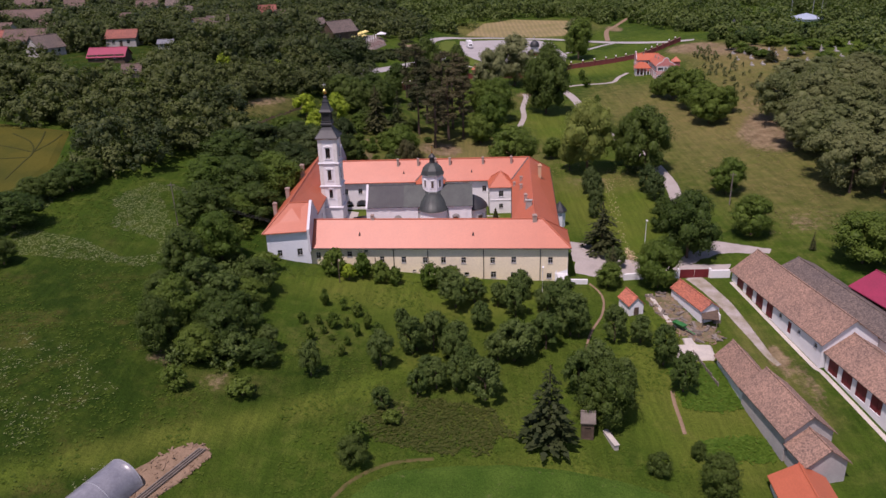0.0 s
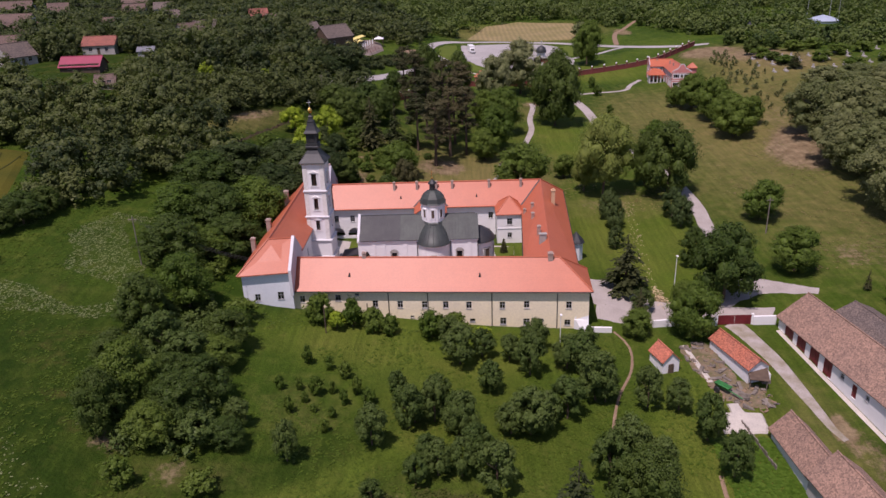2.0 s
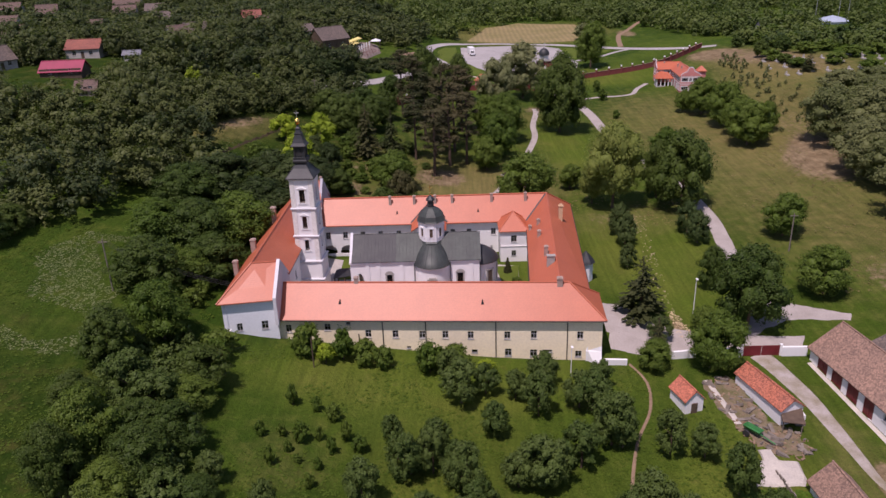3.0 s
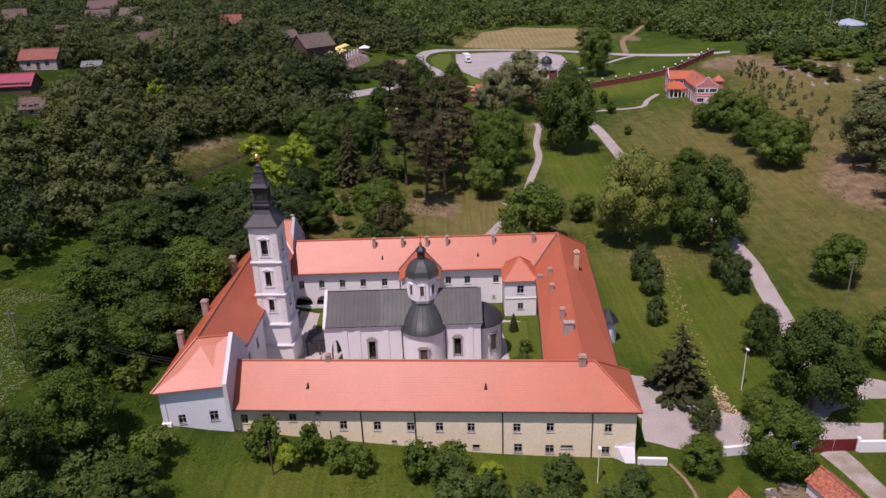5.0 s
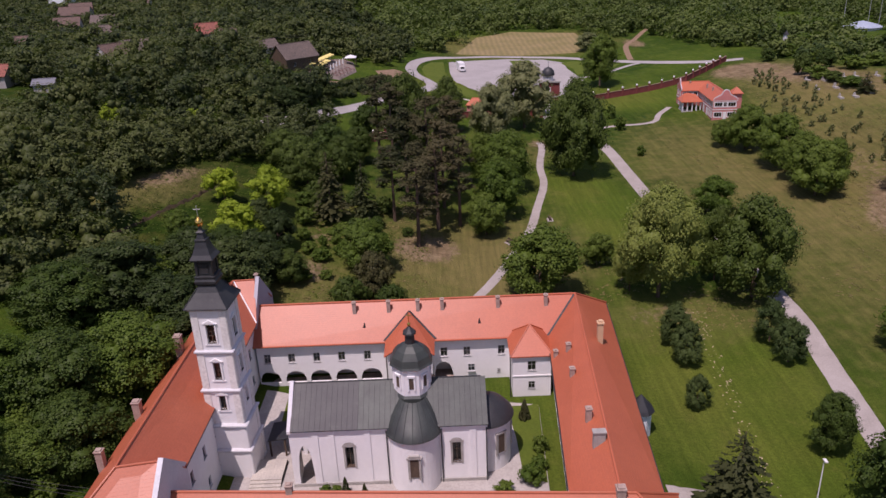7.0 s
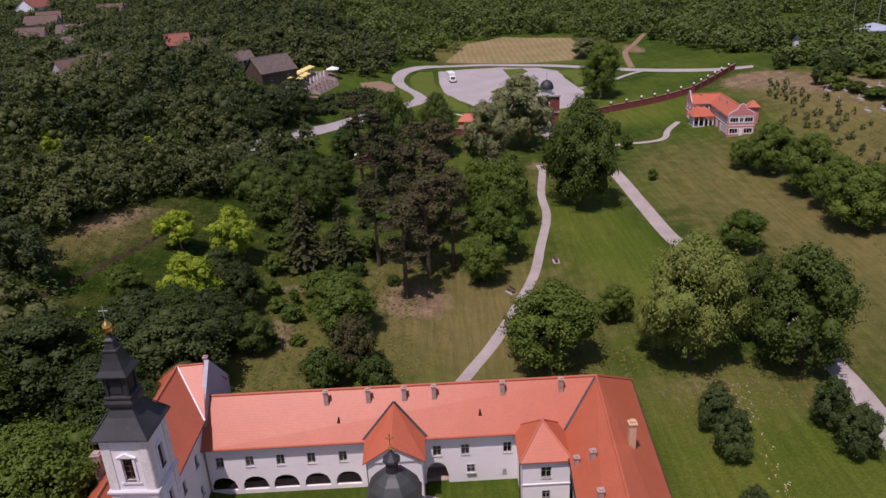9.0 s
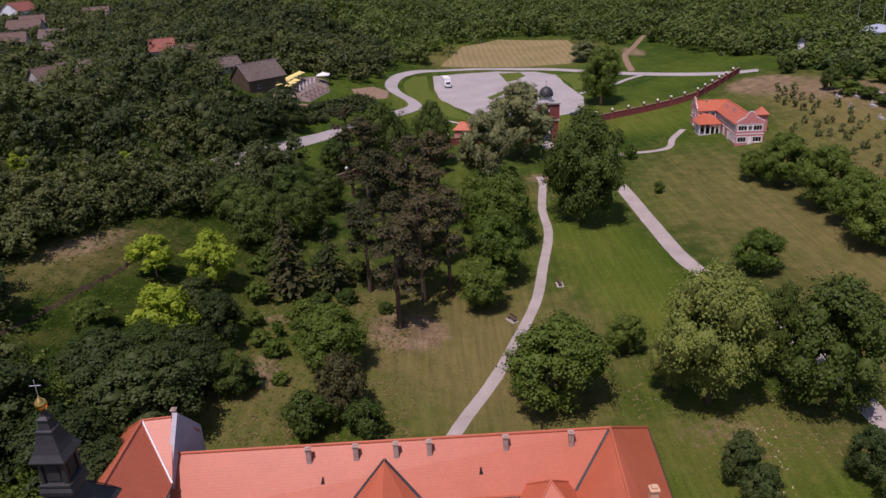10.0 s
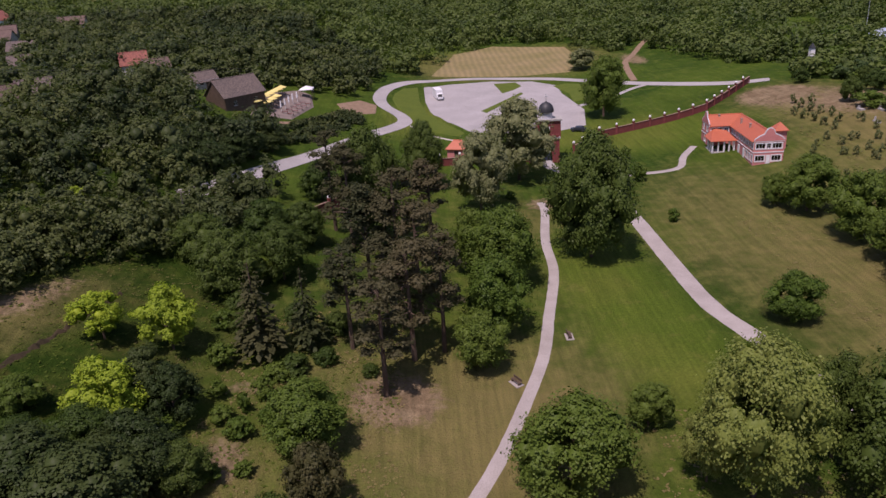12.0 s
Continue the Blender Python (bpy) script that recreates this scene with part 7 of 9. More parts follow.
tree("bush", 137.6, 277.0, 7.5, 3.5, *P)
tree("bush", 152.2, 281.6, 8.5, 4.3, *P)
P = ("grey-green tree on the park slope", "slope trees", "tree", "tree")
tree("dark_tree", -43.1, 187.3, 7.2, 6.0, *P)
tree("dark_tree", -37.3, 189.8, 8.1, 6.9, *P)
tree("tree", -46.5, 195.3, 5.9, 4.6, *P)
tree("dark_tree", -39.8, 185.8, 7.7, 6.6, *P)
P = ("dense dark tree on the park slope", "slope trees", "tree", "tree")
tree("slope_tree", -34.1, 200.0, 7.7, 7.9, *P)
tree("slope_tree", -32.5, 189.1, 8.8, 7.7, *P)
tree("dark_tree", -26.7, 187.5, 6.8, 6.0, *P)
P = ("low scrub bush on the bare slope", "slope scrub", "shrub", "shrub")
tree("bush", -29.0, 218.6, 4.2, 2.8, *P)
P = ("dark young tree beside the shed garden", "garden trees", "tree", "tree")
tree("dark_tree", 31.9, 70.2, 5.2, 6.7, *P)
tree("dark_tree", 25.6, 74.0, 3.2, 3.3, *P)
tree("dark_tree", 31.4, 76.7, 2.2, 2.7, *P)
P = ("leafy green shrub tree beside the forecourt", "", "tree", "tree")
tree("tree", 38.3, 129.3, 5.7, 5.3, *P)
P = ("brown-tipped young conifer by the yard wall", "", "spruce", "tree")
tree("spruce", 29.3, 123.9, 3.1, 7.2, *P)
P = ("leafy orchard fruit tree in rough grass", "orchard trees", "tree", "tree")
tree("fruit_tree", -1.4, 118.1, 4.3, 5.2, *P)
tree("fruit_tree", 3.4, 115.3, 4.0, 4.9, *P)
tree("fruit_tree", 7.5, 114.3, 3.8, 4.7, *P)
tree("fruit_tree", 11.6, 117.5, 4.5, 5.5, *P)
tree("fruit_tree", 16.0, 112.6, 4.7, 5.8, *P)
tree("fruit_tree", 10.8, 98.1, 4.9, 6.4, *P)
tree("fruit_tree", 6.5, 97.5, 4.1, 5.4, *P)
tree("fruit_tree", -0.4, 96.5, 4.1, 5.4, *P)
tree("fruit_tree", -3.1, 103.0, 3.7, 4.7, *P)
tree("fruit_tree", -6.1, 98.2, 3.6, 4.7, *P)
tree("fruit_tree", 1.7, 91.7, 4.3, 5.8, *P)
tree("fruit_tree", -2.9, 88.8, 3.8, 5.2, *P)
tree("fruit_tree", 20.2, 104.6, 4.0, 5.1, *P)
tree("fruit_tree", 19.6, 116.8, 3.7, 4.6, *P)
P = ("young fruit sapling on the dug hillside", "hill saplings", "shrub", "shrub")
tree("sapling", 99.7, 309.8, 2.3, 2.7, *P)
tree("sapling", 100.1, 305.6, 2.3, 2.6, *P)
tree("sapling", 100.9, 301.8, 2.2, 2.6, *P)
tree("sapling", 101.2, 297.5, 2.2, 2.5, *P)
tree("sapling", 103.8, 314.8, 2.4, 2.7, *P)
tree("sapling", 103.9, 309.6, 2.3, 2.7, *P)
tree("sapling", 104.9, 306.2, 2.3, 2.6, *P)
tree("sapling", 105.5, 302.4, 2.2, 2.6, *P)
tree("sapling", 104.7, 297.4, 2.2, 2.5, *P)
tree("sapling", 101.4, 285.4, 2.1, 2.4, *P)
tree("sapling", 108.6, 294.1, 2.1, 2.5, *P)
tree("sapling", 101.6, 278.6, 2.0, 2.3, *P)
tree("sapling", 106.0, 282.8, 2.0, 2.4, *P)
tree("sapling", 100.9, 265.9, 1.9, 2.2, *P)
tree("sapling", 105.6, 278.1, 2.0, 2.3, *P)
tree("sapling", 98.4, 284.1, 2.0, 2.4, *P)
tree("sapling", 98.0, 276.9, 2.0, 2.3, *P)
tree("sapling", 100.1, 272.7, 1.9, 2.2, *P)
tree("sapling", 101.7, 293.7, 2.1, 2.5, *P)
tree("sapling", 107.4, 316.0, 2.4, 2.7, *P)
tree("sapling", 104.3, 319.7, 2.4, 2.8, *P)
P = ("dark bushy tree on the hill", "hill trees", "tree", "tree")
tree("dark_tree", 114.9, 310.9, 5.9, 6.7, *P)
tree("dark_tree", 116.4, 340.1, 4.6, 4.8, *P)
tree("dark_tree", 126.5, 319.5, 6.4, 5.9, *P)
tree("dark_tree", 130.6, 331.8, 5.1, 4.8, *P)
tree("dark_tree", 118.3, 296.8, 5.8, 3.2, *P)
P = ("dark tree at the edge of the park", "park edge trees", "tree", "tree")
tree("dark_tree", -29.6, 227.2, 10.9, 11.4, *P)
tree("dark_tree", -22.8, 234.5, 9.5, 10.3, *P)
tree("dark_tree", -35.7, 236.3, 10.5, 8.9, *P)
tree("dark_tree", -26.8, 245.2, 9.7, 9.3, *P)
tree("dark_tree", -20.8, 247.6, 8.7, 8.6, *P)
tree("dark_tree", -20.6, 272.8, 8.9, 8.7, *P)
tree("dark_tree", -25.2, 216.7, 5.3, 4.6, *P)
P = ("low scrub bush on the bare slope", "slope scrub", "shrub", "shrub")
tree("bush", -31.1, 194.2, 5.0, 3.0, *P)
P = ("bright lime-green tree on the park slope", "lime-green trees", "tree", "tree")
tree("lime_tree", -42.9, 210.9, 7.2, 7.2, *P)
tree("lime_tree", -34.3, 211.4, 8.2, 9.9, *P)
tree("lime_tree", -36.4, 194.8, 9.0, 9.4, *P)
P = ("dense dark tree on the park slope", "slope trees", "tree", "tree")
tree("slope_tree", -30.3, 197.8, 7.1, 7.9, *P)
tree("slope_tree", -33.8, 185.3, 8.5, 7.3, *P)
tree("slope_tree", -29.4, 187.3, 7.4, 7.0, *P)
tree("dark_tree", -26.2, 187.4, 4.4, 4.6, *P)
P = ("low scrub bush on the bare slope", "slope scrub", "shrub", "shrub")
for x, y, w, h in ((-25.2, 198.6, 3.4, 2.2), (-22.6, 196.4, 3.8, 2.4), (-26.6, 203.0, 3.0, 2.4), (-21.0, 203.6, 3.2, 3.0), (-19.6, 199.0, 3.0, 2.2), (-27.4, 209.4, 4.2, 3.4), (-20.0, 207.4, 4.0, 2.4), (-24.6, 189.0, 3.2, 1.8), (-21.0, 190.0, 2.6, 1.6)):
    tree("bush", x, y, w, h, *P)
P = ("dark leafy tree overhanging the road", "roadside trees", "tree", "tree")
for x, y, w, h in ((-43.5, 276.0, 8.5, 7.4), (-41.0, 284.5, 8.0, 6.8), (-38.6, 293.0, 8.2, 7.0), (-35.6, 301.5, 7.6, 6.2), (-47.6, 283.5, 9.0, 8.0), (-45.0, 293.5, 9.0, 8.2), (-41.6, 303.0, 8.6, 7.2), (-38.4, 310.0, 7.0, 6.0), (-48.6, 270.0, 8.0, 7.2)):
    tree("slope_tree", x, y, w, h, *P)
P = ("bright lime-green tree at the edge of the wood", "lime-green trees", "tree", "tree")
for x, y, w, h in ((-57.6, 243.4, 5.0, 6.4), (-73.0, 235.7, 5.4, 7.0)):
    tree("lime_tree", x, y, w, h, *P)
P = ("leafy undergrowth bush among the pines", "pine undergrowth", "shrub", "shrub")
for x, y, w, h in ((-17.6, 209.0, 4.4, 2.8), (-13.8, 211.6, 3.6, 2.4), (-12.6, 219.6, 4.6, 3.4), (-18.8, 222.0, 4.8, 3.2), (-7.6, 209.4, 2.8, 1.6), (-27.0, 222.6, 5.0, 4.0)):
    tree("dark_bush", x, y, w, h, *P)
P = ("slender dark spruce in the park", "park spruces", "spruce", "tree")
tree("spruce", -22.7, 212.5, 7.0, 14.6, *P)
tree("spruce", -16.5, 215.4, 5.4, 12.8, *P)
P = ("tall ragged dark pine in the park", "park pines", "pine", "tree")
tree("pine", -5.3, 204.9, 9.0, 16.6, *P)
tree("pine", -1.5, 213.2, 9.7, 18.4, *P)
tree("pine", -10.4, 215.5, 8.3, 15.8, *P)
tree("pine", 2.9, 215.4, 8.4, 18.5, *P)
tree("pine", -3.3, 230.6, 10.3, 22.0, *P)
tree("pine", 2.1, 244.3, 9.2, 19.6, *P)
tree("pine", -12.1, 246.6, 8.7, 20.2, *P)
tree("pine", -16.1, 255.6, 8.6, 19.4, *P)
tree("pine", -8.4, 231.7, 9.4, 19.5, *P)
tree("pine", -0.2, 224.7, 9.0, 18.9, *P)
tree("pine", -5.3, 220.3, 8.2, 15.4, *P)
P = ("tall broad dark park tree", "park trees", "tree", "tree")
tree("egg_tree", -8.6, 252.2, 13.0, 22.5, *P)
tree("egg_tree", 31.1, 244.2, 16.4, 23.4, *P)
tree("egg_tree", 1.7, 284.9, 11.0, 16.3, *P)
P = ("round leafy park tree on the grass", "park trees", "tree", "tree")
tree("tree", 8.0, 211.4, 9.2, 9.0, *P)
tree("tree", 11.0, 220.2, 11.4, 12.8, *P)
tree("tree", 14.0, 235.6, 13.2, 14.4, *P)
tree("tree", 9.1, 239.4, 9.5, 12.7, *P)
tree("tree", -14.4, 194.6, 10.6, 9.2, *P)
tree("tree", 15.6, 185.9, 13.9, 13.1, *P)
tree("tree", 27.0, 196.1, 6.3, 6.3, *P)
tree("tree", 55.1, 216.8, 8.8, 7.7, *P)
P = ("dark spreading cedar bush near the roof", "cedar bushes", "cedar_bush", "shrub")
tree("dark_bush", -15.8, 180.4, 6.4, 6.0, *P)
tree("dark_bush", -8.9, 180.4, 5.8, 5.0, *P)
P = ("brown-tipped bushy conifer above the roof", "", "cedar_bush", "shrub")
tree("brown_bush", -12.4, 185.2, 7.6, 8.2, *P)
P = ("huge spreading linden with pale flowering foliage", "", "linden", "tree")
tree("linden", 34.6, 183.6, 14.6, 19.6, *P)
tree("linden", 30.6, 186.3, 6.4, 9.4, *P)
P = ("large dark tree beside the linden", "park trees", "tree", "tree")
tree("dark_tree", 49.2, 181.4, 13.6, 17.6, *P)
tree("dark_tree", 45.4, 188.0, 7.4, 13.6, *P)
P = ("pale-leaved linden beside the gate", "gate lindens", "linden", "tree")
tree("pale_linden", 24.1, 289.0, 17.0, 20.1, *P)
tree("pale_linden", 13.4, 270.0, 13.1, 17.5, *P)
P = ("upright dense tree beside the car park", "", "tree", "tree")
tree("tree", 57.2, 341.4, 14.2, 18.5, *P)
P = ("grey-green willow by the road", "", "linden", "tree")
tree("pale_linden", 67.0, 416.2, 12.0, 8.3, *P)
P = ("small young tree on the lawn", "small lawn trees", "shrub", "shrub")
tree("bush", 51.4, 295.7, 3.2, 4.2, *P)
tree("bush", 50.9, 282.2, 3.5, 4.1, *P)
tree("bush", 50.7, 257.7, 2.6, 2.7, *P)
tree("bush", -22.8, 200.6, 2.0, 2.7, *P)
tree("bush", 20.5, 276.2, 2.6, 1.9, *P)
P = ("large pale-leaved tree on the hillside", "hillside lindens", "linden", "tree")
tree("hill_linden", 96.5, 214.5, 16.6, 15.0, *P)
tree("hill_linden", 93.4, 192.0, 16.3, 13.4, *P)
tree("hill_linden", 95.0, 180.5, 15.8, 14.0, *P)
tree("hill_linden", 89.8, 158.3, 12.8, 14.5, *P)
tree("hill_linden", 113.1, 200.0, 14.2, 17.0, *P)
tree("hill_linden", 113.1, 228.9, 16.1, 12.6, *P)
tree("hill_linden", 124.2, 231.3, 18.0, 11.1, *P)
tree("hill_linden", 105.9, 203.3, 15.2, 12.5, *P)
P = ("hillside scrub bush on dry slope", "hillside scrub", "shrub", "shrub")
tree("bush", 164.5, 403.7, 14.6, 8.8, *P)
tree("bush", 143.0, 370.1, 10.7, 5.9, *P)
rows_rng = random.Random(31)
P = ("young fruit sapling on the dug hillside", "hill saplings", "shrub", "shrub")
for row in range(7):
    for i in range(8):
        x, y = 90.5 + 3.1 * row + rows_rng.uniform(-0.7, 0.7), 230.0 + 7.6 * i + 2.2 * row + rows_rng.uniform(-1.6, 1.6)
        if rows_rng.random() < 0.6:
            tree("sapling", x, y, rows_rng.uniform(1.3, 2.4), rows_rng.uniform(1.4, 2.3), *P)
P = ("small dark cypress on the slope", "", "spruce", "tree")
tree("spruce", 70.3, 132.4, 1.3, 4.0, *P)
tree("spruce", 120.6, 283.3, 5.4, 6.0, *P)


# ---- pink guest house ----
def guest_house():
    z0 = 8.0
    ez, rz = z0 + 5.6, z0 + 7.6
    U, V = Vector((0.9953, -0.0967)), Vector((0.0967, 0.9953))

    def P(u, v):
        return Vector((77.5, 283.3)) + U * u + V * v

    def at(u, v, z):
        q = P(u, v)
        return (q.x, q.y, z)

    t = thing("guest_house", *P(2, 14), z0, "pink two-storey guest house with white trim and orange roof", "house")
    plan = [P(0, 0), P(6.8, 0), P(6.8, 24.05), P(-5.2, 24.05), P(-5.2, 17.45), P(0, 17.45)]
    rows = {0: [(1.55, 1.5, 2.1, 1.3), (1.55, 4.4, 2.1, 1.2), (5.25, 1.5, 2.1, 1.3), (5.25, 4.4, 2.1, 1.2), (3.4, 4.4, 0.9, 1.2)],
            3: [(1.8, 4.4, 1.0, 1.2), (4.8, 4.4, 1.0, 1.2), (3.3, 1.6, 1.2, 1.3)],
            4: [(1.0, 4.4, 1.0, 1.1), (2.6, 4.4, 1.0, 1.1), (4.2, 4.4, 1.0, 1.1)],
            5: [(1.6 + 1.9 * i, 4.4, 1.0, 1.2) for i in range(9)] + [(1.6 + 1.9 * i, 1.5, 1.0, 1.5) for i in (1, 3, 5, 6, 7, 8)]}
    for i in range(6):
        a, b = plan[i], plan[(i + 1) % 6]
        L = (b - a).length
        part("wall", wall_plate(Mesh(), a, b, z0 - 1.2, ez, 0.3, [(s, z0 + z, w, h) for s, z, w, h in rows.get(i, ())]), PINK, t)
        d = (b - a).normalized()
        nr = Vector((d.y, -d.x))
        for s, z, w, h in rows.get(i, ()):
            window(t, a, b, s, z0 + z, w, h, 0.1, PAINT_WHITE, (2 if w > 2 else 1, 0))
            for q0, q1, z1, z2 in ((s - w / 2 - 0.2, s - w / 2, z - h / 2 - 0.2, z + h / 2 + 0.2), (s + w / 2, s + w / 2 + 0.2, z - h / 2 - 0.2, z + h / 2 + 0.2), (s - w / 2, s + w / 2, z + h / 2, z + h / 2 + 0.2), (s - w / 2, s + w / 2, z - h / 2 - 0.2, z - h / 2)):
                pa, pb = a + d * q0, a + d * q1
                part("window_surround", Mesh().prism([tuple(pa + nr * 0.06), tuple(pb + nr * 0.06), tuple(pb), tuple(pa)], z0 + z1, z0 + z2), PAINT_WHITE, t)
        for z in (2.85, 5.4):
            part("trim", Mesh().prism([tuple(a + nr * 0.08), tuple(b + nr * 0.08), tuple(b), tuple(a)], z0 + z, z0 + z + 0.2), PAINT_WHITE, t)
    a, b = plan[0], plan[1]
    part("door", Mesh().box(-0.45, -0.08, 0, 0.45, 0.04, 2.3, pose(*(a + U * 3.4), z0, 0, 0, -5.55)), PAINT_WHITE, t)
    for s in (11.0, 7.2):
        q = P(-0.02, 17.45 - s)
        part("door", Mesh().box(-0.5, -0.08, 0, 0.5, 0.04, 2.3, pose(*q, z0, 0, 0, -95.55)), PAINT_WHITE, t)
    j = at(3.4, 20.75, rz)
    e = ez - 0.15
    house_roof(t, [(at(-0.35, 0.1, e), at(3.4, 0.1, rz), j, at(-0.35, 17.1, e)), (at(7.15, 0.1, e), at(7.15, 24.4, e), j, at(3.4, 0.1, rz)),
                   (at(-5.1, 17.1, e), at(-0.35, 17.1, e), j, at(-5.1, 20.75, rz)), (at(7.15, 24.4, e), at(-5.1, 24.4, e), at(-5.1, 20.75, rz), j)], TILE_RED, 0.14)
    part("ridge_tiles", ridge_cap(ridge_cap(Mesh(), at(3.4, 0.1, rz), j, 0.13), at(-5.1, 20.75, rz), j, 0.13), TILE_RED, t)
    for u, v in ((1.9, 9.0), (-2.2, 20.2), (1.6, 14.5)):
        q = P(u, v)
        chimney(q.x, q.y, rz - 0.9, t, 0.4, 0.9)
    # curved gable parapets on the two ends
    for o, d, w in ((P(0, 0), U, 6.8), (P(-5.2, 24.05), -V, 6.6)):
        n_ = Vector((d.y, -d.x, 0)) * 0.1
        g = [((o + d * (w * i / 16)).to_tuple() + (ez + 1.5 * math.sin(math.pi * i / 16) ** 0.8 + (1.25 if 6 <= i <= 10 else 0.0) * math.sqrt(max(0.0, 1 - ((i - 8) / 2.6) ** 2)) + 0.25,)) for i in range(17)]
        top = [Vector(q) for q in g]
        low = [Vector((q[0], q[1], ez - 0.05)) for q in g]
        ring = [q + n_ for q in top] + [q + n_ for q in low] + [q - n_ * 2.5 for q in top] + [q - n_ * 2.5 for q in low]
        fs = []
        for i in range(16):
            fs += [(i, i + 1, 18 + i, 17 + i), (34 + i, 51 + i, 52 + i, 35 + i), (i, 34 + i, 35 + i, i + 1)]
        part("parapet", Mesh().add(ring, fs), PINK, t, "curved pink gable parapet")
        cap = Mesh()
        for p, q in zip(top, top[1:]):
            cap.bar(p, q, 0.13, 5)
        part("coping", cap, PLASTER_GREY, t)
    # small turret roof on the far side
    c = P(8.4, 8.0)
    part("turret", Mesh().box(c.x - 1.3, c.y - 1.3, z0 - 0.5, c.x + 1.3, c.y + 1.3, z0 + 6.2), PINK, t)
    part("turret_roof", Mesh().lathe(c.x, c.y, [(2.4, z0 + 6.1), (2.4, z0 + 6.25), (0.05, z0 + 8.0)], 4, 39.5, 399.5), TILE_RED, t)
    # porch in the inner corner
    t3 = thing("porch", *P(-3, 14), z0, "open porch with an orange hip roof and white posts", "porch")
    part("floor", Mesh().prism([tuple(P(*q)) for q in ((-6.0, 11.6), (-0.4, 11.6), (-0.4, 17.3), (-6.0, 17.3))], z0 - 0.8, z0 + 0.25), STONE, t3)
    r = z0 + 3.1
    house_roof(t3, [(at(-6.4, 11.2, r), at(-0.1, 11.2, r), at(-1.4, 16.0, r + 1.5), at(-3.6, 17.3, r + 1.7), at(-4.4, 17.3, r + 1.5)), (at(-6.4, 17.4, r), at(-6.4, 11.2, r), at(-4.4, 17.3, r + 1.5))], TILE_RED, 0.12)
    for u, v in ((-5.8, 11.8), (-4.4, 11.8), (-3.0, 11.8), (-1.8, 11.8), (-0.6, 11.8), (-5.8, 13.6), (-5.8, 15.4)):
        q = P(u, v)
        part("post", Mesh().box(q.x - 0.16, q.y - 0.16, z0 + 0.25, q.x + 0.16, q.y + 0.16, r - 0.1), PAINT_WHITE, t3)


guest_house()


# ---- gate house and boundary wall ----
def gate_house():
    z = 7.0
    t = thing("gate_house", 32.2, 303, z, "oxblood gate tower with an arch and dark dome", "gate house")
    for a, b, ar in (((28.4, 301.6), (36.0, 300.6), [(4.4, z - 0.4, 3.0, z + 4.4)]), ((36.6, 304.6), (29.0, 305.6), [(3.3, z - 0.4, 3.0, z + 4.4)])):
        part("arch_wall", wall_plate(Mesh(), a, b, z - 1, z + 6.2, 0.6, [], ar), BRICK_RED, t)
    part("side_wall", wall_plate(Mesh(), (36.0, 300.6), (36.6, 304.6), z - 1, z + 6.2, 0.6), BRICK_RED, t)
    part("side_wall", wall_plate(Mesh(), (29.0, 305.6), (28.4, 301.6), z - 1, z + 6.2, 0.6), BRICK_RED, t)
    part("cornice", Mesh().prism([(28.1, 301.3), (36.2, 300.3), (36.9, 304.9), (28.8, 305.9)], z + 6.2, z + 6.6), STONE, t)
    for i in range(7):
        f = (i + 0.5) / 7
        part("battlement", Mesh().box(28.3 + 7.7 * f - 0.32, 301.35 - f - 0.05, z + 6.6, 28.3 + 7.7 * f + 0.32, 301.75 - f, z + 7.3), BRICK_RED, t)
    up = [(30.2, 301.9), (36.4, 301.1), (36.9, 304.5), (30.7, 305.3)]
    q = Mesh()
    for i in range(4):
        wall_plate(q, up[i], up[(i + 1) % 4], z + 6.4, z + 10.6, 0.4, [(3.1 if i % 2 == 0 else 1.7, z + 8.2, 1.0, 1.9)])
    part("upper_storey", q, BRICK_RED, t)
    part("upper_cornice", Mesh().prism([(29.8, 301.6), (36.7, 300.7), (37.3, 304.8), (30.4, 305.7)], z + 10.6, z + 11.0), STONE, t)
    part("drum", Mesh().lathe(33.1, 303.2, [(1.6, z + 11), (1.6, z + 12.4), (1.8, z + 12.6)], 12), PLASTER_GREY, t)
    part("dome", Mesh().lathe(33.1, 303.2, [(1.95, z + 12.6), (1.95, z + 13.1), (1.7, z + 14.0), (1.1, z + 14.7), (0.3, z + 15.05), (0.05, z + 15.3)], 16), SHEET_DARK, t, "dark metal dome", True)
    part("cross", cross(Mesh(), 33.1, 303.2, z + 15.2, 1.8, 0.07), STEEL, t)


gate_house()


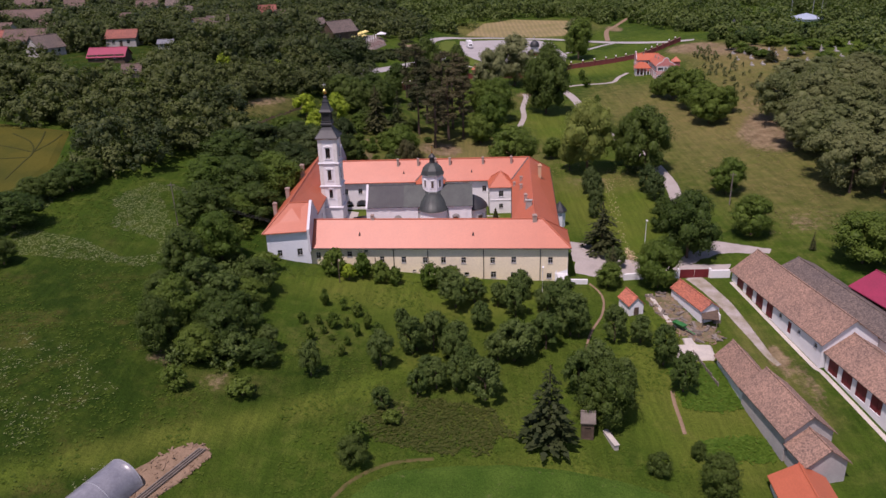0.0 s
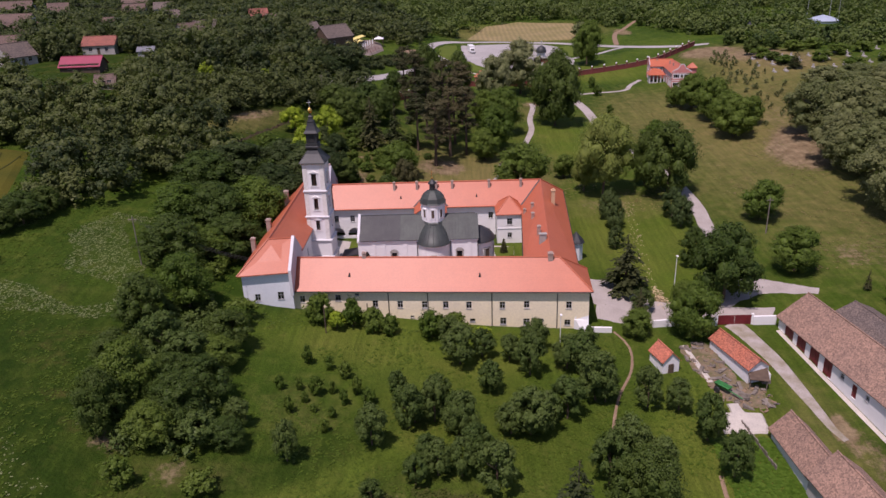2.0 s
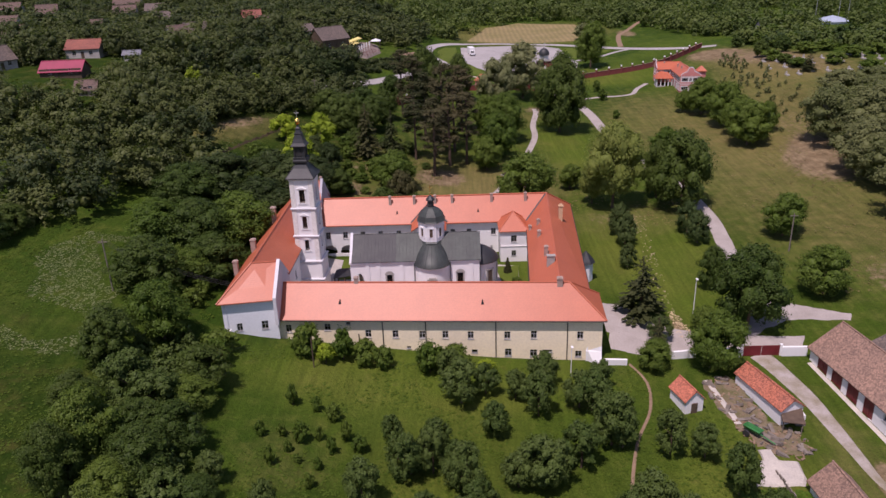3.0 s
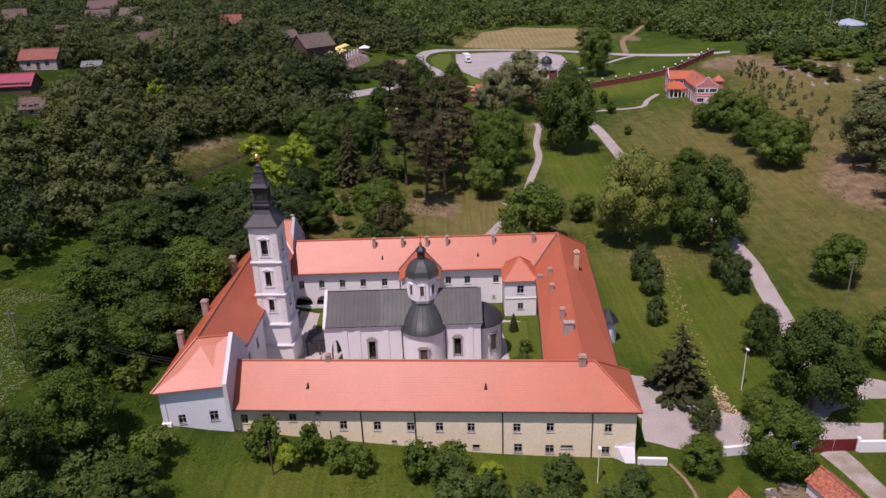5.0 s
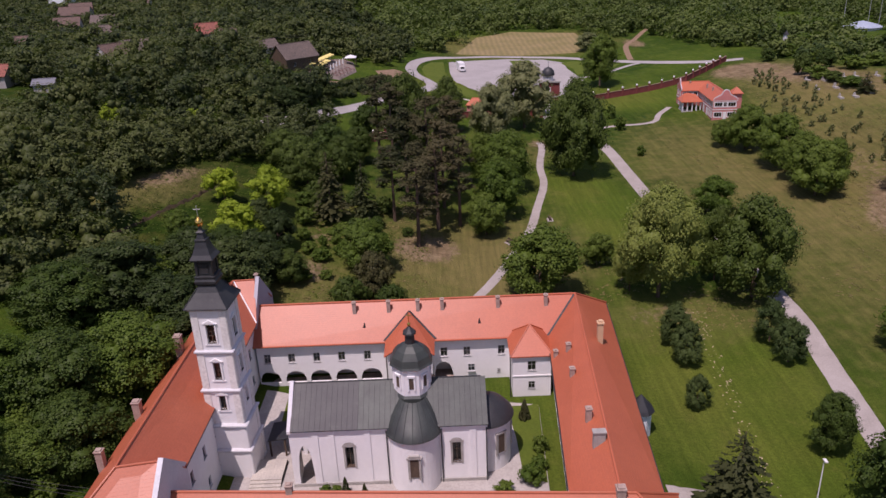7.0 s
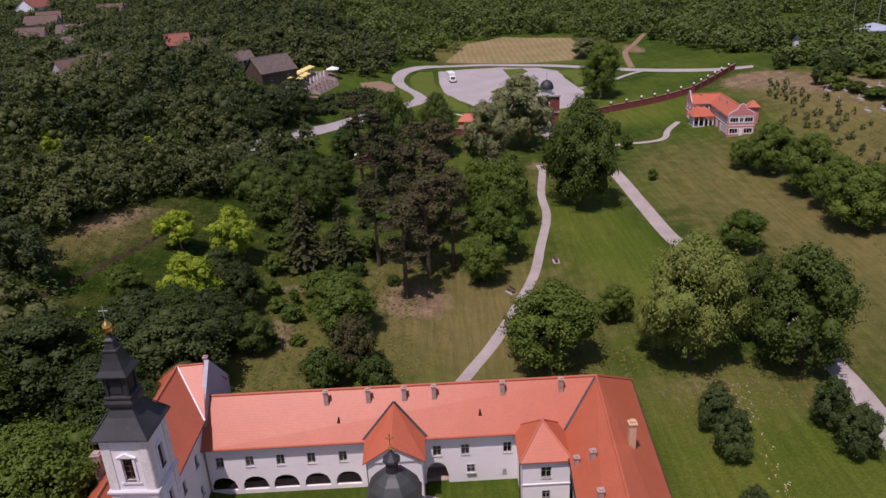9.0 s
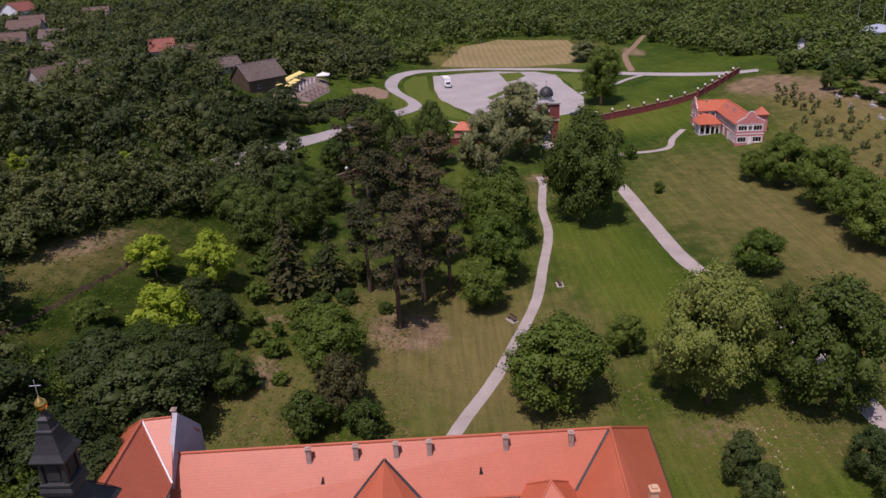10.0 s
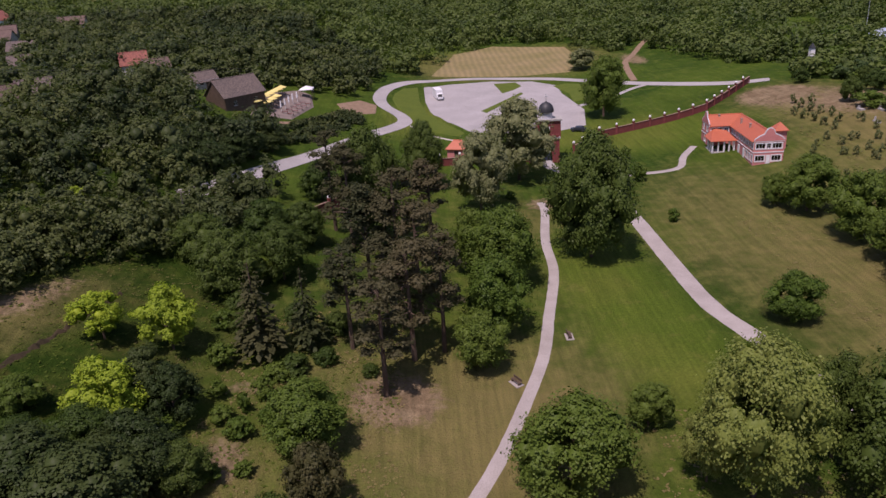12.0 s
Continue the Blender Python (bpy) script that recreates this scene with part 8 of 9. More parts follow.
def boundary_wall(name, pts, label, post_every=5.0, lamps=True):
    """A brick wall in straight lengths with taller posts and white globes on them."""
    t = thing(name, *on_ground(*pts[0]), label, "wall", kind="structure")
    for a, b in zip(pts, pts[1:]):
        a, b = Vector(a), Vector(b)
        m = max(1, round((b - a).length / post_every))
        d = (b - a).normalized()
        nr = Vector((-d.y, d.x)) * 0.15
        for i in range(m):
            p, q = a.lerp(b, i / m), a.lerp(b, (i + 1) / m)
            zp, zq = height(*p), height(*q)
            o = [tuple(p - nr), tuple(q - nr), tuple(q + nr), tuple(p + nr)]
            zs = [zp, zq, zq, zp]
            mb = Mesh().add([(*c, z - 0.5) for c, z in zip(o, zs)] + [(*c, z + 1.9) for c, z in zip(o, zs)], [(0, 3, 2, 1), (4, 5, 6, 7), (0, 1, 5, 4), (1, 2, 6, 5), (2, 3, 7, 6), (3, 0, 4, 7)])
            part("panel", mb, BRICK_RED, t)
            o2 = [tuple(p - nr * 1.6), tuple(q - nr * 1.6), tuple(q + nr * 1.6), tuple(p + nr * 1.6)]
            part("coping", Mesh().add([(*c, z + 1.9) for c, z in zip(o2, zs)] + [(*c, z + 2.02) for c, z in zip(o2, zs)], [(0, 3, 2, 1), (4, 5, 6, 7), (0, 1, 5, 4), (1, 2, 6, 5), (2, 3, 7, 6), (3, 0, 4, 7)]), TILE_OLD, t)
            part("post", Mesh().box(p.x - 0.28, p.y - 0.28, zp - 0.5, p.x + 0.28, p.y + 0.28, zp + 2.4).box(p.x - 0.36, p.y - 0.36, zp + 2.4, p.x + 0.36, p.y + 0.36, zp + 2.52), BRICK_RED, t)
            if lamps:
                part("globe", Mesh().lathe(p.x, p.y, [(0.08, zp + 2.5), (0.3, zp + 2.65), (0.36, zp + 2.9), (0.28, zp + 3.15), (0.02, zp + 3.25)], 10), PAINT_WHITE, t, "white globe lamp", True)
    return t


boundary_wall("boundary_wall", [(41, 307.5), (50.5, 319), (66.5, 325.5), (85.2, 332.4), (95, 341), (106, 352)], "oxblood brick boundary wall with white globe lamps")
boundary_wall("boundary_wall", [(28, 303), (16, 304), (5.9, 302.2), (-2.6, 290.4), (-13, 276), (-21, 262)], "oxblood brick boundary wall beside the park trees")
gable_house("gate_kiosk", (8.0, 309.0), (12.6, 307.5), 4.5, 2.8, 4.4, "small gate lodge with a red tiled roof", "lodge", PINK, TILE_RED, [(2.4, 1.1, 1.0, 2.0, "wood")], hip=1.6)

# ---- car park islands and vehicles ----
LAWN_SOIL = surface("lawn_turf", (0.088, 0.118, 0.016), (0.072, 0.105, 0.014), 0.95, 0.3, 3, 0.05)
patch("grass_island", [(-7.4, 384), (-4.4, 396), (1.3, 401.5), (1.9, 375.3), (4.2, 354.7), (15.0, 331.5), (12.7, 328.0), (3.9, 334.1), (-0.3, 345), (-2.2, 352), (-6.3, 363), (-8.0, 374)], LAWN_SOIL, "crescent of mown grass between road and car park", "lawn", 0.16)
patch("grass_island", [(29.8, 404.3), (39.0, 404.7), (40.4, 396), (36, 389), (31.1, 384)], LAWN_SOIL, "mown grass island in the car park", "lawn", 0.18)
patch("grass_island", [(20.6, 357.5), (30, 372), (38.9, 386.2), (39.3, 383.1), (31, 369), (22.3, 354.3)], LAWN_SOIL, "narrow grass island in the car park", "lawn", 0.18)
patch("grass_island", [(50.2, 392), (55.4, 394.5), (63, 389.5), (74, 379), (64, 368.5), (52.4, 362.4), (53.5, 376)], LAWN_SOIL, "mown grass beside the car park", "lawn", 0.18)
strip("side_road", [(53, 357), (64, 364), (74, 373), (80, 376)], 2.4, ASPHALT, "narrow paved link road", "road", 0.2)
strip("stone_edge", [(-1.5, 340), (6, 329), (16, 322.5), (24, 322)], 0.7, CONCRETE, "low pale stone edging beside the lawn", "edging", 0.2)


def van(x, y, turn):
    z = height(x, y) + 0.1
    m = pose(x, y, z, 0, 0, turn)
    t = thing("van", x, y, z, "white delivery van with a pale box body", "van")
    part("body", Mesh().box(-1.2, -0.9, 0.5, 1.2, 6.0, 3.3, m), PAINT_WHITE, t)
    part("cab", Mesh().add([m @ Vector(p) for p in ((-0.98, -2.6, 0.45), (0.98, -2.6, 0.45), (0.98, -0.9, 0.45), (-0.98, -0.9, 0.45), (-0.98, -2.6, 1.15), (0.98, -2.6, 1.15), (0.9, -1.75, 2.1), (-0.9, -1.75, 2.1), (0.9, -0.9, 2.15), (-0.9, -0.9, 2.15))],
                             [(0, 1, 5, 4), (4, 5, 6, 7), (7, 6, 8, 9), (1, 2, 8, 6, 5), (3, 0, 4, 7, 9), (0, 3, 2, 1), (2, 3, 9, 8)]), PAINT_WHITE, t)
    part("windscreen", Mesh().add([m @ Vector(p) for p in ((-0.85, -2.56, 1.2), (0.85, -2.56, 1.2), (0.8, -1.82, 2.03), (-0.8, -1.82, 2.03))], [(0, 1, 2, 3)]), BLACK_RUBBER, t)
    for sx in (-0.95, 0.95):
        for sy in (-1.9, 4.3):
            w = m @ Vector((sx, sy, 0.38))
            d = m.to_3x3() @ Vector((0.22 if sx > 0 else -0.22, 0, 0))
            part("wheel", Mesh().bar(w - d, w + d * 0.3, 0.38, 12), BLACK_RUBBER, t)
    return t


van(8.6, 379.5, 8)


def car(x, y, turn, material, label):
    z = height(x, y) + 0.1
    m = pose(x, y, z, 0, 0, turn)
    t = thing("car", x, y, z, label, "car")
    prof = [(-2.1, 0.35), (2.1, 0.35), (2.15, 0.8), (1.2, 0.95), (0.6, 1.42), (-1.2, 1.45), (-1.9, 0.95), (-2.15, 0.85)]
    p = [m @ Vector((0.85 if z_ < 1 else 0.7, y_, z_)) for y_, z_ in prof] + [m @ Vector((-0.85 if z_ < 1 else -0.7, y_, z_)) for y_, z_ in prof]
    n_ = len(prof)
    part("body", Mesh().add(p, [tuple(range(n_)), tuple(range(2 * n_ - 1, n_ - 1, -1))] + [(i, n_ + i, n_ + (i + 1) % n_, (i + 1) % n_) for i in range(n_)]), material, t)
    for sx in (-0.8, 0.8):
        for sy in (-1.3, 1.35):
            w = m @ Vector((sx, sy, 0.32))
            d = m.to_3x3() @ Vector((0.12, 0, 0))
            part("wheel", Mesh().bar(w - d, w + d, 0.32, 12), BLACK_RUBBER, t)


car(46.5, 327.5, 70, surface("dark_car_paint", (0.03, 0.035, 0.045), (0.025, 0.03, 0.04), 0.25, 2, 6, 0.0), "dark car parked beside the boundary wall")


# ---- scrub round the monastery ----
woods("thicket", [(-40, 87), (-34, 86), (-30, 90), (-31, 101), (-35, 113), (-40, 122), (-46, 124), (-46, 110), (-44, 95)], 2.9, 2.0, 3.4, 640, LEAF_FRUIT, "dense tangled thicket on the meadow edge", 51, (), 0.18)
woods("wall_scrub", [(-48, 124), (-52, 142), (-52, 160), (-54, 172), (-43, 186), (-37.5, 175), (-39, 150), (-40, 132), (-41, 126)], 2.8, 2.2, 4.2, 680, LEAF, "bushy green scrub along the monastery wall", 52, (), 0.20)


def rubble(name, n_, poly, size, material, label, seed, up=0.05):
    """Loose pieces of stone and timber over a patch of ground, as one heap."""
    rng = np.random.default_rng(seed)
    xs, ys = [p[0] for p in poly], [p[1] for p in poly]
    mb = Mesh()
    made = 0
    while made < n_:
        x, y = rng.uniform(min(xs), max(xs)), rng.uniform(min(ys), max(ys))
        if not inside(x, y, poly):
            continue
        made += 1
        s = size * rng.uniform(0.4, 1.4)
        m = pose(x, y, height(x, y) + up + s * 0.15, rng.uniform(-25, 25), rng.uniform(-25, 25), rng.uniform(0, 180))
        mb.box(-s * rng.uniform(0.5, 1.8), -s * 0.4, -s * 0.25, s, s * 0.4, s * 0.25, m)
    return single(name, mb, material, label, "debris", kind="stuff")


# ---- eroded bank on the western meadow ----
SOIL = surface("dark_topsoil", (0.062, 0.044, 0.026), (0.036, 0.030, 0.016), 0.95, 0.6, 5, 0.05)


def earth_bank(pts):
    """A knee-high broken step of bare earth that runs down a meadow."""
    rnd = random.Random(12)
    mb = Mesh()
    line = []
    for a, b in zip(pts, pts[1:]):
        m = max(2, int(math.dist(a, b) / 0.7))
        line += [(a[0] + (b[0] - a[0]) * i / m, a[1] + (b[1] - a[1]) * i / m) for i in range(m)]
    for x, y in line:
        x, y = x + rnd.uniform(-0.25, 0.25), y + rnd.uniform(-0.25, 0.25)
        h, w = rnd.uniform(0.0, 0.6), rnd.uniform(0.6, 2.0)
        mb.v += [(x - 0.5, y + 0.2, height(x - 0.5, y + 0.2) - 0.05), (x - 0.15, y, height(x - 0.15, y) + h), (x, y, height(x, y) + h * 0.85), (x + w * 0.35, y - 0.1, height(x + w * 0.35, y - 0.1) - 0.1)]
    for i in range(len(line) - 1):
        mb.f += [(4 * i + j, 4 * i + 4 + j, 4 * i + 5 + j, 4 * i + 1 + j) for j in range(3)]
    return single("earth_bank", mb, SOIL, "broken bare earth bank across the meadow", "earth", kind="structure")


BANK = [(-60.0, 181.0), (-57.6, 187.2), (-53.9, 195.3), (-51.6, 202.3), (-48.4, 209.7), (-46.2, 217.6), (-44.3, 223.3)]
earth_bank(BANK)
rubble("bank_clods", 60, [(-59.6, 181.0), (-57.0, 187.2), (-53.2, 195.3), (-48.0, 209.7), (-45.6, 217.6), (-46.0, 217.6), (-49.0, 209.7), (-54.3, 195.3)], 0.12, SOIL, "clods fallen from the earth bank", 21)


# ---- tavern terrace ----
def terrace():
    patch("terrace", [(-45.2, 324), (-34.8, 330), (-30.5, 347), (-33, 362), (-37, 364), (-44.5, 350)], surface("terrace_stone", (0.24, 0.19, 0.165), (0.17, 0.14, 0.12), 0.9, 0.5, 4, 0.02), "paved tavern terrace on the slope", "terrace", 0.45)
    for x, y in ((-44.0, 330), (-43.4, 333.5), (-42.8, 337), (-42.2, 340.5), (-41.6, 344), (-41.0, 347.5), (-40.4, 351), (-41.4, 332.0), (-40.8, 336), (-40.2, 340)):
        s, z = 1.7, height(x, y) + 0.45
        t = thing("parasol", x, y, z, "open yellow canvas parasol on the terrace", "parasol", "terrace parasols")
        part("pole", Mesh().bar((x, y, z), (x, y, z + 2.9), 0.05, 6), PAINT_WHITE, t)
        part("canopy", Mesh().lathe(x, y, [(0.03, z + 2.95), (s, z + 2.3), (s, z + 2.15), (0.05, z + 2.75)], 8), YELLOW_CLOTH, t)
        part("foot", Mesh().box(x - 0.3, y - 0.3, z, x + 0.3, y + 0.3, z + 0.1), STONE, t)
        tb = thing("table", x + 0.9, y - 1.0, z, "brown wooden terrace table", "table", "terrace tables")
        part("tabletop", Mesh().box(x + 0.3, y - 1.5, z + 0.72, x + 1.5, y - 0.6, z + 0.78), WOOD_DARK, tb)
        for dx, dy in ((0.4, -1.4), (1.4, -1.4), (0.4, -0.7), (1.4, -0.7)):
            part("leg", Mesh().box(x + dx - 0.04, y + dy - 0.04, z, x + dx + 0.04, y + dy + 0.04, z + 0.72), WOOD_DARK, tb)
    for x, y in ((-38.0, 333.5), (-37.4, 337), (-36.8, 340.5), (-36.2, 344), (-35.4, 347.5)):
        z = height(x, y) + 0.45
        t = thing("parasol", x, y, z, "folded white parasol on its pole", "parasol", "folded parasols")
        part("pole", Mesh().bar((x, y, z), (x, y, z + 3.2), 0.05, 6), PAINT_WHITE, t)
        part("canopy", Mesh().lathe(x, y, [(0.03, z + 3.3), (0.2, z + 2.6), (0.3, z + 1.3), (0.06, z + 1.2)], 8), PAINT_WHITE, t)
    z = height(-33, 356) + 0.45
    g = thing("pavilion", -33.5, 356, z, "small pavilion with a white canvas roof", "pavilion")
    part("roof", Mesh().lathe(-33.5, 356, [(0.05, z + 3.6), (3.0, z + 2.7), (3.0, z + 2.5)], 4, 45, 405), PAINT_WHITE, g)
    for dx in (-1.9, 1.9):
        for dy in (-1.9, 1.9):
            part("post", Mesh().box(-33.5 + dx - 0.08, 356 + dy - 0.08, z - 0.4, -33.5 + dx + 0.08, 356 + dy + 0.08, z + 2.7), WOOD_DARK, g)
    for i in range(10):
        x, y = -37.0 + (i % 5) * 0.8 + (i // 5) * 1.6, 333 + (i % 5) * 3.4
        z = height(x, y) + 0.45
        b_ = thing("bench", x, y, z, "reddish wooden terrace bench", "bench", "terrace benches")
        part("seat", Mesh().box(x - 0.9, y - 0.2, z + 0.42, x + 0.9, y + 0.2, z + 0.48), DOOR_RED, b_)
        for dx in (-0.75, 0.75):
            part("leg", Mesh().box(x + dx - 0.05, y - 0.18, z - 0.1, x + dx + 0.05, y + 0.18, z + 0.42), WOOD_DARK, b_)


terrace()
patch("clay_bank", [(-21, 344), (-12, 350), (-12, 362), (-18, 366), (-25, 356)], DIRT, "bare clay bank beside the road", "earth", 0.15)
strip("bare_bank", [(-44, 322), (-36, 326), (-28, 338), (-22, 350)], 2.2, DIRT, "bare earth edge below the terrace", "earth", 0.1)
woods("hedge_terrace", [(-41, 314), (-34, 307), (-22, 327), (-14, 342), (-19, 347), (-28, 335)], 2.3, 1.5, 1.7, 140, LEAF_WOOD, "dense low scrub on the bank below the terrace", 31, (), 0.3)

# ---- yard walls and gate by the forecourt ----
def low_wall(pts, h, label):
    mb = Mesh()
    for a, b in zip(pts, pts[1:]):
        a, b = Vector(a), Vector(b)
        d = (b - a).normalized()
        nr = Vector((-d.y, d.x)) * 0.2
        o = [tuple(a - nr), tuple(b - nr), tuple(b + nr), tuple(a + nr)]
        zs = [height(*a), height(*b), height(*b), height(*a)]
        mb.add([(*c, z - 0.6) for c, z in zip(o, zs)] + [(*c, z + h) for c, z in zip(o, zs)], [(0, 3, 2, 1), (4, 5, 6, 7), (0, 1, 5, 4), (1, 2, 6, 5), (2, 3, 7, 6), (3, 0, 4, 7)])
    return single("yard_wall", mb, PLASTER_WHITE, label, "wall", kind="structure", base=on_ground(*pts[0]))


low_wall([(21.2, 122.6), (24.6, 122.4)], 0.9, "low white wall beside the monastery corner")
low_wall([(31.5, 123.7), (36.5, 124.2), (41.8, 124.0)], 1.2, "white yard wall beside the forecourt")
low_wall([(47.6, 123.6), (51.2, 123.4)], 1.5, "white yard wall beside the stable")
yg = thing("yard_gate", 44.7, 123.8, height(44.7, 123.8), "closed oxblood double yard gate", "gate")
for x0 in (41.9, 44.75):
    z = height(44.7, 123.8)
    part("leaf", Mesh().box(x0, 123.75, z + 0.05, x0 + 2.75, 123.85, z + 1.7), DOOR_RED, yg)
for x0 in (41.75, 47.55):
    part("post", Mesh().box(x0 - 0.2, 123.6, z - 0.5, x0 + 0.2, 124.0, z + 1.9), PLASTER_WHITE, yg)
patch("concrete_pad", ragged([(35.2, 102.0), (36.9, 102.2), (36.8, 104.2), (38.5, 104.3), (38.7, 102.2), (41.1, 101.8), (40.9, 99.1), (40.3, 97.7), (34.4, 97.9)], 0.12), CONCRETE, "pale concrete pad in the farmyard", "paving", 0.25)
YARD = [(33.9, 118.0), (36.4, 118.4), (38.0, 119.6), (39.0, 119.0), (40.7, 107.8), (43.6, 107.0), (43.9, 103.9), (42.4, 102.0), (38.9, 102.6), (36.6, 104.6), (35.8, 108.2), (34.6, 113.0)]
patch("rubble_yard", ragged(YARD, 0.6), surface("rubble", (0.20, 0.15, 0.105), (0.11, 0.105, 0.045), 0.95, 0.8, 5, 0.15, dirt=(0.26, 0.21, 0.165)), "bare yard strewn with rubble and timber", "earth", 0.08)


rubble("yard_rubble", 170, YARD, 0.22, DIRT, "broken stones and bricks in the yard", 5)
rubble("yard_timber", 60, YARD, 0.5, WOOD_GREY, "old boards and timber in the yard", 6)


def trailer(x, y, turn):
    z = height(x, y)
    m = pose(x, y, z, 0, 0, turn)
    t = thing("farm_trailer", x, y, z, "green farm machine standing in the yard", "farm machine")
    part("hopper", Mesh().add([m @ Vector(p) for p in ((-0.35, -1.0, 0.6), (0.35, -1.0, 0.6), (0.35, 1.0, 0.6), (-0.35, 1.0, 0.6), (-0.55, -1.2, 1.1), (0.55, -1.2, 1.1), (0.55, 1.2, 1.1), (-0.55, 1.2, 1.1))], [(0, 3, 2, 1), (0, 1, 5, 4), (1, 2, 6, 5), (2, 3, 7, 6), (3, 0, 4, 7)]), GREEN_PAINT, t)
    part("drawbar", Mesh().bar(m @ Vector((0, -1.0, 0.6)), m @ Vector((0, -3.2, 0.4)), 0.08, 6), GREEN_PAINT, t)
    for sx in (-0.95, 0.95):
        part("wheel", Mesh().bar(m @ Vector((sx - 0.12, 0.3, 0.45)), m @ Vector((sx + 0.12, 0.3, 0.45)), 0.45, 12), BLACK_RUBBER, t)


strip("yard_walk", [(35.0, 118.2), (35.5, 114.5), (36.0, 111.2), (36.3, 108.8)], 1.3, CONCRETE, "broken concrete walk in the yard", "paving", 0.12)
trailer(37.3, 106.9, 35)
wt = thing("water_tank", 44.0, 108.8, height(44, 108.8), "white plastic water tank on a rough stand", "tank")
z = height(44, 108.8)
part("stand", Mesh().box(43.4, 108.2, z - 0.3, 44.6, 109.4, z + 0.5), WOOD_GREY, wt)
part("tank", Mesh().box(43.5, 108.3, z + 0.5, 44.5, 109.3, z + 1.5), PAINT_WHITE, wt)
lt = thing("lean_to", 42.6, 108.6, height(42.6, 108.6), "dark wooden lean-to beside the small barn", "shed")
z = height(42.6, 108.6)
part("roof", Mesh().slab([(41.0, 107.0, z + 1.6), (43.6, 106.4, z + 1.6), (44.3, 109.2, z + 2.1), (41.6, 109.8, z + 2.1)], 0.1), WOOD_DARK, lt)
for x, y in ((41.2, 107.2), (43.4, 106.7)):
    part("post", Mesh().bar((x, y, z - 0.3), (x, y, z + 1.6), 0.08, 6), WOOD_GREY, lt)
fence = thing("plank_fence", 38.2, 97, height(38.2, 97), "weathered plank fence below the concrete pad", "fence")
for i in range(12):
    x, y = 37.6 + 0.1 * i, 99.8 - 0.75 * i
    z = height(x, y)
    part("board", Mesh().box(x - 0.06, y - 0.33, z - 0.2, x + 0.06, y + 0.33, z + 0.5 + 0.1 * (i % 3)), WOOD_GREY, fence)
strip("earth_cut", [(31.7, 90.4), (31.3, 87.5), (31.2, 84.5), (31.0, 81.2)], 0.8, DIRT, "narrow bare earth cut in the grass", "earth", 0.06)
wl = thing("hut_trough", 20.6, 79.6, height(19.5, 79.4), "pale concrete trough beside the hut", "trough")
z = height(19.5, 79.4)
part("basin", Mesh().box(-1.7, -0.3, -0.3, 1.7, 0.3, 0.6, pose(20.6, 79.6, z, 0, 0, 105)).box(-1.8, -0.38, 0.6, 1.8, 0.38, 0.7, pose(20.6, 79.6, z, 0, 0, 105)), CONCRETE, wl)


# ---- polytunnel and dug ground at the field's edge ----
def polytunnel():
    p0, p1 = Vector((-38.2, 66.0)), Vector((-43.5, 55.0))
    d = (p1 - p0).normalized()
    nr = Vector((-d.y, d.x))
    t = thing("polytunnel", *p0, height(*p0), "translucent plastic polytunnel at the field edge", "greenhouse")
    mb = Mesh()
    L = (p1 - p0).length
    for i in range(13):
        c = p0 + d * (L * i / 12)
        g = min(height(*c), height(*p0))
        for j in range(13):
            a = math.pi * j / 12
            o = nr * (math.cos(a) * 2.7)
            mb.v.append((c.x + o.x, c.y + o.y, g - 0.3 + 2.6 * math.sin(a) * (1 + 0.02 * math.sin(i * 3.1))))
    for i in range(12):
        for j in range(12):
            mb.f.append((i * 13 + j, i * 13 + j + 1, (i + 1) * 13 + j + 1, (i + 1) * 13 + j))
    mb.f.append(tuple(range(13)))
    part("cover", mb, FILM, t, "", True)
    for i in (0, 4, 8, 12):
        hp = Mesh()
        for j in range(12):
            hp.bar(mb.v[i * 13 + j], mb.v[i * 13 + j + 1], 0.05, 5)
        part("hoop", hp, STEEL, t)


polytunnel()
patch("dug_earth", [(-38, 67), (-34, 71.5), (-31, 72.5), (-29.5, 71), (-32, 66), (-35, 62), (-37, 62)], DIRT, "freshly dug pale earth", "earth", 0.12)
rubble("dug_clods", 220, [(-38, 67), (-34, 71.5), (-31, 72.5), (-29.5, 71), (-32, 66), (-35, 62), (-37, 62)], 0.25, DIRT, "clods and broken stone on dug earth", 8)
for i in range(3):
    a, b = Vector((-30.6 - 0.35 * i, 71.2)), Vector((-35.4 - 0.35 * i, 62.4))
    za, zb = height(*a), height(*b)
    single("pipe", Mesh().bar((*a, za + 0.35), (*b, zb + 0.35), 0.09, 6), WOOD_GREY, "long timber pole lying on dug earth", "pole", "timber poles", base=(*a, za))


# ---- poles, lamps and wires ----
def street_lamp(x, y, h=6.2):
    z = height(x, y)
    t = thing("street_lamp", x, y, z, "slender white lamp post on the lawn", "lamp post", "lamp posts")
    part("pole", Mesh().bar((x, y, z - 0.3), (x, y, z + h), 0.08, 8, 0.05), PAINT_WHITE, t)
    part("head", Mesh().box(x - 0.15, y - 0.5, z + h - 0.05, x + 0.15, y + 0.1, z + h + 0.08), PAINT_WHITE, t)


street_lamp(38.4, 136.2, 6.4)
street_lamp(15.9, 119.6, 5.0)


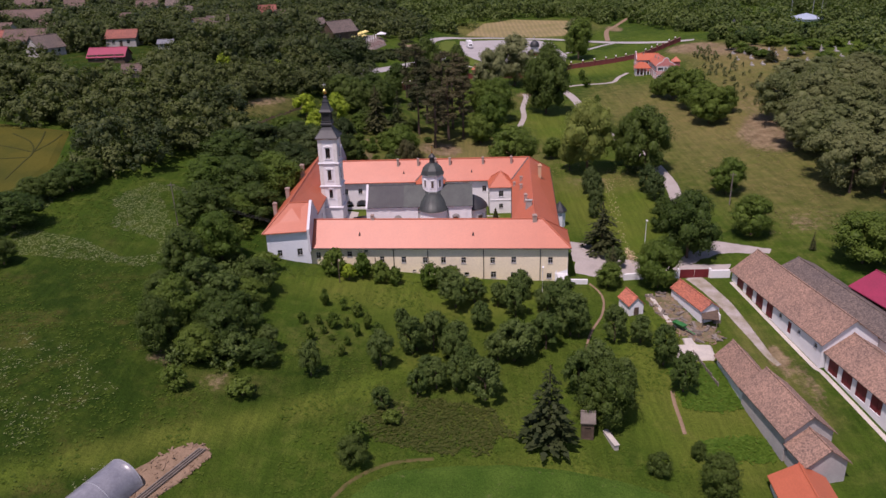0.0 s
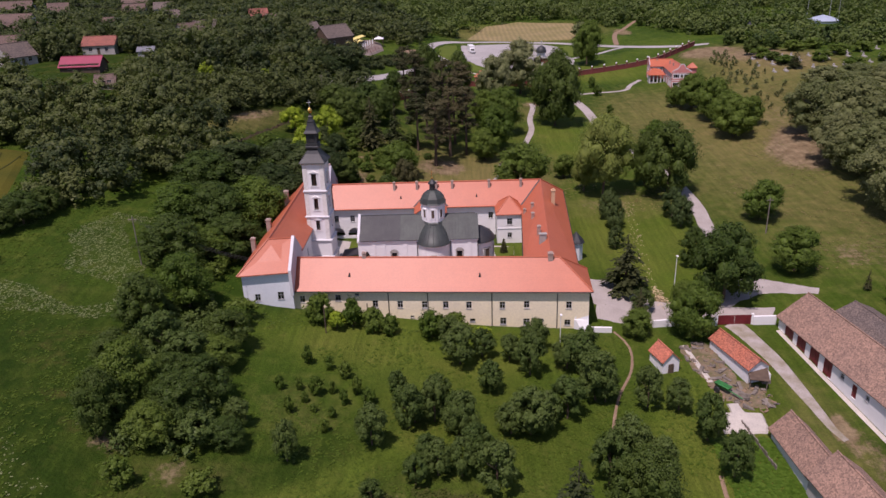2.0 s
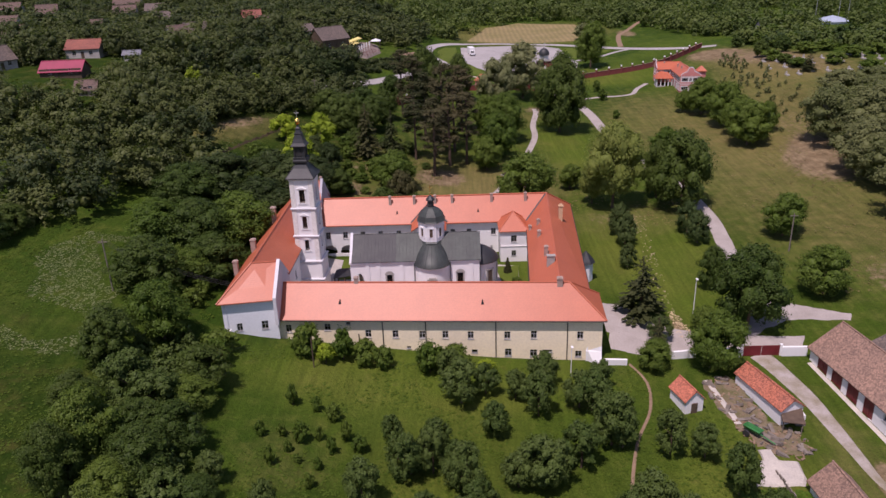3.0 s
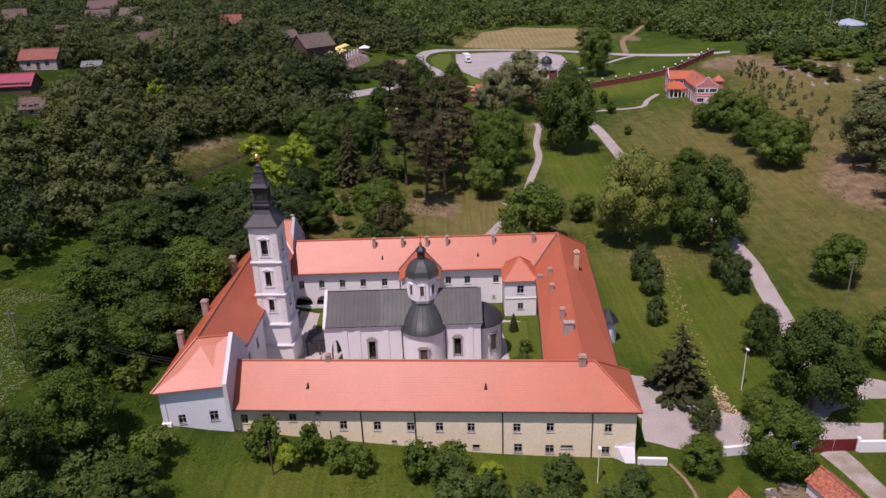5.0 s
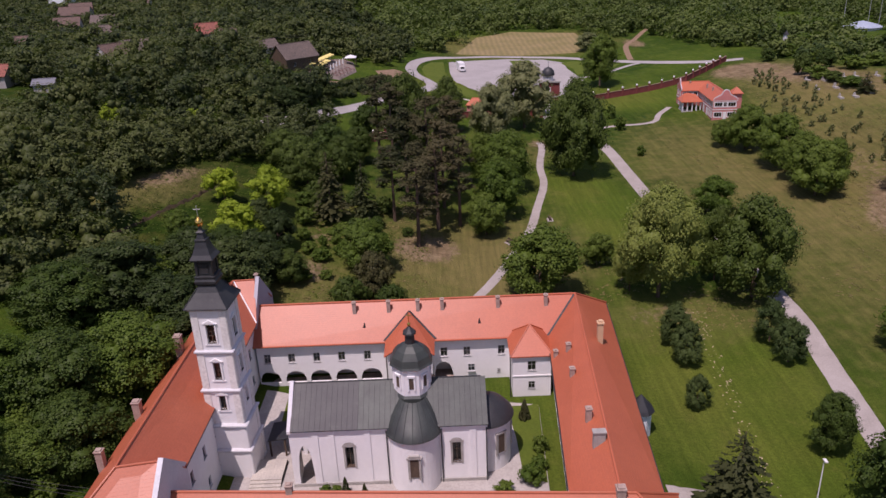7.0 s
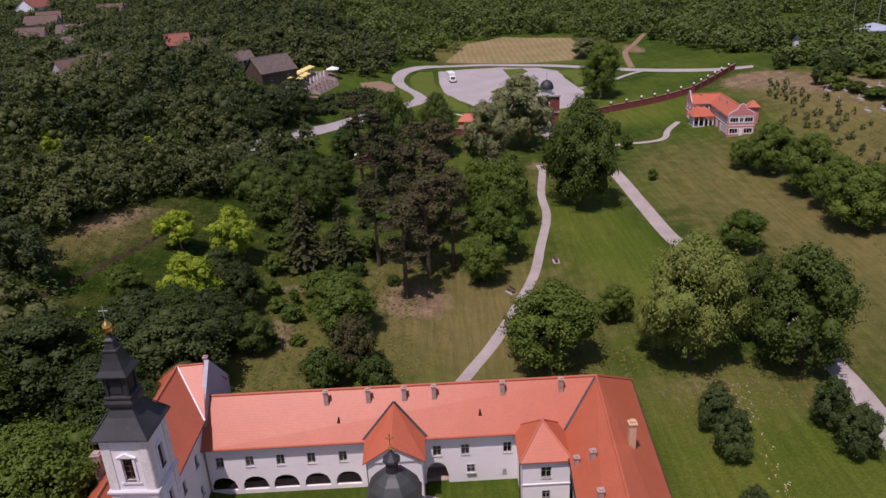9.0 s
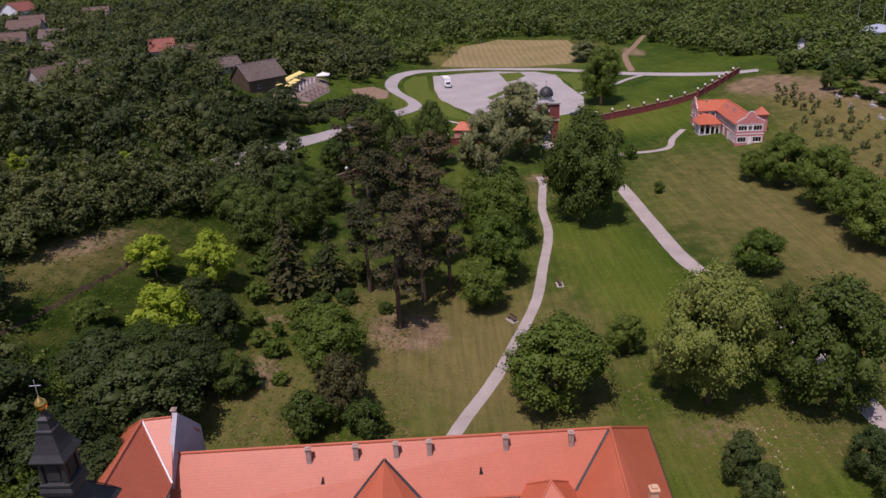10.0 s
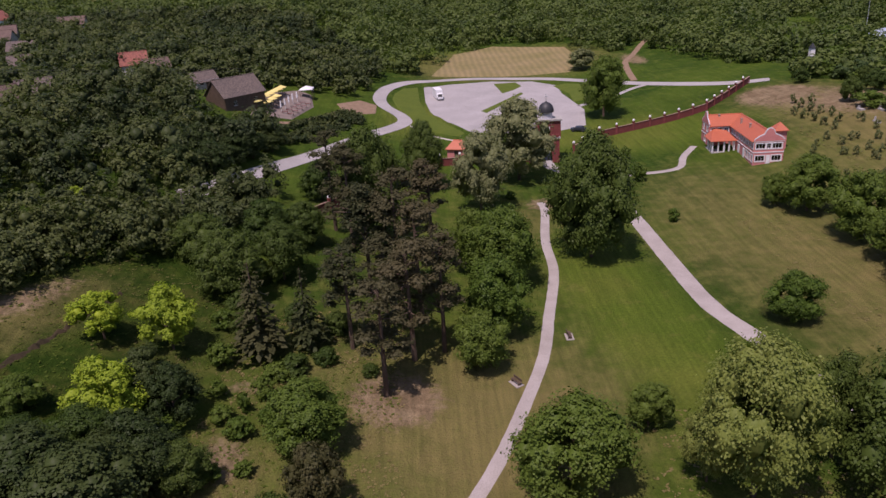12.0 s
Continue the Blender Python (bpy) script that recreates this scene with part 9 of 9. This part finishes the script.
def utility_pole(x, y, h, label="weathered wooden utility pole with a crossbar"):
    z = height(x, y)
    t = thing("utility_pole", x, y, z, label, "pole", "utility poles")
    part("pole", Mesh().bar((x, y, z - 0.5), (x, y, z + h), 0.14, 8, 0.09), WOOD_GREY, t)
    part("crossbar", Mesh().box(x - 0.7, y - 0.06, z + h - 0.5, x + 0.7, y + 0.06, z + h - 0.38), WOOD_GREY, t)
    return Vector((x, y, z + h - 0.35))


def wire(a, b, sag, label="thin black power cable between poles"):
    mb = Mesh()
    n_ = 14
    p = [a.lerp(b, i / n_) - Vector((0, 0, sag * 4 * (i / n_) * (1 - i / n_))) for i in range(n_ + 1)]
    for q, r in zip(p, p[1:]):
        mb.bar(q, r, 0.025, 4)
    return single("power_cable", mb, BLACK_RUBBER, label, "cable", "power cables", base=tuple(a))


up = [utility_pole(-53.0, 129.5, 8.5), utility_pole(62.5, 157.0, 7.5), utility_pole(-41, 246, 8.0), utility_pole(92, 196, 7.0), utility_pole(53.0, 187.0, 5.0)]
for dx in (-0.6, 0.0, 0.6):
    wire(up[0] + Vector((dx, 0, 0)), Vector((-35.2, 131.5 + dx, 9.0)), 0.8)
for dz in (0.0, 0.7):
    wire(Vector((-150.0, 318.0, 41.6 + dz)), Vector((-42.0, 318.0, 32.6 + dz)), 1.4, "long power cable over the village gardens")
for x, y, h in ((-20.9, 118.6, 4.6), (-14.6, 121.8, 4.2)):
    z = height(x, y)
    tp = thing("timber_post", x, y, z, "plain dark timber post beside the wall shrubs", "post", "timber posts")
    part("post", Mesh().bar((x, y, z - 0.3), (x, y, z + h), 0.09, 7), WOOD_DARK, tp)


# ---- benches on the park path ----
def park_bench(x, y, turn):
    z = height(x, y) + 0.05
    m = pose(x, y, z, 0, 0, turn)
    single("bench_pad", Mesh().box(-1.0, -0.6, -0.3, 1.0, 0.6, 0.02, m), GRAVEL, "small paved pad under a park bench", "paving", kind="structure")
    t = thing("park_bench", x, y, z, "dark wooden park bench on a paved pad", "bench", "park benches")
    for i in range(3):
        part("slat", Mesh().box(-0.9, -0.25 + 0.17 * i, 0.42, 0.9, -0.12 + 0.17 * i, 0.47, m), WOOD_DARK, t)
    part("backrest", Mesh().box(-0.9, 0.27, 0.5, 0.9, 0.33, 0.9, m), WOOD_DARK, t)
    for sx in (-0.7, 0.7):
        part("leg", Mesh().box(sx - 0.05, -0.25, 0.0, sx + 0.05, 0.3, 0.42, m), WOOD_DARK, t)


park_bench(21.6, 217.5, 90)
park_bench(12.2, 207.0, -60)


# ---- hill cemetery and reservoir ----
rng = np.random.default_rng(77)
for i in range(33):
    x, y = 112 + (i % 11) * 5.0 + rng.uniform(-1.4, 1.4), 282 + (i // 11) * 9.5 + rng.uniform(-2.5, 2.5)
    z = height(x, y)
    w, h = rng.uniform(0.5, 0.75), rng.uniform(0.8, 1.2)
    t = thing("gravestone", x, y, z, "upright grey gravestone on a low plinth", "gravestone", "gravestones")
    part("plinth", Mesh().box(x - w * 0.8, y - 1.9, z - 0.3, x + w * 0.8, y + 0.3, z + 0.3), STONE, t)
    part("headstone", Mesh().box(x - w / 2, y - 0.1, z + 0.3, x + w / 2, y + 0.12, z + h).box(x - w / 3, y - 0.1, z + h, x + w / 3, y + 0.12, z + h + 0.2), STONE, t)
tk = thing("reservoir", 198, 430, 14, "round reservoir with a pale blue conical roof", "reservoir")
part("wall", Mesh().lathe(198, 430, [(8.4, 10), (8.4, 15.4)], 28), PLASTER_BLUE, tk)
part("roof", Mesh().lathe(198, 430, [(9.0, 15.3), (9.0, 15.6), (4.0, 17.2), (0.1, 18.2)], 28), surface("pale_blue_sheet", (0.36, 0.42, 0.50), (0.30, 0.36, 0.44), 0.5, 0.5, 4, 0.0), tk, "pale blue sheet roof")
for x, y, h in ((192, 436, 24), (206, 440, 26), (209, 436, 20)):
    z = height(x, y)
    a = thing("mast", x, y, z, "thin steel radio mast beside the reservoir", "mast", "radio masts")
    part("mast", Mesh().bar((x, y, z - 0.5), (x, y, z + h), 0.16, 6, 0.05), STEEL, a)
sh = thing("shrine", 140, 380, height(140, 380), "white wayside shrine on the hill", "shrine")
z = height(140, 380)
part("body", Mesh().box(139.2, 379.2, z - 0.4, 140.8, 380.8, z + 4.5), PLASTER_WHITE, sh)
part("roof", Mesh().lathe(140, 380, [(1.4, z + 4.4), (0.05, z + 6.2)], 4, 45, 405), SHEET_DARK, sh)

# ---- courtyard ----
patch("courtyard_paving", [(-26.5, 134), (11.5, 133.5), (12.8, 157), (8, 158), (-2, 162.5), (-26.5, 162.5)], surface("courtyard_stone", (0.42, 0.39, 0.36), (0.35, 0.325, 0.30), 0.9, 0.6, 4, 0.01), "pale stone courtyard paving", "paving", 0.05)
patch("courtyard_lawn", [(-22.5, 151.5), (-19.5, 151.5), (-19.5, 162.3), (-22.8, 162.3)], LAWN_SOIL, "narrow courtyard lawn", "lawn", 0.09, step=1)
patch("courtyard_lawn", [(-18.5, 152.5), (3, 152.5), (3, 158.8), (-18.5, 158.8)], LAWN_SOIL, "courtyard lawn behind the church", "lawn", 0.09, step=1)
patch("courtyard_lawn", [(7.8, 140.5), (10.6, 140.5), (11.6, 157.2), (6.8, 157.2), (7.6, 150)], LAWN_SOIL, "courtyard lawn beside the east wing", "lawn", 0.09, step=1)
patch("courtyard_lawn", [(-24.5, 134.5), (-19.8, 134.5), (-19.8, 140.5), (-24.2, 140.5)], LAWN_SOIL, "courtyard lawn below the tower", "lawn", 0.09, step=1)
st = thing("courtyard_steps", -21.8, 144, 0, "broad pale stone steps beside the tower", "steps")
for i in range(4):
    part("step", Mesh().box(-23.6, 141.5 + 0.45 * i, -0.2, -20.0, 146.5, 0.12 + 0.16 * i), CONCRETE, st)
sl = thing("side_porch", -20.9, 149.6, 0, "low dark lean-to roof beside the church", "porch")
part("roof", Mesh().slab([(-22.4, 147.6, 2.4), (-18.7, 147.6, 2.9), (-18.7, 151.4, 2.9), (-22.4, 151.4, 2.4)], 0.12), SHEET_DARK, sl)
for x, y in ((-22.2, 147.8), (-22.2, 151.2), (-20.4, 147.8)):
    part("post", Mesh().box(x - 0.1, y - 0.1, -0.2, x + 0.1, y + 0.1, 2.4), WOOD_DARK, sl)
for x, y, r, h in ((9.2, 153.4, 0.75, 3.2), (-12.3, 140.6, 0.5, 2.4), (-10.2, 140.6, 0.35, 1.4)):
    tree("fir", x, y, r * 2, h, "clipped cone-shaped courtyard evergreen", "courtyard evergreens", "topiary", "shrub")
for x, y, w, h in ((10.4, 146.8, 2.2, 2.2), (8.6, 141.2, 3.0, 2.4), (9.8, 143.6, 2.4, 1.8), (5.6, 139.8, 2.4, 1.4), (-14.6, 140.7, 1.5, 1.2), (-13.4, 140.8, 1.4, 1.0), (-6.0, 139.0, 1.2, 1.0)):
    tree("bush", x, y, w, h, "rounded green courtyard shrub", "courtyard shrubs", "shrub", "shrub")


# ---- rough grass, flowers and litter ----
def tufts(name, n_, boxes, size, material, label, seed, avoid=None, tall=0.6, bare=-0.05):
    """Tufts of long grass or weeds scattered over an area."""
    rng = np.random.default_rng(seed)
    cards = []
    for x0, y0, x1, y1, share in boxes:
        m = int(n_ * share)
        cx, cy = rng.uniform(x0, x1, m), rng.uniform(y0, y1, m)
        for x, y in zip(cx, cy):
            if noise.noise(Vector((x * 0.09, y * 0.09, seed))) < bare or (avoid and avoid(x, y)):
                continue
            z = height(x, y)
            for _ in range(3):
                a = rng.uniform(0, 6.2832)
                s = size * rng.uniform(0.4, 1.2)
                ox, oy, h = rng.normal(scale=size * 0.8), rng.normal(scale=size * 0.8), size * tall * rng.uniform(0.1, 0.45)
                dx, dy = math.cos(a) * s, math.sin(a) * s
                t1, t2 = rng.uniform(-0.15, 0.15) * s, rng.uniform(-0.15, 0.15) * s
                q = (x + ox, y + oy, z + h)
                cards += [(q[0] - dx, q[1] - dy, q[2] - t1), (q[0] + dy * 0.6, q[1] - dx * 0.6, q[2] - t2), (q[0] + dx, q[1] + dy, q[2] + t1), (q[0] - dy * 0.6, q[1] + dx * 0.6, q[2] + t2)]
    me = foliage_mesh(name, np.array(cards), np.zeros((0, 3)), np.zeros((0, 4), int), material)
    return tagged(new(name, me), label, "grass", kind="stuff")


GRASS_BLADE = leafage("long_grass", (0.046, 0.090, 0.009), (0.080, 0.122, 0.015), (0.092, 0.122, 0.020))
GRASS_DRY = leafage("dry_grass", (0.17, 0.14, 0.055), (0.23, 0.185, 0.08), (0.12, 0.12, 0.04))
FLOWERS = leafage("pale_flowers", (0.17, 0.20, 0.085), (0.28, 0.30, 0.16), (0.14, 0.17, 0.06))
wall_zone = lambda x, y: y > 122.5 and x > -37
tufts("meadow_grass", 17000, [(-100, 60, -38, 150, 0.55), (-40, 60, 36, 122, 0.45)], 0.24, GRASS_BLADE, "long uneven meadow grass", 41, wall_zone)
tufts("meadow_flowers", 9000, [(-80, 112, -52, 148, 0.85), (-70, 62, -40, 90, 0.15)], 0.13, FLOWERS, "patches of pale meadow flowers", 42, None, 0.9, 0.06)
weed_edge = lambda x, y: ((x + 3) / 10.5) ** 2 + ((y - 81) / 5.2) ** 2 + 0.9 * noise.noise(Vector((x * 0.35, y * 0.35, 2.0))) > 1.0
tufts("dry_weeds", 2600, [(-14, 75, 8, 87.5, 1.0)], 0.27, leafage("brown_weeds", (0.050, 0.074, 0.014), (0.088, 0.096, 0.026), (0.072, 0.092, 0.020)), "rank browning weeds at the field edge", 48, weed_edge, 1.8, -0.35)
tufts("garden_weeds", 2600, [(32.5, 76, 41.5, 97, 1.0)], 0.34, leafage("weed_leaves", (0.050, 0.110, 0.010), (0.095, 0.165, 0.020), (0.10, 0.16, 0.02)), "lush green weeds beside the shed", 45, None, 0.9, -0.3)
tufts("hill_grass", 3600, [(62, 140, 112, 260, 0.6), (95, 250, 135, 330, 0.4)], 0.28, GRASS_DRY, "dry long grass on the hillside", 43)
tufts("park_grass", 3000, [(-28, 178, -3, 225, 0.5), (25, 172, 50, 200, 0.2)], 0.24, GRASS_DRY, "dry uncut grass under the park trees", 44)
tufts("slope_weeds", 2400, [(-64, 190, -26, 234, 0.6), (-30, 178, -4, 214, 0.3)], 0.22, GRASS_BLADE, "rough green weeds on the park slope", 46, None, 1.1, -0.15)
tufts("slope_straw", 1800, [(-64, 196, -30, 234, 0.6), (-26, 180, -3, 214, 0.4)], 0.18, GRASS_DRY, "dead brown stalks on the park slope", 47, None, 1.1, 0.0)
rubble("wood_chips", 150, [(33.9, 130), (35, 128.5), (36.6, 131), (35.6, 138), (34.6, 138)], 0.13, surface("fresh_wood", (0.62, 0.48, 0.30), (0.5, 0.38, 0.24)), "pale cut branches and chips on the lawn", 9, 0.0)
rubble("branch_litter", 130, [(34.2, 138), (35.6, 138), (40.5, 178), (37.5, 179)], 0.11, surface("dry_wood", (0.50, 0.40, 0.26), (0.38, 0.30, 0.19)), "scattered dry branches across the lawn", 19, 0.0)
